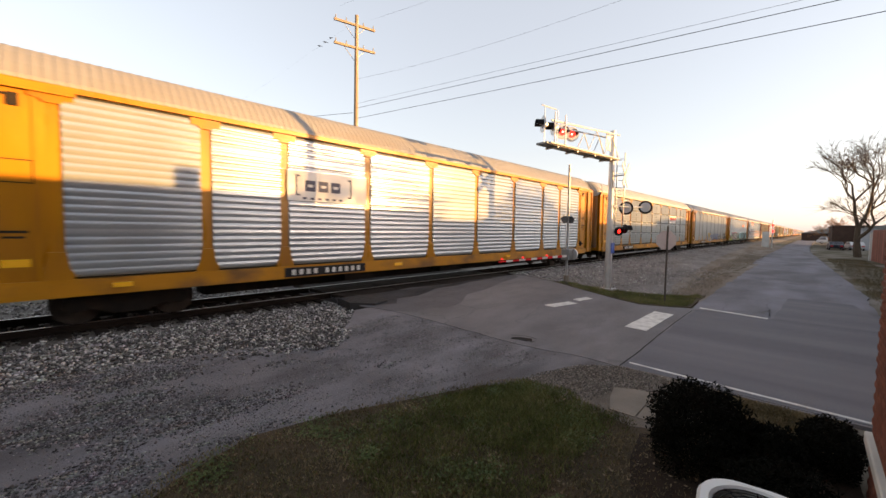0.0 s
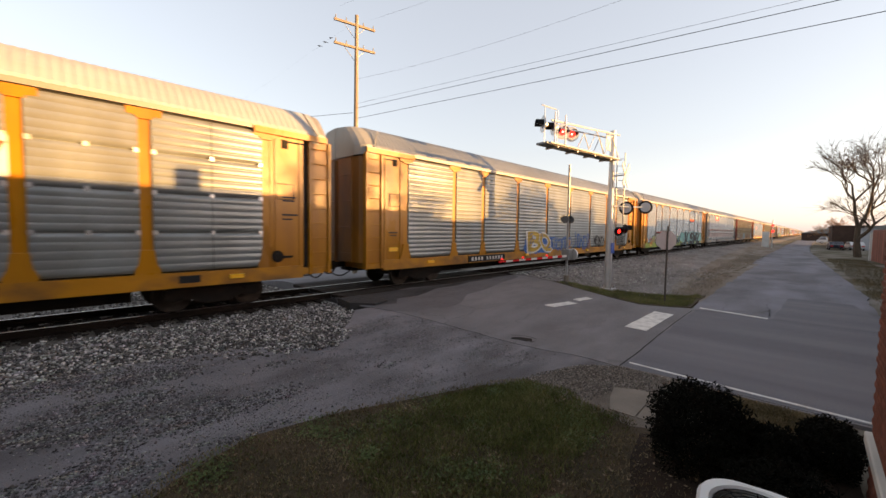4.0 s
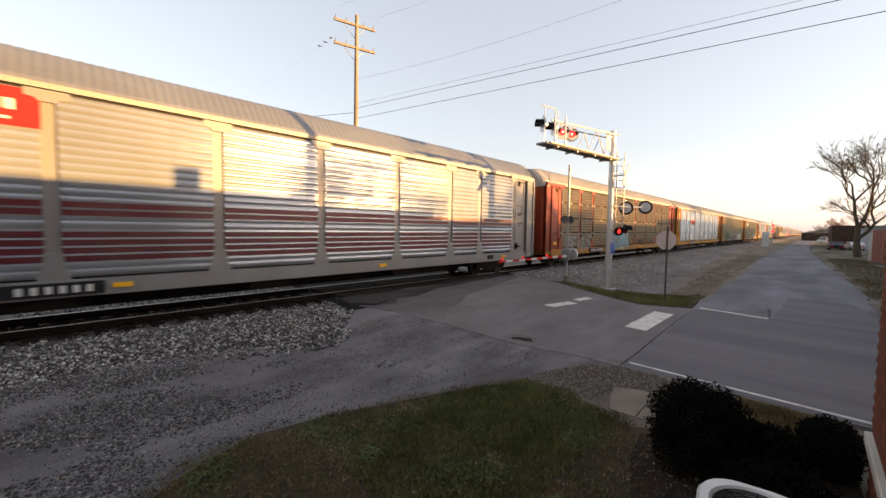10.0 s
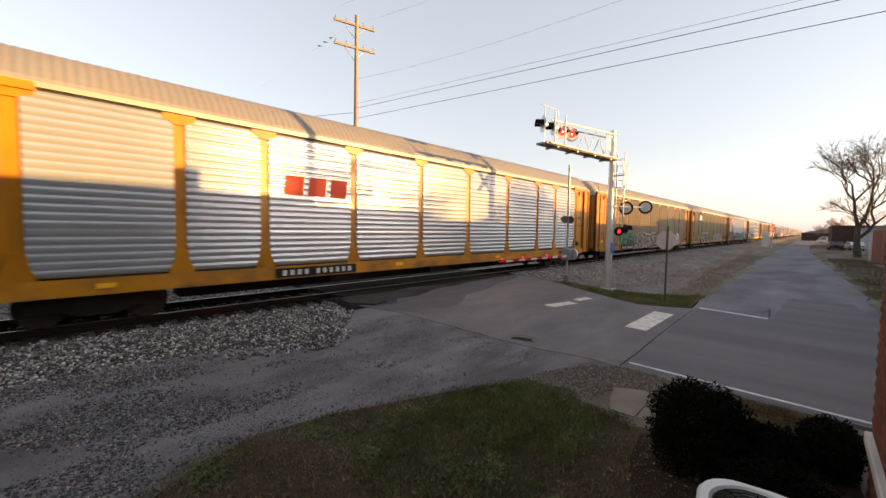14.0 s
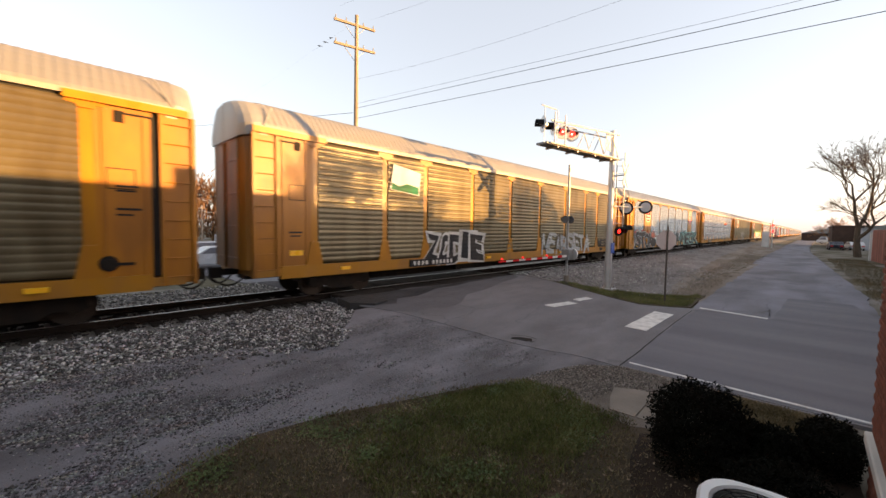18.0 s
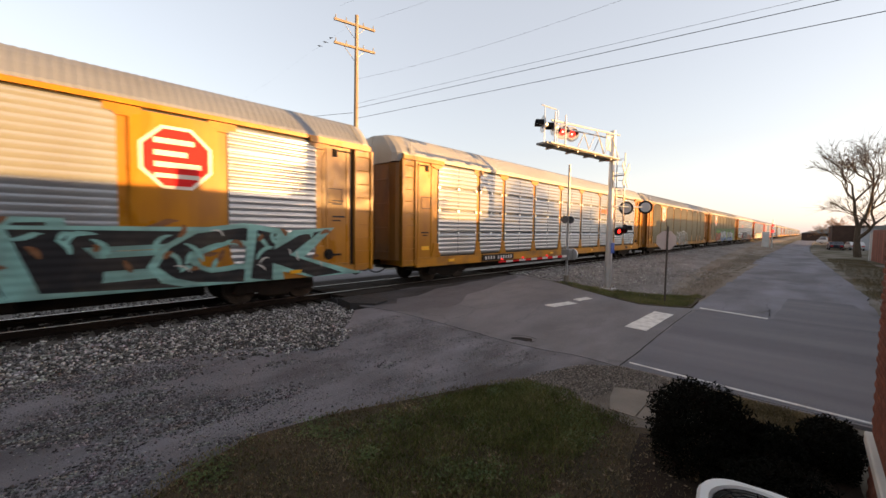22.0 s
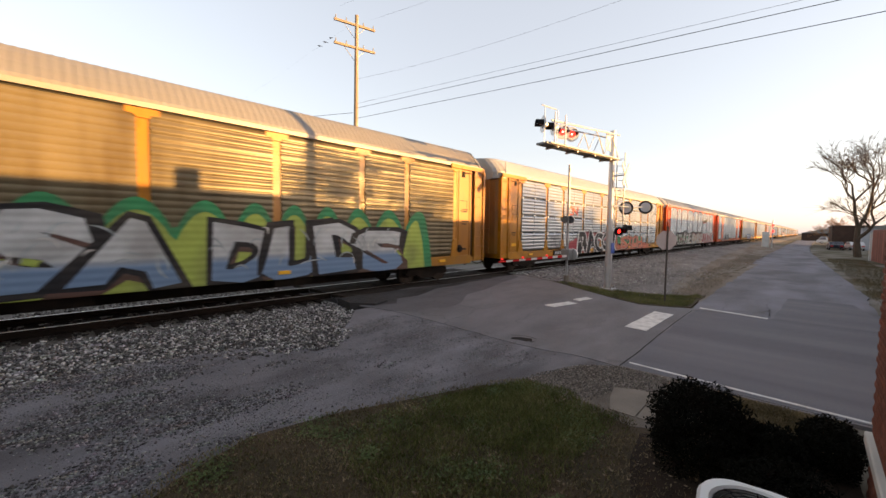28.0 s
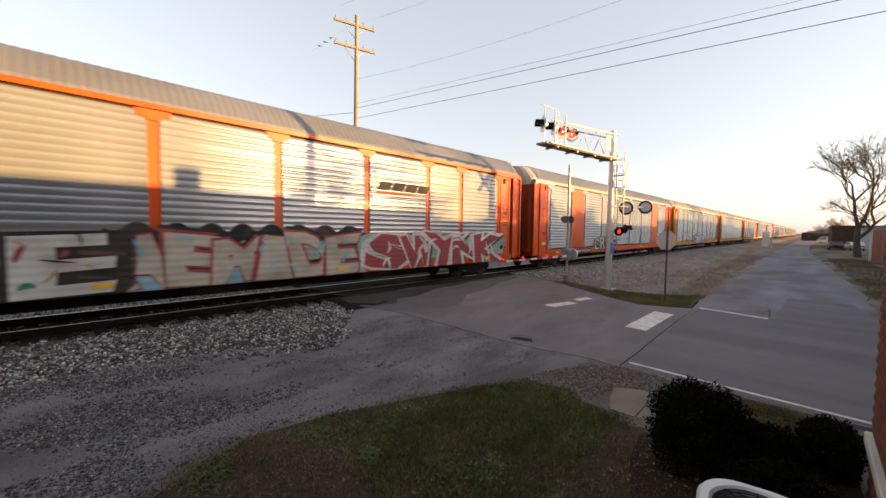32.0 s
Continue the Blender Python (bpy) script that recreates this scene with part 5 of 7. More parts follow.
def pipe_rack():
    root = thing("pipe_stack", (-2.5, 17.5, base_level(17.5) + 0.02), "stack of dark steel pipes in the yard", "pipes")
    for i, (y, z) in enumerate(((0, 0.3), (0.62, 0.3), (1.24, 0.3), (0.31, 0.84), (0.93, 0.84))):
        bm = bmesh.new()
        tube(bm, (-3, y, z), (3, y, z), 0.3, None, 18)
        part("pipe", bm, black_paint, root)


pipe_rack()

# three birds on a thin wire behind the track
def perched_bird(c, turn, size):
    root = thing("bird", pose(*c, rz=turn), "small dark bird perched on a thin wire", "bird", "birds on the wire")
    bm = bmesh.new()
    rings = ((-0.5, 0.05, 0.10), (-0.3, 0.12, 0.16), (0.0, 0.17, 0.20), (0.25, 0.13, 0.27), (0.38, 0.05, 0.33))
    for (x, r, z), (x2, r2, z2) in zip(rings, rings[1:]):
        tube(bm, (x * size, 0, z * size), (x2 * size, 0, z2 * size), r * size, r2 * size, 8)
    part("body", bm, black_paint, root, smooth=True)
    bm = bmesh.new()
    tube(bm, (0.3 * size, 0, 0.33 * size), (0.44 * size, 0, 0.37 * size), 0.09 * size, 0.06 * size, 8)
    tube(bm, (0.44 * size, 0, 0.37 * size), (0.58 * size, 0, 0.35 * size), 0.03 * size, 0.005, 6)
    part("head", bm, black_paint, root, smooth=True)
    bm = bmesh.new()
    box(bm, -0.95 * size, -0.45 * size, -0.06 * size, 0.06 * size, 0.02 * size, 0.08 * size)
    part("tail", bm, black_paint, root)
    for y in (-0.05, 0.05):
        bm = bmesh.new()
        tube(bm, (0, y * size, -0.01), (0, y * size, 0.08 * size), 0.012, None, 5)
        part("leg", bm, black_paint, root)


HIGH, LOW = Vector((12.69, 6.77, 13.85)), Vector((24.42, 84.28, 22.69))
wire("overhead_wire", HIGH, LOW, 0.0, 0.0015, "thin dark overhead wire running off behind the track")
for u, turn in ((0.0505, 100), (0.0632, 130), (0.0764, 120)):
    perched_bird(tuple(HIGH.lerp(LOW, u)), turn, 0.24)


# ---- the train ----
BAYS = [1.78, 4.43, 6.38, 9.2, 12.17, 14.98, 17.95, 20.77, 22.72, 25.37]     # middle of each post from the front
P0, P1 = 1.10, 4.74                                                  # foot and head of the side sheets
MESH = {}


def sheet_mesh(width, seams):
    """A side sheet with pressed horizontal ribs; seamed sheets are made of four courses."""
    key = ("sheet", round(width, 2), seams)
    if key in MESH:
        return MESH[key]
    prof = []
    courses = [(P0, 2.0), (2.03, 2.91), (2.94, 3.82), (3.85, P1)] if seams else [(P0, P1)]
    for z0, z1 in courses:
        k = round((z1 - z0) / 0.165)
        step = (z1 - z0) / k
        prof += [(z0, 0.075), (z0 + 0.002, 0.012)]
        for i in range(1, k):
            z = z0 + i * step
            w, deep = (0.62, 0.6) if seams else (1.0, 0.5 if i % 6 == 0 else 1.0)
            prof += [(z - step * 0.5, 0.0), (z - step * 0.26 * w, 0.001 * deep), (z - step * 0.12 * w, 0.011 * deep), (z, 0.017 * deep), (z + step * 0.12 * w, 0.011 * deep), (z + step * 0.26 * w, 0.001 * deep)]
        prof += [(z1 - step * 0.5, 0.0), (z1 - 0.002, 0.012), (z1, 0.075)]
    bm = bmesh.new()
    edge = 0.12
    rows = [(bm.verts.new((edge, 0.075, z)), bm.verts.new((edge, y, z)), bm.verts.new((width - edge, y, z)), bm.verts.new((width - edge, 0.075, z))) for z, y in prof]
    for a, b in zip(rows, rows[1:]):
        bm.faces.new((a[1], a[2], b[2], b[1]))
    for a, b in zip(rows, rows[1:]):
        if max(a[1].co.y, b[1].co.y) < 0.07:
            for i in (0, 2):
                bm.faces.new((a[i], a[i + 1], b[i + 1], b[i]))
    bm.normal_update()
    for f in bm.faces:
        f.smooth = abs(f.normal.x) < 0.5
        if not f.smooth:
            for e in f.edges:
                e.smooth = False
    me = bpy.data.meshes.new("side_sheet")
    bm.to_mesh(me)
    bm.free()
    me.materials.append(galvanised)
    MESH[key] = me
    return me


def cached(key, build, mat, **kw):
    if key not in MESH:
        bm = bmesh.new()
        build(bm)
        MESH[key] = to_mesh(key if isinstance(key, str) else key[0], bm, mat, **kw)
    return MESH[key]


def post_shape(bm):
    prism(bm, [(-0.16, 1.05), (0.16, 1.05), (0.16, 4.70), (-0.16, 4.70)], -1.45, -1.412)
    prism(bm, [(-0.13, 4.54), (0.13, 4.54), (0.17, 4.60), (0.32, 4.62), (0.32, 4.77), (-0.32, 4.77), (-0.32, 4.62), (-0.17, 4.60)], -1.518, -1.43)
    prism(bm, [(-0.25, 1.04), (0.25, 1.04), (0.25, 1.15), (0.17, 1.32), (0.13, 1.62), (-0.13, 1.62), (-0.17, 1.32), (-0.25, 1.15)], -1.512, -1.43)


def flared_post_shape(bm):
    prism(bm, [(-0.16, 1.05), (0.16, 1.05), (0.16, 4.70), (-0.16, 4.70)], -1.46, -1.412)
    prism(bm, [(-0.12, 4.56), (0.12, 4.56), (0.15, 4.62), (0.31, 4.64), (0.31, 4.77), (-0.31, 4.77), (-0.31, 4.64), (-0.15, 4.62)], -1.518, -1.43)
    prism(bm, [(-0.27, 1.04), (0.27, 1.04), (0.23, 1.25), (0.13, 1.75), (-0.13, 1.75), (-0.23, 1.25)], -1.515, -1.43)


def roof_shape(bm):
    side = [(1.53, 4.90), (1.505, 4.98), (1.30, 5.24), (1.06, 5.49), (0.87, 5.645), (0.76, 5.685), (0.3, 5.735)]
    prof = [(-y, z) for y, z in side] + [(0, 5.75)] + side[::-1]
    xs = []
    x = 0.35
    while x < BODY - 0.35:
        xs += [(x, 0.0), (x + 0.095, 0.0), (x + 0.112, 0.010), (x + 0.158, 0.010)]
        x += 0.175
    xs.append((BODY - 0.3, 0.0))
    rows = []
    for x, up in xs:
        rows.append([bm.verts.new((x, y * (1 + up * 0.5 / 1.5), z + up)) for y, z in prof])
    for a, b in zip(rows, rows[1:]):
        for i in range(len(prof) - 1):
            bm.faces.new((a[i], a[i + 1], b[i + 1], b[i]))


def cap_shape(bm):
    half = [(0.018, 5.73), (0.3, 5.71), (0.72, 5.675), (0.86, 5.63), (1.05, 5.47), (1.29, 5.22), (1.47, 4.97), (1.47, 4.66)]
    for s in (-1, 1):
        ring = [(s * y, z) for y, z in half] + [(s * 0.018, 4.66)]
        rows = [[bm.verts.new((x, y * w, z - d)) for y, z in ring] for x, w, d in ((-0.23, 0.66, 0.06), (-0.215, 0.78, 0.04), (-0.10, 0.91, 0.02), (0.05, 0.985, 0.005), (0.16, 1.0, 0.0), (0.42, 1.02, 0.0))]
        k = len(ring)
        bm.faces.new(rows[0])
        bm.faces.new(list(reversed(rows[-1])))
        for a, b in zip(rows, rows[1:]):
            for i in range(k):
                bm.faces.new((a[(i + 1) % k], a[i], b[i], b[(i + 1) % k]))
    bmesh.ops.recalc_face_normals(bm, faces=bm.faces[:])
    tube(bm, (0.30, -1.545, 4.9), (0.62, -1.30, 5.52), 0.022, None, 6)


def ladder_shape(bm):
    for x in (0.0, 0.62):
        box(bm, x, x + 0.09, -1.54, -1.36, 0.78, 4.72)
    box(bm, 0.0, 0.7, -1.475, -1.40, 0.82, 4.72)


def door_shape(bm):
    box(bm, 0.70, 1.68, -1.47, -1.42, 0.98, 4.70)


def stile_shape(bm):
    box(bm, 0.80, 0.86, -1.495, -1.471, 1.02, 4.66)


def inner_stile_shape(bm):
    box(bm, 1.50, 1.56, -1.495, -1.471, 1.02, 4.66)


def sill_shape(bm):
    box(bm, 0.75, BODY - 0.75, -1.515, -1.38, 0.70, 1.06)
    box(bm, 0.75, BODY - 0.75, 1.38, 1.515, 0.70, 1.06)
    box(bm, 0.1, 0.76, -1.50, 1.50, 0.78, 0.98)
    box(bm, BODY - 0.76, BODY - 0.1, -1.50, 1.50, 0.78, 0.98)


def frame_shape(bm):
    box(bm, 0.2, BODY - 0.2, -0.38, 0.38, 0.62, 0.98)
    box(bm, 4.6, BODY - 4.6, -0.42, 0.42, 0.30, 0.70)
    for x in (8.5, 13.0, 18.0):
        box(bm, x, x + 1.1, -1.2, -0.7, 0.45, 0.76)
    for i in range(12):
        x = 1.3 + i * 2.25
        box(bm, x, x + 0.14, -1.38, 1.38, 0.76, 1.0)
    box(bm, 0.5, BODY - 0.5, -1.38, 1.38, 1.0, 1.05)


def wheel_shape(bm):
    for s in (-1, 1):
        tube(bm, (0, s * 0.70, 0), (0, s * 0.82, 0), 0.42, None, 24)
        tube(bm, (0, s * 0.68, 0), (0, s * 0.70, 0), 0.445, None, 24)
        tube(bm, (0, s * 0.82, 0), (0, s * 0.835, 0), 0.16, None, 12)
        for a in range(3):
            c, d = math.cos(a * 2.094), math.sin(a * 2.094)
            tube(bm, (0.27 * c, s * 0.818, 0.27 * d), (0.27 * c, s * 0.828, 0.27 * d), 0.06, None, 8)
    tube(bm, (0, -1.02, 0), (0, 1.02, 0), 0.075, None, 12)


def bogie_frame_shape(bm):
    for s in (-1, 1):
        prism(bm, [(-1.15, 0.38), (-0.95, 0.28), (-0.65, 0.36), (-0.3, 0.20), (0.3, 0.20), (0.65, 0.36), (0.95, 0.28), (1.15, 0.38), (1.1, 0.58), (0.5, 0.72), (-0.5, 0.72), (-1.1, 0.58)], s * 1.0 - 0.07, s * 1.0 + 0.07)
        for dx in (-0.16, 0.0, 0.16):
            tube(bm, (dx, s * 1.0, 0.28), (dx, s * 1.0, 0.62), 0.075, None, 8)
    box(bm, -0.2, 0.2, -1.05, 1.05, 0.42, 0.66)


def coupler_shape(bm):
    box(bm, -0.62, 0.3, -0.09, 0.09, 0.76, 0.94)
    box(bm, -0.66, -0.36, -0.16, 0.14, 0.70, 1.0)
    for s in (-0.5, 0.55):
        last = Vector((0.1, s, 0.72))
        for i in range(1, 9):
            u = i / 8
            c = Vector((0.1 - 0.75 * u, s * (1 - 0.6 * u), 0.72 - 0.9 * u * (1 - u)))
            tube(bm, last, c, 0.025, None, 6)
            last = c


STYLES = {
    # name: sheet, post, sill, end, end cap, seams
    "silver": (galvanised, yellow, sill_yellow, yellow, cap_sheet, False),
    "bright": (clear_zinc, yellow, sill_yellow, yellow, cap_sheet, False),
    "worn": (dull_zinc, yellow, sill_yellow, yellow, cap_sheet, False),
    "seamed": (bright_zinc, yellow, sill_yellow, yellow, cap_sheet, True),
    "dull": (dull_zinc, yellow, sill_yellow, yellow, roof_sheet, True),
    "grey": (galvanised, grey_paint, grey_paint, grey_paint, roof_sheet, False),
    "olive": (weathered, yellow, old_yellow, deep_yellow, cap_sheet, False),
    "brown": (tarnished, oxide, old_yellow, oxide, cap_sheet, True),
    "orange": (galvanised, orange, orange, orange, cap_sheet, False),
    "panelled": (galvanised, galvanised, orange, orange, cap_sheet, False),
    "flush": (galvanised, yellow, sill_yellow, yellow, cap_sheet, False),
}
LABELS = {
    "silver": "covered car carrier wagon with silver ribbed sides and yellow posts",
    "bright": "covered car carrier wagon with bright silver ribbed sides and yellow posts",
    "worn": "covered car carrier wagon with dull silver ribbed sides and yellow posts",
    "seamed": "covered car carrier wagon with seamed silver sides and yellow posts",
    "dull": "covered car carrier wagon with dull seamed zinc sides and yellow posts",
    "grey": "covered car carrier wagon with grey posts and maroon stripes",
    "olive": "covered car carrier wagon with weathered olive sides and yellow posts",
    "brown": "covered car carrier wagon with tarnished brown sides and red posts",
    "orange": "covered car carrier wagon with silver sides and orange posts",
    "panelled": "covered car carrier wagon with silver sides and orange panels",
    "flush": "covered car carrier wagon with plain yellow ends and yellow posts",
}


def leaf_shape(bm, side):
    """One of the two bowed end doors, with its hinge rods."""
    plan = [(0.2, 1.43), (0.06, 1.43), (-0.09, 1.24), (-0.17, 0.95), (-0.20, 0.015), (0.2, 0.015)]
    low, top = [[bm.verts.new((x, side * y, z)) for x, y in plan] for z in (0.99, 4.60)]
    bm.faces.new(low)
    bm.faces.new(top)
    for a in range(len(plan)):
        b = (a + 1) % len(plan)
        bm.faces.new((low[a], low[b], top[b], top[a]))
    bmesh.ops.recalc_face_normals(bm, faces=bm.faces[:])
    for x, y in ((0.05, 1.42), (-0.175, 0.95), (-0.205, 0.08)):
        tube(bm, (x, side * y, 1.0), (x, side * y, 4.56), 0.022, None, 6)
    for z in (1.3, 2.2, 3.1, 4.0):
        tube(bm, (-0.165, side * 0.98, z), (-0.202, side * 0.05, z), 0.02, None, 5)


def end_flip(me_key, build, mat):
    """The same piece for the rear end, mirrored along the car."""
    def mirrored(bm):
        build(bm)
        for v in bm.verts:
            v.co.x = BODY - v.co.x
    return cached((me_key, "rear"), mirrored, mat)


def wagon(index, style):
    sheet, post, sill, end, cap, seams = STYLES[style]
    root = thing("rail_wagon", (0, 0, 0), LABELS[style], "railway wagon", "wagons of the train")
    root["order"] = index
    far = index > 16
    link("roof", cached("roof", roof_shape, roof_sheet), root, "ribbed sheet roof", mat=blue_roof if index in (2, 3, 4, 9, 11, 14, 15) else pale_roof if index in (1, 10, 13) else roof_sheet)
    link("underframe", cached("underframe", frame_shape, steel_dark), root, "dark steel underframe")
    link("side_sill", cached("side_sill", sill_shape, yellow), root, mat=sill)

    def lining(bm):
        box(bm, 0.45, BODY - 0.45, -1.41, 1.41, 1.02, 4.9)
    link("lining", cached("lining", lining, inner_dark), root, "dark inside of the wagon")

    def rail_band(bm):
        box(bm, 0.04, BODY - 0.04, -1.545, -1.40, 4.79, 4.90)
        box(bm, 0.04, BODY - 0.04, 1.40, 1.545, 4.79, 4.90)
    link("top_rail", cached("top_rail", rail_band, yellow), root, mat=roof_sheet if index > 0 and style in ("silver", "bright", "worn", "seamed", "dull", "grey", "panelled", "olive", "brown") else post)
    for a, b in zip(BAYS, BAYS[1:]):
        ob = link("side_sheet", sheet_mesh(b - a, seams), root, mat=sheet, at=(a, -1.50, 0))
        if seams and index <= 16:
            def clip(bm):
                box(bm, -0.045, 0.045, -0.02, 0.05, -0.05, 0.05)
            for z in (2.015, 2.925, 3.835):
                for x in (0.16, (b - a) / 2, b - a - 0.16):
                    link("clip", cached("clip", clip, alu), ob, mat=galv_post if style == "brown" else alu, at=(x, 0, z))
            def seam(bm, w=b - a):
                box(bm, w / 2 - 0.006, w / 2 + 0.006, -0.002, 0.03, P0 + 0.02, P1 - 0.02)
            if b - a > 2.5:
                link("seam", cached(("seam", round(b - a, 2)), seam, steel_dark), ob, "dark upright seam")
        if style == "grey":
            for z0, z1 in ((1.42, 2.02), (2.36, 2.70)):
                def stripe(bm, z0=z0, z1=z1, w=b - a):
                    n = round((z1 - z0) / 0.165)
                    for i in range(n):
                        z = z0 + i * 0.165
                        box(bm, 0.13, w - 0.13, -0.006, 0.0, z, z + 0.12)
                link("stripe", cached(("stripe", z0, round(b - a, 2)), stripe, maroon), ob, "maroon painted stripe")
    for x in BAYS:
        if style in ("olive", "brown"):
            link("post", cached("flared_post", flared_post_shape, yellow), root, mat=post, at=(x, 0, 0))
        else:
            link("post", cached("post", post_shape, yellow), root, mat=post, at=(x, 0, 0))

    def far_side(bm):
        box(bm, 0.1, BODY - 0.1, 1.43, 1.5, P0, P1)
    link("far_side_wall", cached("far_side_wall", far_side, galvanised), root, mat=sheet)
    for rear in (False, True):
        def piece(name, build, mat, label=""):
            me = end_flip(name, build, mat) if rear else cached(name, build, mat)
            return link(name, me, root, label, mat=mat)
        lad = piece("ladder_frame", ladder_shape, end)
        out = 0.15 if rear else 0.0          # the rear ladder stands clear of its door
        lad.matrix_basis = Matrix.Translation((out, 0, 0))
        if index <= 16:
            for i in range(9):
                def rung(bm):
                    tube(bm, (0.05, 0, 0), (0.66, 0, 0), 0.014, None, 6)
                link("rung", cached("rung", rung, yellow), lad, mat=end, at=(BODY - 0.7 if rear else 0.0, -1.525, 0.98 + i * 0.44))
        piece("side_door", door_shape, end, "tall end side door")
        piece("door_stile", stile_shape, end)
        piece("door_edge", inner_stile_shape, end)
        piece("end_cap", cap_shape, cap, "dull white end cap")

        def latch(bm):
            box(bm, 1.18, 1.34, -1.505, -1.471, 4.38, 4.62)
            box(bm, 0.70, 1.20, -1.50, -1.475, 4.56, 4.60)
            box(bm, 0.695, 0.715, -1.476, -1.46, 1.0, 4.6)
        piece("door_latch", latch, steel_dark, "dark rusty door latch")

        def plate_rim(bm):
            for z0, z1 in ((2.95, 3.4),):
                for x0, x1, a, b in ((1.0, 1.5, z0, z0 + 0.02), (1.0, 1.5, z1 - 0.02, z1), (1.0, 1.02, z0, z1), (1.48, 1.5, z0, z1)):
                    box(bm, x0, x1, -1.478, -1.469, a, b)
        if index <= 16:
            piece("panel_rim", plate_rim, steel_dark, "thin dark rim of a stencil panel")

        def leaf_a(bm):
            leaf_shape(bm, -1)
        def leaf_b(bm):
            leaf_shape(bm, 1)
        # yellow and orange end doors take darker colours, painting in the gap's shade
        leaf = {yellow: end_grime_shade, deep_yellow: end_grime_shade, orange: oxide}.get(end, end)
        piece("end_door", leaf_a, leaf, "tall ribbed end door")
        MESHNAME = "end_door_b"
        me = end_flip(MESHNAME, leaf_b, end) if rear else cached(MESHNAME, leaf_b, end)
        link("end_door", me, root, "tall ribbed end door", mat=leaf)

        def head(bm):
            box(bm, 0.0, 2.12, -1.60, -1.54, 4.70, 4.86)
        piece("door_head", head, post)

        def hub(bm):
            disc(bm, (1.5, -1.46, 1.35), 0.17, (0, -1, 0), 0.06, 14)
            disc(bm, (1.5, -1.52, 1.35), 0.10, (0, -1, 0), 0.06, 12)
            box(bm, 1.05, 1.4, -1.5, -1.46, 1.3, 1.36)
            box(bm, 1.62, 1.80, -1.49, -1.46, 1.08, 1.20)
        if rear:
            piece("hand_brake", hub, steel_dark, "dark hand brake gear")
        piece("coupler", coupler_shape, steel_dark, "knuckle coupler with hoses")
        bogie = link("bogie", cached("bogie", bogie_frame_shape, steel_dark), root, "dark cast steel bogie", at=(BODY - 2.95 if rear else 2.95, 0, 0))
        for dx in (-0.89, 0.89):
            wheel = link("wheelset", cached("wheelset", wheel_shape, tread), bogie, "steel wheelset", at=(dx, 0, 0.42))
            WHEELS.append((wheel, index, dx))
    return root


WHEELS = []
ORDER = {-1: "olive", 0: "bright", 1: "dull", 2: "worn", 3: "silver", 4: "grey", 5: "brown", 6: "bright", 7: "olive", 8: "olive", 9: "flush", 10: "seamed", 11: "olive", 12: "olive", 13: "seamed", 14: "orange", 15: "panelled"}
FAR = ["bright", "seamed", "grey", "silver", "bright", "silver", "seamed", "bright", "grey", "silver", "bright", "seamed", "silver"]
TRAIN = {k: wagon(k, ORDER.get(k) or FAR[k % len(FAR)]) for k in range(-1, 30)}


# ---- lettering and paint on the wagons ----
GLYPHS = {}


def glyph(ch, grow, line=0.0):
    """One letter of the built-in font, thickened, fitted to a unit square, as arrays."""
    key = (ch, grow, line)
    if key in GLYPHS:
        return GLYPHS[key]
    cu = bpy.data.curves.new("letter", "FONT")
    cu.body, cu.size, cu.resolution_u = ch, 1.0, 3
    if line:
        cu.fill_mode, cu.bevel_depth, cu.bevel_resolution = "NONE", line, 0
    cu.offset = grow
    ob = bpy.data.objects.new("letter", cu)
    me = ob.to_mesh()
    v = np.zeros(len(me.vertices) * 3)
    me.vertices.foreach_get("co", v)
    v = v.reshape(-1, 3)
    f = [tuple(p.vertices) for p in me.polygons]
    ob.to_mesh_clear()
    bpy.data.objects.remove(ob)
    bpy.data.curves.remove(cu)
    GLYPHS[key] = (v, f)
    return GLYPHS[key]


def bend(x, z, h, seed):
    """The swing of a hand-drawn word."""
    p = (seed * 1.7) % 6.28
    return (x + h * (0.09 * np.sin(z * 5.1 / h + x * 0.9 + p) + 0.04 * np.sin(z * 11.0 / h + 2.3 * x)),
            z + h * (0.055 * np.sin(x * 2.4 / h + p) + 0.035 * np.sin(x * 7.0 / h + 1.3 * p)))


def letters(root, name, text, box4, mat, y, grow=0.0, line=0.0, wobble=0.06, seed=1, label="", squeeze=1.06):
    """One object for each letter, side by side in a box of x0, x1, z0, z1."""
    x0, x1, z0, z1 = box4
    rng = random.Random(text + str(seed))
    cell = (x1 - x0) / len(text)
    for i, ch in enumerate(text):
        dz, tilt, tall = rng.uniform(-wobble, wobble), rng.uniform(-0.2, 0.2), rng.uniform(1 - wobble, 1 + wobble)
        wide = rng.uniform(0.92, 1.06)
        base, _ = glyph(ch, 0.02)
        lo, hi = base.min(0), base.max(0)
        v, f = glyph(ch, grow, line)
        u = (v[:, 0] - lo[0]) / (hi[0] - lo[0]) - 0.5
        w = (v[:, 1] - lo[1]) / (hi[1] - lo[1]) - 0.5
        h = (z1 - z0) * tall
        pw = cell * wide * (squeeze if hi[0] - lo[0] > 0.3 else 0.6)
        flare = 1 + 0.35 * rng.uniform(-1, 1) * w
        xx = x0 + (i + 0.5) * cell + u * pw * flare + w * h * tilt
        zz = (z0 + z1) / 2 + dz * (z1 - z0) + w * h
        xx, zz = bend(xx, zz, z1 - z0, seed)
        raw(name, [(a, y - 0.0024 * i - 0.06 * c, max(0.70, b)) for a, b, c in zip(xx, zz, v[:, 2])], f, mat, root, label)


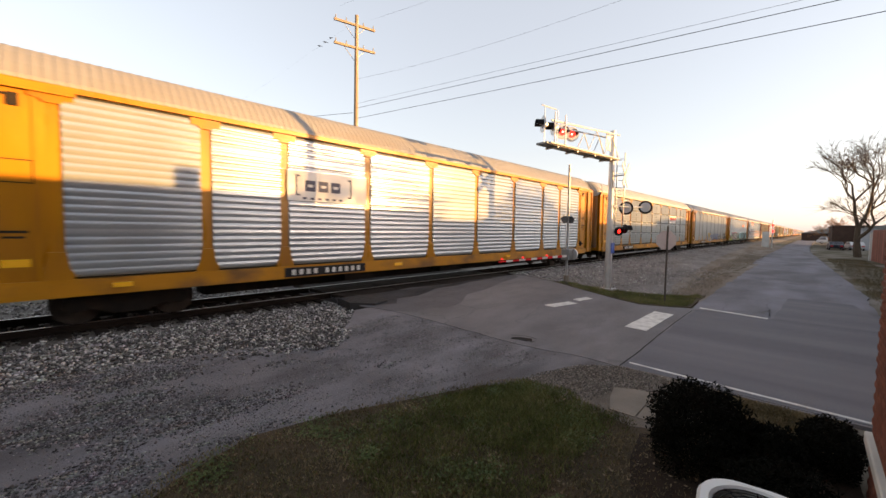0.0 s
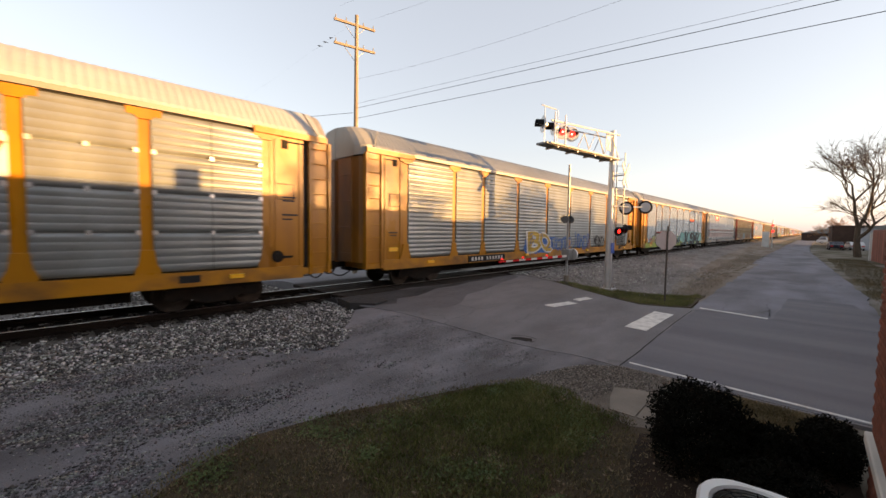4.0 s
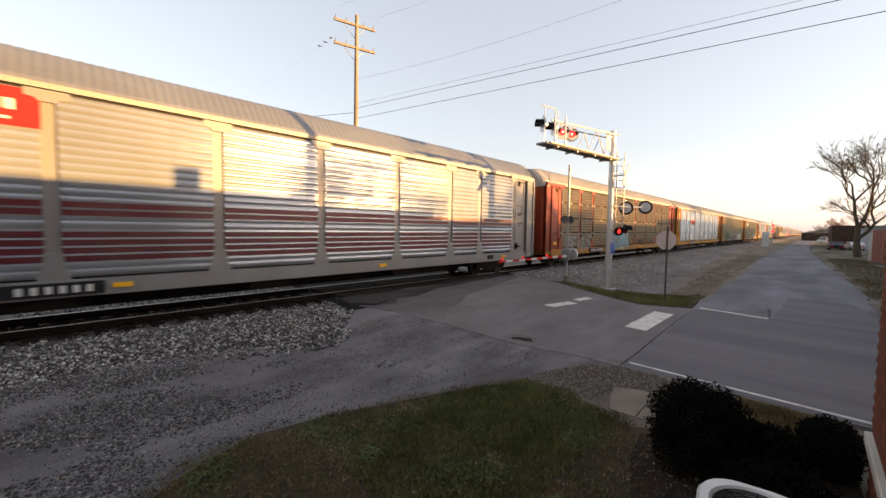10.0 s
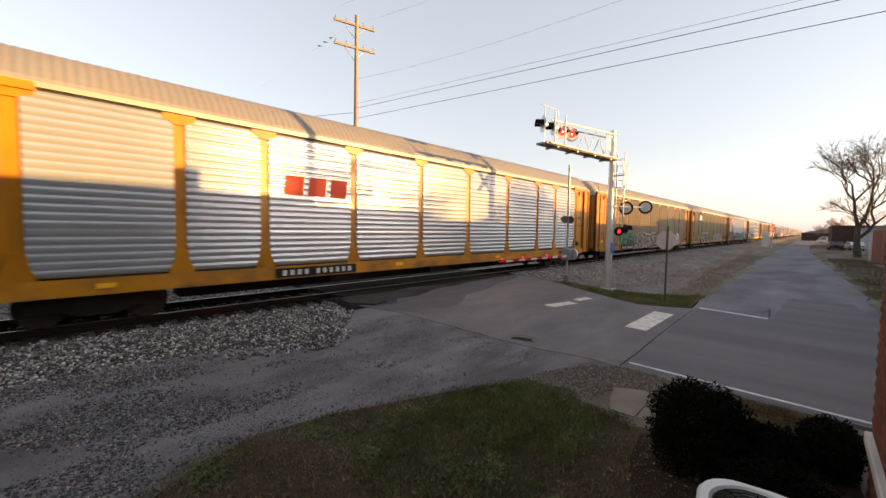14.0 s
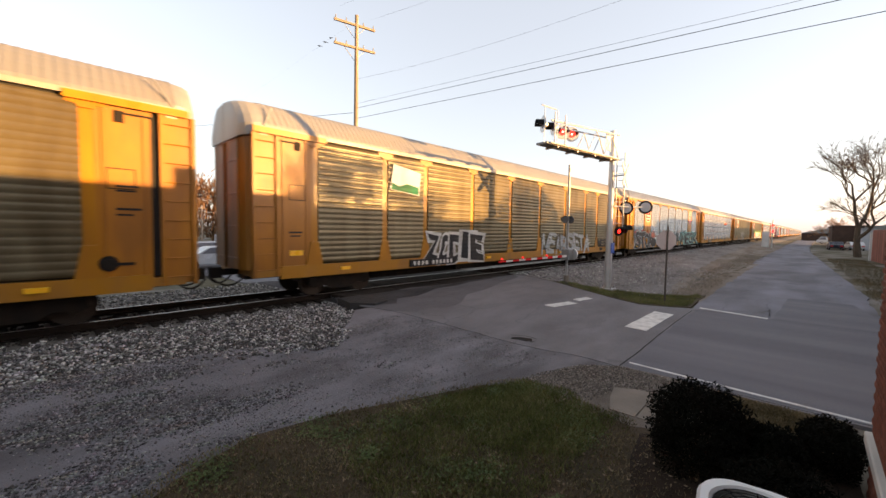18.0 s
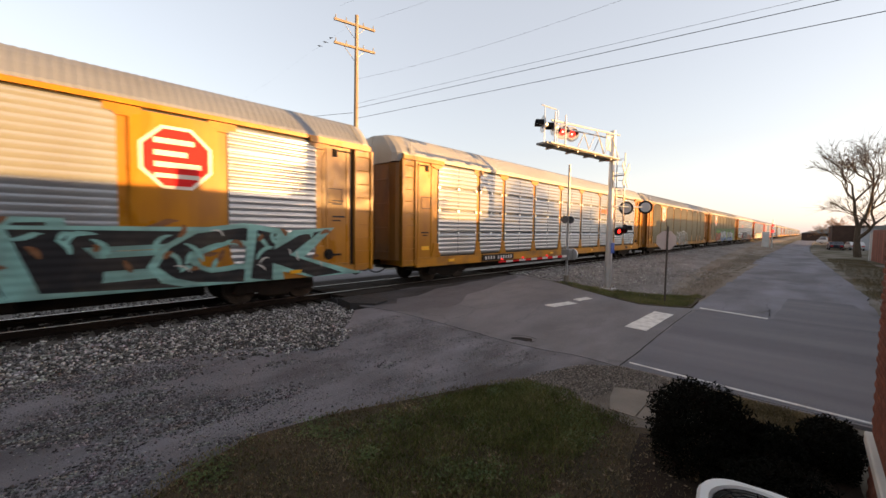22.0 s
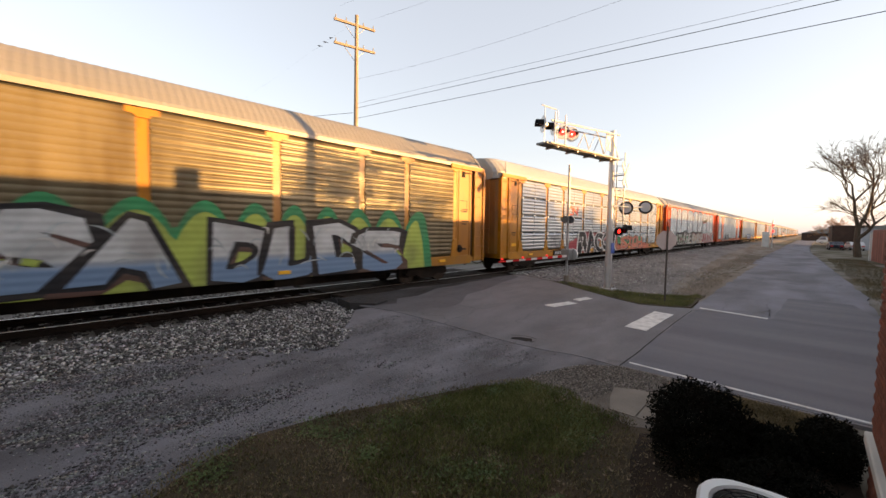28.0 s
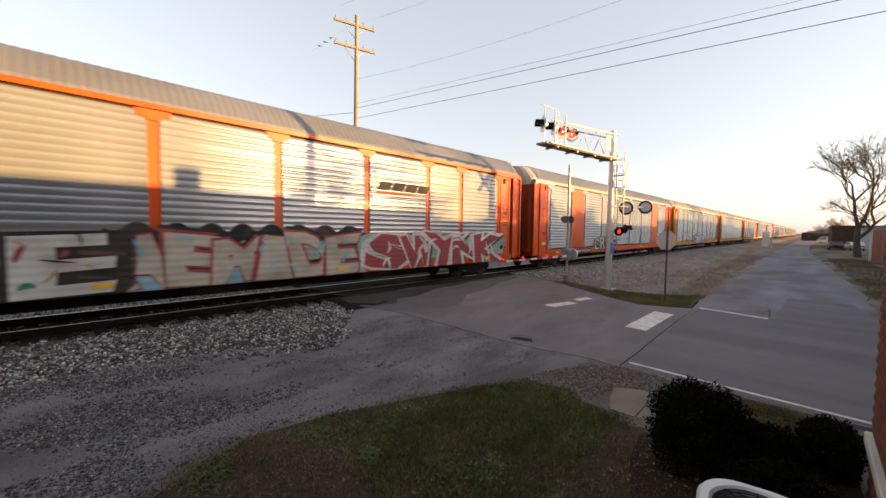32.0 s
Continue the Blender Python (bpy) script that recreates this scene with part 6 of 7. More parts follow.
def wave_band(k, x0, x1, z0, z1, rise, period, mat, y, seed=1, label="sprayed band with a wavy top"):
    """A sprayed band whose upper edge runs in rounded tips."""
    n = int((x1 - x0) / 0.12)
    rng = random.Random(seed)
    a, b = rng.uniform(0, 6), rng.uniform(0, 6)
    top = []
    for i in range(n + 1):
        x = x0 + (x1 - x0) * i / n
        end = min(1.0, (x - x0) / 0.4, (x1 - x) / 0.4)
        top.append((x, z0 + (z1 - z0 + rise * (abs(math.sin(math.pi * x / period + a + 0.6 * math.sin(x * 0.7 + b))) ** 0.8 - 0.5)) * max(0.0, end) ** 0.5 + 0.01))
    verts = [(x, y, z0) for x, _ in top] + [(x, y, z) for x, z in top]
    faces = [(i, i + 1, n + 2 + i, n + 1 + i) for i in range(n)]
    raw("graffiti_band", verts, faces, mat, TRAIN[k], label)


def strokes(k, box4, count, mat, y, seed, long=0.5, width=0.035, lean=0.0, name="graffiti_stroke", label="short sprayed strokes"):
    """Loose hand-drawn strokes: highlights, cracks, drips and scribbles."""
    x0, x1, z0, z1 = box4
    rng = random.Random(seed)
    verts, faces = [], []
    for j in range(count):
        x, z, a = rng.uniform(x0, x1), rng.uniform(z0, z1), rng.gauss(lean, 0.7)
        turn, length, steps = rng.uniform(-2.4, 2.4), long * rng.uniform(0.5, 1.4), 6
        for i in range(steps + 1):
            w = width * math.sin(math.pi * (0.12 + 0.8 * i / steps))
            c, d = math.cos(a), math.sin(a)
            verts += [(x + d * w, y - 0.0001 * j, max(0.7, z - c * w)), (x - d * w, y - 0.0001 * j, max(0.7, z + c * w))]
            if i:
                q = len(verts)
                faces.append((q - 4, q - 3, q - 1, q - 2))
            x, z = x + c * length / steps, min(z1 + 0.1, max(z0 - 0.1, z + d * length / steps))
            a += turn / steps
    tagged(raw(name, verts, faces, mat, TRAIN[k], label), kind="stuff")


def cloud(root, name, box4, mat, y, seed, size=0.3, label="", flat_foot=False):
    """A blot of sprayed paint: many overlapping rounds."""
    x0, x1, z0, z1 = box4
    rng = random.Random(seed)
    verts, faces = [], []
    count = max(4, int((x1 - x0) / size * 1.6))
    for i in range(count):
        cx = x0 + (x1 - x0) * (i + 0.5) / count
        for j in range(2):
            top = z1 - rng.uniform(0, 0.5) ** 1.4 * (z1 - z0)
            rx, rz = size * rng.uniform(0.8, 1.4), (top - z0) / 2 * rng.uniform(0.8, 1.0)
            cz = z0 + rz if j == 0 else top - rz
            k = len(verts)
            n = 14
            for a in range(n):
                w = 1 + 0.12 * rng.uniform(-1, 1)
                verts.append((cx + rx * w * math.cos(2 * math.pi * a / n), y - 0.00012 * (2 * i + j), max(0.66, cz + rz * w * math.sin(2 * math.pi * a / n))))
            faces.append(tuple(range(k, k + n)))
    return tagged(raw(name, verts, faces, mat, root, label), kind="stuff")


def graffiti(k, text, box4, fill, edge, thick=0.07, back=None, seed=1, shade=None, label="sprayed graffiti letters", rim=0.06, squeeze=1.08, drop=(0.12, -0.09), shine=None, ink=None):
    root = TRAIN[k]
    x0, x1, z0, z1 = box4
    grow = thick * 0.3
    if back:
        cloud(root, "graffiti_background", (x0 - 0.15, x1 + 0.15, z0 - 0.05, z1 + 0.05), back, -1.529, seed, 0.35)
    if shade:
        letters(root, "letter_shadow", text, (x0 + drop[0], x1 + drop[0], z0 + drop[1], z1 + drop[1]), shade, -1.5345, grow + rim * 0.8, seed=seed, squeeze=squeeze)
    if edge:
        letters(root, "letter_outline", text, box4, edge, -1.5365, grow + rim, seed=seed, squeeze=squeeze)
    if fill:
        letters(root, "graffiti_letter", text, box4, fill, -1.5377, grow, seed=seed, label=label, squeeze=squeeze)
    if ink:
        strokes(k, (x0, x1, z0 + 0.1, z1 - 0.1), int((x1 - x0) * 3), ink, -1.5625, seed + 3, 0.55, 0.022, 1.4)
    if shine:
        strokes(k, (x0, x1, z0 + 0.2, z1 - 0.1), int((x1 - x0) * 1.6), shine, -1.5645, seed + 5, 0.3, 0.022, 1.2)


def tag(k, text, box4, mat, line=0.012, seed=1, y=-1.5345, grow=0.0):
    letters(TRAIN[k], "graffiti_tag", text, box4, mat, y, grow, line, seed=seed, label="thin sprayed graffiti lines")


def two_tone(name, top, bottom, z):
    m = paint(name, top)
    n, l = m.node_tree.nodes, m.node_tree.links
    b = n["Principled BSDF"]
    old = b.inputs["Base Color"].links[0].from_socket
    tc = n.new("ShaderNodeTexCoord")
    sp = n.new("ShaderNodeSeparateXYZ")
    l.new(tc.outputs["Object"], sp.inputs[0])
    r = n.new("ShaderNodeMapRange")
    r.inputs[1].default_value, r.inputs[2].default_value = z + 0.15, z - 0.05
    l.new(sp.outputs[2], r.inputs[0])
    x = n.new("ShaderNodeMix")
    x.data_type = "RGBA"
    l.new(r.outputs[0], x.inputs[0])
    l.new(old, x.inputs[6])
    x.inputs[7].default_value = (*bottom, 1)
    l.new(x.outputs[2], b.inputs["Base Color"])
    return m


def plate(k, name, box4, mat, label="", y=-1.505, t=0.012):
    x0, x1, z0, z1 = box4
    bm = bmesh.new()
    box(bm, x0, x1, y - t, y, z0, z1)
    return part(name, bm, mat, TRAIN[k], label)


def bars(k, name, items, mat, y, label="", slant=0.0):
    """Plain bars, one object for each x0, x1, z0, z1."""
    for x0, x1, z0, z1 in items:
        bm = bmesh.new()
        prism(bm, [(x0, z0), (x1, z0), (x1 + slant, z1), (x0 + slant, z1)], y - 0.004, y)
        part(name, bm, mat, TRAIN[k], label)


BLACK, WHITE = paint("black", (0.015, 0.015, 0.018)), paint("white", (0.52, 0.52, 0.50))
SILVER, CYAN = paint("silver", (0.34, 0.36, 0.36)), paint("cyan", (0.26, 0.52, 0.55))
LIME, GREEN = paint("lime", (0.30, 0.38, 0.08)), paint("green", (0.03, 0.22, 0.09))
BLUE, SKYBLUE = paint("blue", (0.04, 0.12, 0.35)), paint("sky_blue", (0.22, 0.42, 0.52))
RED = paint("red", (0.45, 0.03, 0.03))
SALMON, GOLD = paint("salmon", (0.52, 0.16, 0.10)), paint("gold", (0.42, 0.28, 0.05))
BROWN, CREAM = paint("brown", (0.09, 0.05, 0.04)), paint("cream", (0.40, 0.38, 0.32))
PALE = paint("pale_blue", (0.34, 0.40, 0.42))
FAINT, FAINT_LIME = paint("faint_grey", (0.15, 0.14, 0.10)), paint("faint_lime", (0.30, 0.33, 0.17))
SEAFOAM, RUSTY = paint("seafoam", (0.22, 0.36, 0.34)), paint("rusty_orange", (0.20, 0.09, 0.04))
SMOKE = paint("smoke", (0.085, 0.075, 0.07))
AQUA = paint("aqua", (0.20, 0.42, 0.40))
DUSTY_BLUE = paint("dusty_blue", (0.17, 0.27, 0.31))
DULL_RED = paint("dull_red", (0.30, 0.05, 0.06))
ICE = two_tone("ice", (0.44, 0.47, 0.48), (0.14, 0.22, 0.34), 1.3)
INK = two_tone("ink", (0.03, 0.05, 0.05), (0.02, 0.02, 0.02), 1.2)
white_flat, dark_flat = white_paint, black_paint
bright_yellow = material("bright_yellow_reflector", (0.80, 0.42, 0.02), 0.3, 0.0, 0.05, 5, 40, 0.02)
logo_red = material("logo_red", (0.55, 0.06, 0.02), 0.75, 0.0, 0.08, 4, 40, 0.02, GRIME, 0.15)

# number bars on a dark band along the sill
for k, x0, x1 in ((0, 6.4, 9.0), (1, 5.0, 7.1), (2, 5.4, 8.0), (3, 5.8, 8.2), (4, 7.6, 9.9), (5, 6.0, 8.3), (6, 6.7, 9.2), (7, 5.0, 7.6), (8, 5.6, 8.0), (9, 8.5, 11.0), (10, 4.8, 7.2), (11, 6.5, 8.7), (12, 6.6, 9.0), (13, 5.3, 7.5), (14, 4.6, 7.2), (15, 5.0, 7.4)):
    plate(k, "number_band", (x0 - 0.05, x1 + 0.05, 0.745, 1.01), dark_flat, "black number band", -1.516, 0.052)
    w = (x1 - x0) / 11.5
    bars(k, "number_bar", [(x0 + w * (i + (0.6 if i < 4 else 1.3)), x0 + w * (i + (0.6 if i < 4 else 1.3) + 0.5), 0.80, 0.95) for i in range(10)], white_flat, -1.5695, "white number bar")
for k in range(0, 17):
    rng = random.Random(k + 50)
    for x in (2.6 + rng.uniform(-0.3, 0.3), 10.8 + rng.uniform(-1, 1), 17.0 + rng.uniform(-1, 1), 24.4):
        plate(k, "reflector", (x, x + 0.34, 0.84, 0.94), bright_yellow, "bright yellow reflector strip", -1.516, 0.052)
    if ORDER.get(k) != "flush":
        plate(k, "door_notice", (1.02, 1.42, 1.35, 1.50), bright_yellow, "yellow notice plate", -1.471, 0.008)
        bars(k, "stencil_bar", [(1.0, 1.4, 2.0, 2.05), (1.05, 1.35, 1.9, 1.94)], dark_flat, -1.471, "small dark stencil bar")
    bars(k, "stencil_bar", [(25.8, 26.2, 3.0, 3.04), (25.8, 26.15, 2.9, 2.94), (25.8, 26.25, 2.5, 2.55), (25.8, 26.1, 2.38, 2.42)], dark_flat, -1.483, "small dark stencil bar")
    bars(k, "car_load_notice", [(23.3, 23.75, 0.80, 0.98)], dark_flat, -1.516, "small dark notice")


def swoosh(k, x0, x1, z, mat=logo_red, under=dark_flat, board=None):
    if board:
        plate(k, "logo_board", (x0 - 0.08, x1 + 0.08, z - 0.35, z + 0.42), board, "white logo board")
    w = (x1 - x0) / 4
    bars(k, "logo_bar", [(x0 + i * w, x0 + i * w + w * 0.84, z, z + 0.30) for i in range(4)], mat, -1.521, "slanted orange-red logo bar", 0.16)
    bm = bmesh.new()
    prism(bm, [(x0 - 0.05, z - 0.14), (x0 + 0.3, z - 0.14), (x1, z - 0.05), (x0 + 0.02, z - 0.05)], -1.525, -1.521)
    part("logo_underline", bm, under, TRAIN[k], "tapering underline")


# wagon by wagon
plate(0, "logo_board", (6.45, 9.12, 2.95, 3.82), white_flat, "white logo board")
navy = material("navy_paint", (0.02, 0.025, 0.06), 0.5)
bars(0, "logo_bar", [(6.98 + i * 0.42, 7.30 + i * 0.42, 3.24, 3.56) for i in range(3)], navy, -1.518, "dark blue logo bar")
bars(0, "logo_notch", [(7.06 + i * 0.42, 7.22 + i * 0.42, 3.36, 3.44) for i in range(3)], white_flat, -1.523)
bars(0, "logo_bracket", [(x, x + 0.05, 3.10, 3.70) for x in (6.68, 8.50)] + [(6.73, 6.82, z, z + 0.05) for z in (3.10, 3.65)] + [(8.41, 8.50, z, z + 0.05) for z in (3.10, 3.65)], navy, -1.518, "dark blue logo bracket")
bars(0, "logo_foot", [(6.9 + i * 0.24, 7.02 + i * 0.24, 3.0, 3.06) for i in range(6)], navy, -1.518)
swoosh(1, 18.2, 20.6, 3.4, board=white_flat)
swoosh(3, 18.15, 20.5, 3.42)
swoosh(10, 18.15, 20.5, 3.42)
swoosh(14, 18.35, 20.8, 3.5, dark_flat, logo_red)
plate(4, "logo_board", (6.5, 9.1, 4.0, 4.72), red_board, "red logo board")
bm = bmesh.new()
disc(bm, (7.0, -1.517, 4.4), 0.2, (0, -1, 0), 0.005, 20)
part("logo_roundel", bm, white_flat, TRAIN[4], "white roundel")
bars(4, "logo_bar", [(7.3 + i * 0.19, 7.3 + i * 0.19 + 0.14, 4.3, 4.5) for i in range(8)] + [(7.4, 8.7, 4.12, 4.17)], white_flat, -1.518, "white logo bar")
bars(6, "logo_bar", [(6.9 + i * 0.72, 7.46 + i * 0.72, 3.1, 3.66) for i in range(3)], logo_red, -1.506, "dark red logo bar", 0.06)

graffiti(2, "BQ", (10.3, 12.5, 0.95, 2.05), GOLD, WHITE, 0.09, BLUE, 2, ink=BLUE)
cloud(TRAIN[2], "graffiti_background", (10.2, 11.5, 1.0, 1.6), LIME, -1.528, 31, 0.25)
tag(2, "EXCITED", (12.6, 15.2, 1.05, 1.75), BLUE, 0.03)
tag(2, "JINDR", (15.5, 18.0, 1.05, 1.95), BLUE, 0.022, 2)
tag(2, "NEISOA", (18.6, 20.5, 1.15, 1.8), BLACK, 0.03)
tag(2, "GEE", (22.7, 24.6, 1.05, 1.9), BLACK, 0.03, 3, grow=0.03)

# pale bubble letters on a lime ground, dark letters on a sea-green one
wave_band(3, 1.2, 15.0, 0.70, 1.12, 0.2, 2.6, LIME, -1.5285, 5)
wave_band(3, 2.6, 14.6, 0.70, 1.5, 0.5, 2.2, FAINT_LIME, -1.5265, 6)
graffiti(3, "CASER", (4.3, 10.0, 0.78, 1.98), CREAM, BLACK, 0.16, None, 4, RED, rim=0.05, squeeze=1.12, drop=(0.10, 0.12), shine=WHITE, ink=BROWN)
strokes(3, (2.5, 4.0, 0.9, 1.6), 12, RED, -1.5345, 44, 0.6, 0.03)
graffiti(3, "EMK", (10.9, 14.0, 0.85, 1.6), INK, CYAN, 0.10, None, 5, rim=0.03, squeeze=1.1)
wave_band(3, 13.6, 25.2, 0.70, 1.95, 0.3, 2.4, AQUA, -1.5275, 7)
wave_band(3, 14.4, 24.8, 0.70, 0.95, 0.2, 2.0, LIME, -1.5295, 8)
wave_band(3, 13.9, 18.6, 0.70, 0.98, 0.2, 3.4, BLACK, -1.5310, 13)
graffiti(3, "JUSMZ", (15.0, 23.8, 0.76, 2.08), BLACK, CYAN, 0.20, None, 6, rim=0.03, squeeze=1.12)
strokes(3, (15.0, 23.4, 0.8, 1.8), 16, CYAN, -1.5625, 45, 0.5, 0.025, 1.5)

tag(5, "BEARS", (2.4, 6.1, 0.9, 1.85), PALE, 0.016, 7)
strokes(5, (4.6, 6.0, 0.85, 1.85), 16, FAINT, -1.5285, 66, 0.6, 0.06, 1.2)
graffiti(5, "AGEN", (9.7, 13.3, 0.85, 1.92), DUSTY_BLUE, SKYBLUE, 0.24, None, 8, rim=0.012, squeeze=1.16, ink=PALE)
graffiti(5, "MIR", (15.8, 17.3, 0.98, 1.5), BROWN, None, 0.06, None, 9)
graffiti(5, "REPE", (22.7, 25.2, 0.85, 1.9), None, FAINT, 0.02, None, 10)
tag(5, "REPE", (22.7, 25.2, 0.85, 1.9), PALE, 0.03, 10, -1.5625, 0.03)

# dark letters, then thin white outlines, then a block of black and white ones
graffiti(7, "KEIM", (4.4, 7.8, 0.95, 1.95), INK, GREEN, 0.08, None, 11, squeeze=1.1, ink=CYAN)
graffiti(7, "ARTESD", (7.9, 14.45, 0.74, 2.02), SMOKE, WHITE, 0.10, None, 12, rim=0.028, squeeze=1.08)
strokes(7, (8.0, 14.2, 0.85, 1.6), 14, BROWN, -1.530, 46, 0.6, 0.08, 1.5)
graffiti(7, "HEMH", (14.9, 17.5, 0.75, 1.98), BLACK, WHITE, 0.09, None, 13, rim=0.035, squeeze=1.12)
strokes(7, (15.0, 17.4, 1.0, 1.9), 10, PALE, -1.5625, 63, 0.4, 0.014, 1.5)
cloud(TRAIN[7], "graffiti_background", (17.9, 22.8, 0.85, 1.85), PALE, -1.529, 14, 0.25)
graffiti(7, "SLAP", (18.1, 22.5, 0.85, 2.0), WHITE, BROWN, 0.20, None, 14, rim=0.016, squeeze=1.02)
strokes(7, (18.2, 22.4, 1.0, 1.9), 9, DULL_RED, -1.5625, 65, 0.3, 0.03, 1.4)
bars(7, "logo_bar", [(18.7 + i * 0.34, 18.95 + i * 0.34, 0.74, 0.95) for i in range(3)], logo_red, -1.5665, "small red logo bar")

bm = bmesh.new()
prism(bm, [(4.6, 3.55), (6.0, 3.4), (6.05, 4.25), (4.75, 4.45)], -1.55, -1.54)
part("poster", bm, white_flat, TRAIN[8], "white poster, torn and askew")
bm = bmesh.new()
prism(bm, [(4.65, 3.56), (5.95, 3.43), (5.95, 3.7), (5.4, 3.8), (5.0, 3.68), (4.67, 3.8)], -1.555, -1.551)
part("poster_motif", bm, GREEN, TRAIN[8], "green strip at the poster's foot")
graffiti(8, "ZODIE", (6.45, 9.85, 0.88, 1.92), BLACK, WHITE, 0.17, None, 15, rim=0.08, squeeze=1.02)
strokes(8, (10.3, 13.0, 1.1, 1.6), 12, FAINT, -1.5345, 47, 0.5, 0.03, 1.2)
graffiti(8, "NEARSETA", (15.2, 21.4, 0.85, 1.95), SILVER, PALE, 0.03, None, 17, rim=0.02, squeeze=1.04, shine=WHITE, ink=BROWN)
graffiti(8, "HESS", (22.9, 24.8, 1.08, 1.62), BLACK, None, 0.05, None, 18)

# black letters with thin pale edges
strokes(9, (2.0, 7.4, 0.75, 2.2), 24, RED, -1.5300, 67, 0.45, 0.09, 1.5)
graffiti(9, "STOK", (2.2, 7.2, 0.75, 2.08), BLACK, PALE, 0.14, None, 19, rim=0.035, squeeze=1.06)
bm = bmesh.new()
prism(bm, [(8.35, 1.25), (8.85, 0.92), (8.85, 1.12), (9.4, 1.05), (9.4, 1.42), (8.85, 1.45), (8.85, 1.62)], -1.5375, -1.5335)
part("graffiti_arrow", bm, INK, TRAIN[9], "dark sprayed arrow")
bm = bmesh.new()
prism(bm, [(8.27, 1.25), (8.9, 0.84), (8.9, 1.05), (9.45, 0.98), (9.45, 1.48), (8.9, 1.51), (8.9, 1.72)], -1.5325, -1.5295)
part("arrow_outline", bm, PALE, TRAIN[9])
cloud(TRAIN[9], "graffiti_background", (6.6, 7.5, 1.65, 2.1), SALMON, -1.5605, 48, 0.16)
cloud(TRAIN[9], "graffiti_background", (6.8, 7.7, 0.8, 1.6), BLACK, -1.558, 49, 0.3)
strokes(9, (2.0, 17.2, 1.75, 2.25), 34, RUSTY, -1.528, 50, 0.5, 0.05)
graffiti(9, "VELSA", (9.3, 16.9, 0.74, 2.02), INK, PALE, 0.13, None, 20, BROWN, rim=0.028, squeeze=1.06, drop=(-0.1, -0.05))
strokes(9, (9.0, 17.0, 0.75, 1.0), 10, GOLD, -1.5625, 51, 0.6, 0.05)
graffiti(9, "MECK", (17.6, 25.6, 0.75, 2.08), BLACK, AQUA, 0.12, None, 21, None, rim=0.07, squeeze=1.16, shine=WHITE)
strokes(9, (17.8, 25.2, 0.9, 1.9), 26, AQUA, -1.5630, 64, 0.5, 0.055, 1.5)
strokes(9, (17.6, 25.4, 0.75, 2.1), 16, RUSTY, -1.5660, 65, 0.3, 0.06, 1.5)
strokes(9, (17.6, 25.4, 0.75, 2.2), 26, RUSTY, -1.528, 52, 0.6, 0.07)
for x in (5.405, 21.745):
    plate(9, "painted_panel", (x - 0.88, x + 0.88, 1.12, 4.72), yellow, "plain yellow panel", -1.502, 0.012)
    for r, mat, y in ((0.78, white_flat, -1.516), (0.70, red_board, -1.521)):
        bm = bmesh.new()
        prism(bm, [(x + r * math.cos(math.pi / 8 + i * math.pi / 4), 3.75 + r * math.sin(math.pi / 8 + i * math.pi / 4)) for i in range(8)], y - 0.004, y)
        part("logo_octagon", bm, mat, TRAIN[9], "red octagonal logo with a white border")
    bars(9, "logo_bar", [(x - 0.45, x + 0.35, 4.06, 4.18), (x - 0.45, x + 0.2, 3.78, 3.90), (x - 0.45, x + 0.48, 3.52, 3.64), (x - 0.45, x + 0.45, 3.28, 3.38)], white_flat, -1.528, "white logo bar")

shield_blue = material("shield_blue", (0.03, 0.06, 0.22), 0.45)
for k in (11, 12):
    plate(k, "painted_panel", (4.54, 6.27, 3.12, 4.73), yellow, "yellow logo panel", -1.502, 0.012)
    bm = bmesh.new()
    prism(bm, [(4.75, 4.5), (5.0, 4.6), (5.3, 4.5), (5.6, 4.6), (5.85, 4.5), (5.9, 4.2), (5.82, 3.4), (5.3, 3.2), (4.78, 3.4), (4.7, 4.2)], -1.52, -1.516)
    part("logo_shield", bm, white_flat, TRAIN[k], "white logo shield")
    bm = bmesh.new()
    prism(bm, [(4.8, 4.46), (5.0, 4.54), (5.3, 4.45), (5.6, 4.54), (5.8, 4.46), (5.85, 4.02), (4.75, 4.02)], -1.525, -1.521)
    part("logo_chief", bm, shield_blue, TRAIN[k], "blue top of the shield")
    bars(k, "logo_bar", [(4.9, 5.7, 4.26, 4.34), (4.9, 5.7, 4.1, 4.18)], white_flat, -1.527)
    bars(k, "logo_stripe", [(4.84 + i * 0.19, 4.93 + i * 0.19, 3.42, 4.0) for i in range(5)], red_board, -1.521, "red stripe of the shield")
tag(11, "DYAR", (10.7, 15.7, 0.8, 2.0), WHITE, 0.035, 22, -1.5345, 0.08)
tag(11, "DYAR", (10.8, 15.8, 0.75, 1.9), SILVER, 0.02, 22, -1.5485, 0.02)
strokes(11, (10.7, 15.7, 0.9, 1.9), 14, WHITE, -1.5625, 53, 0.5, 0.025, 1.3)

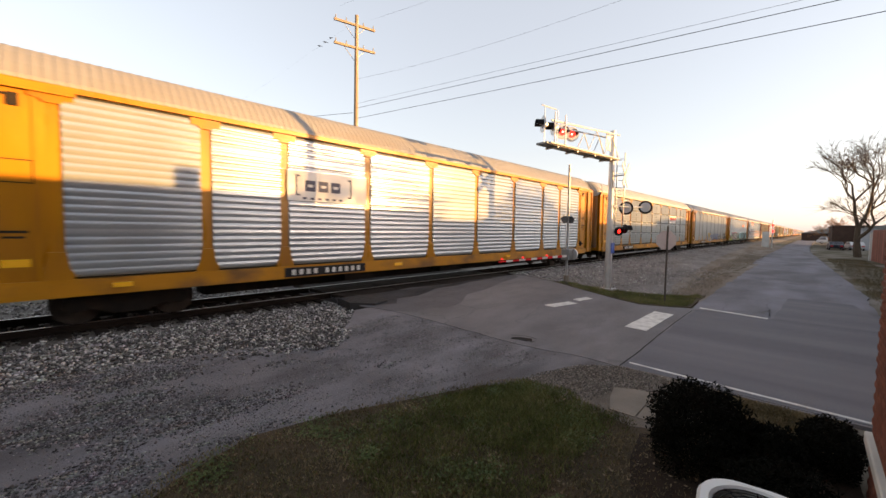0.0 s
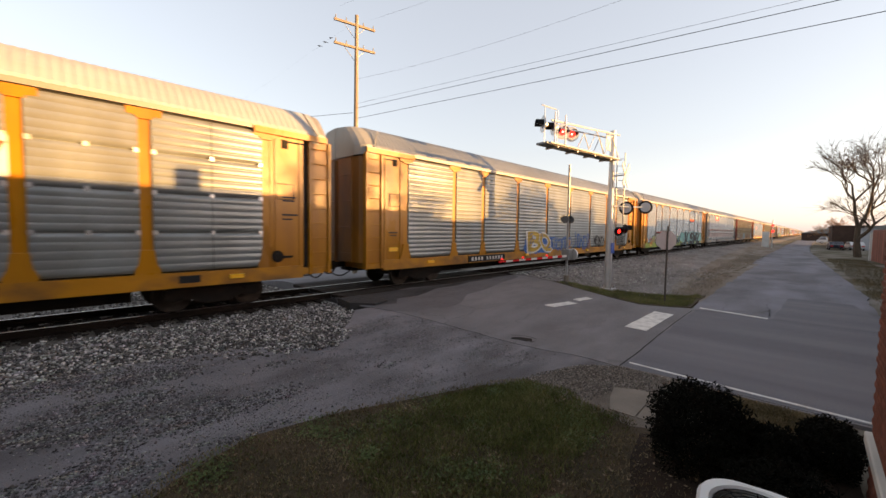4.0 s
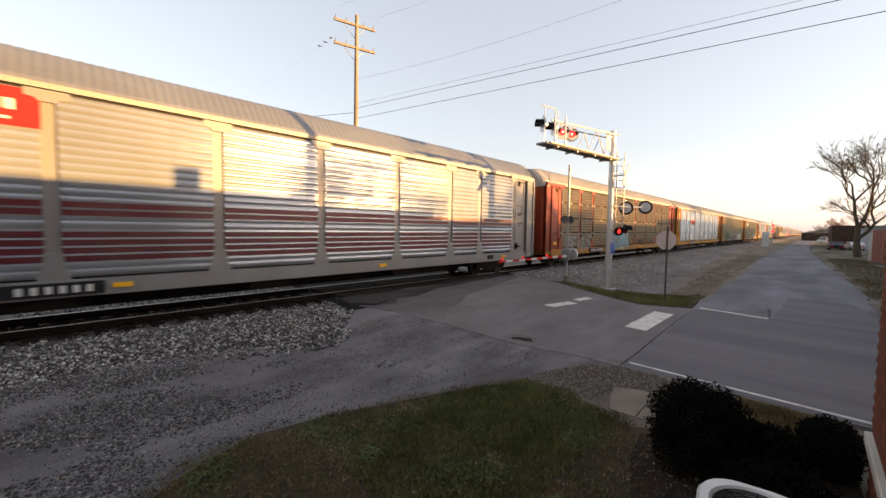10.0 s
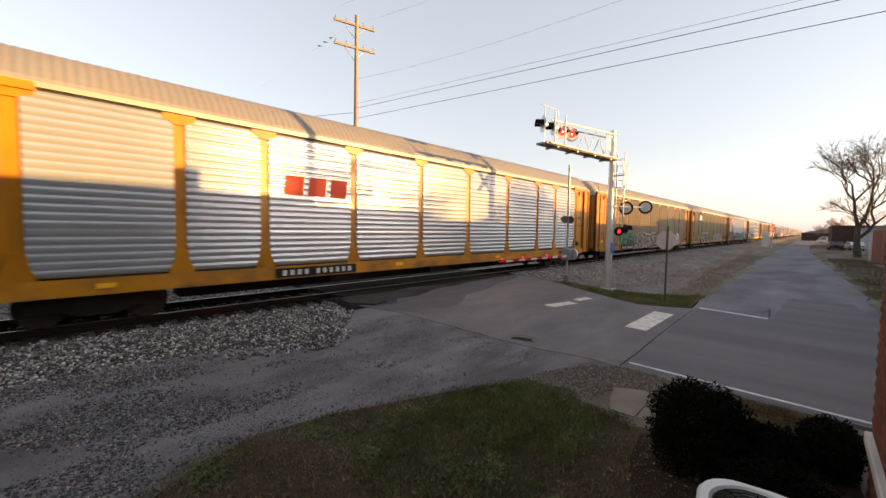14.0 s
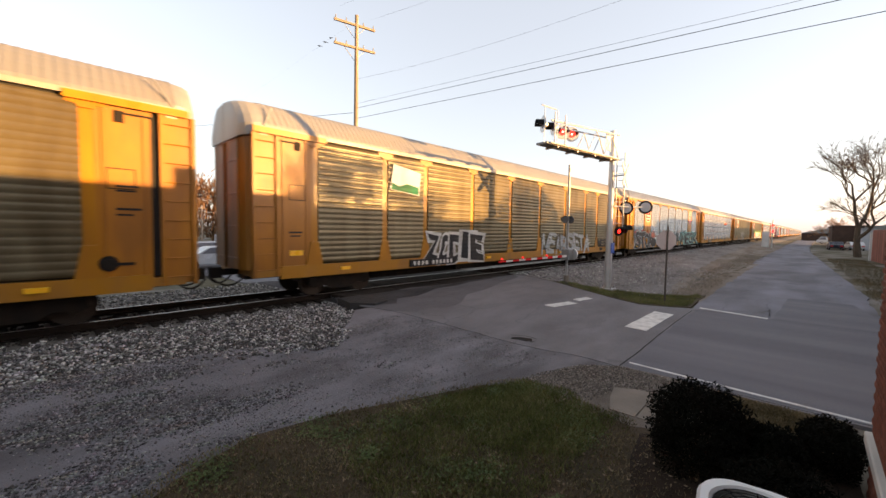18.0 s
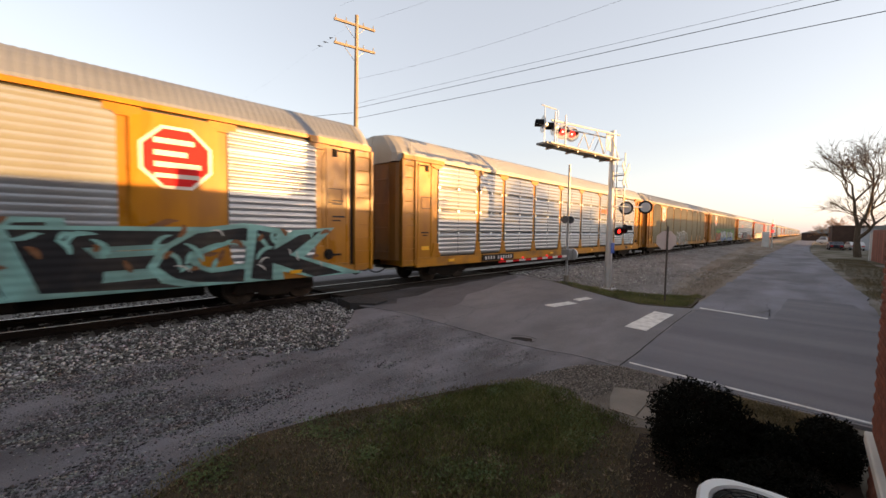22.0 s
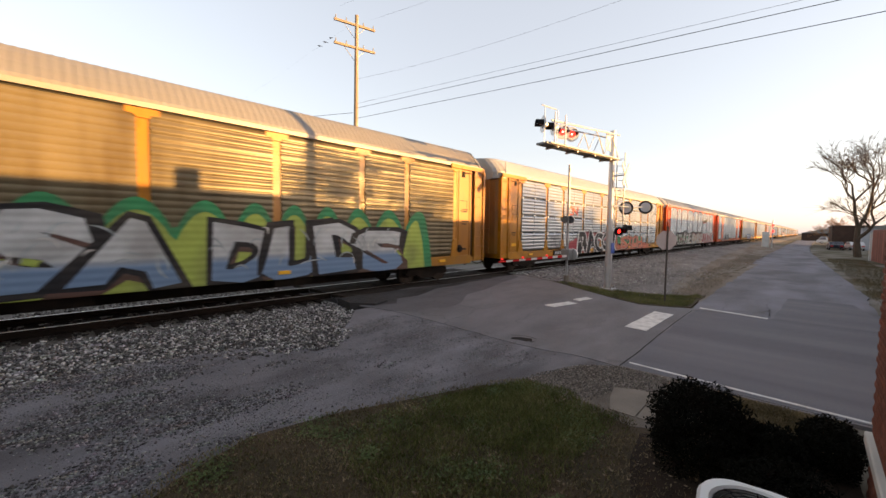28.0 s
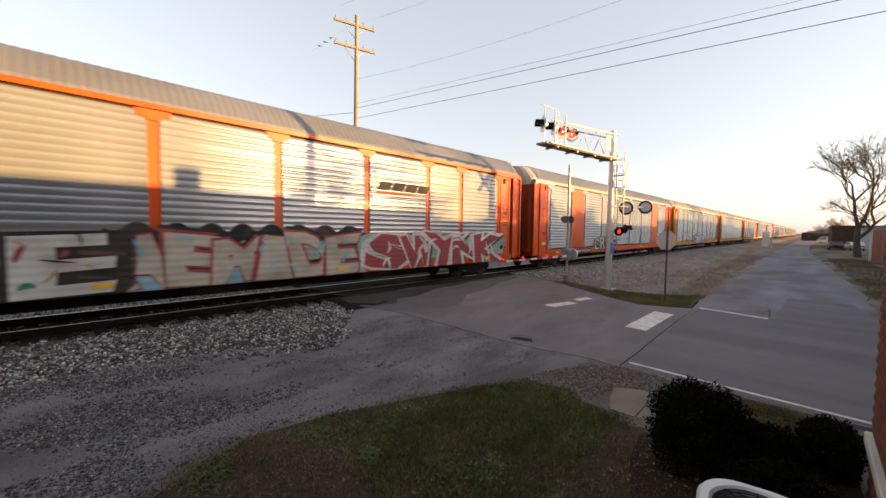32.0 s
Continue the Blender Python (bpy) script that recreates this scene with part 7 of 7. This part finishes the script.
# silver-blue block letters before lime flames with green tips
wave_band(12, 5.6, 24.0, 0.70, 2.38, 0.85, 1.22, GREEN, -1.5265, 8)
wave_band(12, 5.7, 23.6, 0.70, 2.12, 0.80, 1.22, LIME, -1.5280, 8)
graffiti(12, "ICHT", (5.9, 9.7, 0.85, 2.0), SALMON, BLACK, 0.16, None, 23, BROWN, rim=0.06, squeeze=1.04, shine=PALE, ink=BLACK)
graffiti(12, "RSSA", (9.9, 15.4, 0.84, 2.22), ICE, BLACK, 0.22, None, 24, BROWN, rim=0.07, squeeze=1.0, drop=(0.05, -0.16), shine=WHITE, ink=PALE)
graffiti(12, "DUDS", (16.3, 22.3, 0.82, 2.16), ICE, BLACK, 0.20, None, 54, BROWN, rim=0.07, squeeze=1.0, drop=(0.05, -0.16), shine=WHITE, ink=PALE)

bm = bmesh.new()
path = [(7.62, 3.62), (6.92, 3.58), (6.90, 3.14), (7.66, 3.16), (7.70, 3.60), (8.30, 3.16), (8.34, 3.66)]
for (a, b), (c, d) in zip(path, path[1:]):
    tube(bm, (a, -1.519, b), (c, -1.519, d), 0.055, None, 6)
for v in bm.verts:
    v.co.y = -1.519 + (v.co.y + 1.519) * 0.06
part("logo_line", bm, logo_red, TRAIN[13], "red winding logo line")
tag(13, "PKL", (4.9, 6.4, 0.95, 1.85), BLACK, 0.014, 25)
cloud(TRAIN[13], "graffiti_background", (7.6, 9.4, 0.75, 1.75), DULL_RED, -1.528, 55, 0.35)
cloud(TRAIN[13], "graffiti_background", (9.0, 15.0, 1.5, 2.1), DULL_RED, -1.5275, 56, 0.3)
graffiti(13, "RACOR", (8.7, 14.9, 0.76, 2.04), BLACK, WHITE, 0.13, None, 26, rim=0.06, squeeze=1.12)
strokes(13, (8.6, 14.9, 0.8, 1.8), 15, WHITE, -1.5625, 57, 0.6, 0.03, 1.4)
wave_band(13, 14.9, 23.2, 0.70, 1.12, 0.2, 2.0, SALMON, -1.5280, 9)
cloud(TRAIN[13], "graffiti_background", (15.0, 21.0, 1.2, 1.8), GREEN, -1.5285, 64, 0.3)
graffiti(13, "USTCH", (15.1, 21.1, 0.82, 1.75), SALMON, CREAM, 0.09, None, 27, BROWN, rim=0.02, squeeze=1.15, ink=BROWN)
tag(13, "OX", (21.5, 23.0, 1.0, 1.6), BLACK, 0.02, 28)

# chalky white letters, blue-footed bubbles, then pink and white blocks
cloud(TRAIN[14], "graffiti_background", (2.8, 4.1, 0.7, 1.55), BLACK, -1.529, 41, 0.2)
wave_band(14, 4.0, 11.2, 0.70, 1.45, 0.5, 1.6, CREAM, -1.5280, 10)
graffiti(14, "ATHKRE", (4.1, 11.3, 0.75, 1.98), WHITE, BLACK, 0.10, None, 29, BROWN, rim=0.10, squeeze=1.15, ink=BLACK, shine=GOLD)
strokes(14, (4.2, 10.8, 0.8, 1.7), 30, GREEN, -1.5655, 58, 0.4, 0.06, 1.2)
strokes(14, (4.2, 10.8, 0.8, 1.7), 22, DULL_RED, -1.5665, 63, 0.35, 0.05, 1.2)
wave_band(14, 10.9, 18.2, 0.9, 2.10, 0.3, 0.8, BLACK, -1.5265, 11)
wave_band(14, 11.2, 17.9, 0.70, 1.72, 0.25, 0.9, CREAM, -1.5275, 13)
wave_band(14, 11.3, 17.8, 0.70, 1.08, 0.1, 1.2, SKYBLUE, -1.5285, 12)
graffiti(14, "AEMIDE", (11.4, 17.5, 0.80, 1.90), CREAM, DULL_RED, 0.18, None, 30, BLACK, drop=(0.0, 0.10), rim=0.035, squeeze=1.06)
strokes(14, (11.6, 17.2, 0.8, 1.8), 12, SKYBLUE, -1.5625, 59, 0.45, 0.05, 1.4)
cloud(TRAIN[14], "graffiti_background", (17.9, 25.6, 1.0, 2.0), SEAFOAM, -1.5280, 61, 0.4)
graffiti(14, "SWYNK", (18.2, 25.2, 0.75, 1.92), DULL_RED, WHITE, 0.18, None, 31, BROWN, rim=0.06, squeeze=1.2)
strokes(14, (18.2, 25.2, 0.75, 1.8), 12, WHITE, -1.5625, 62, 0.6, 0.05, 1.5)
for k in (15, 18):
    for a, b in ((4.54, 6.27), (20.88, 22.61)):
        plate(k, "painted_panel", (a, b, 1.12, 4.72), orange, "plain orange panel", -1.502, 0.012)
graffiti(15, "ORSE", (8.0, 12.0, 0.85, 1.7), SILVER, BLACK, 0.06, None, 33)
graffiti(16, "TIMES", (10.0, 16.0, 0.85, 1.7), WHITE, BLUE, 0.06, None, 34)
for k in TRAIN:
    del TRAIN[k]["order"]


# ---- what moves ----
def front(k, t):
    """Where the front of wagon k stands at t seconds."""
    u = t - 16.0
    return MIDDLE - SPEED * u - SLOW * u * u / 2 + PITCH * k


def motions():
    for k, ob in TRAIN.items():
        walk(ob, [(t, pose(front(k, t), 0, 0)) for t in range(0, 33)])
    for wheel, k, dx in WHEELS:
        if k > 16:
            continue
        stops = [i for i in range(0, 961) if -34 < front(k, i / FPS) < 32]
        rows = []
        if not stops:
            continue
        turn = lambda i: math.degrees((front(k, i / FPS) - front(k, stops[0] / FPS)) / 0.42)
        if stops[0] > 0:
            rows.append((0, pose(dx, 0, 0.42)))
        rows += [(i / FPS, pose(dx, 0, 0.42, 0, turn(i), 0)) for i in stops]
        if stops[-1] < 960:
            rows.append((32, pose(dx, 0, 0.42, 0, turn(stops[-1]), 0)))
        walk(wheel, rows)


motions()
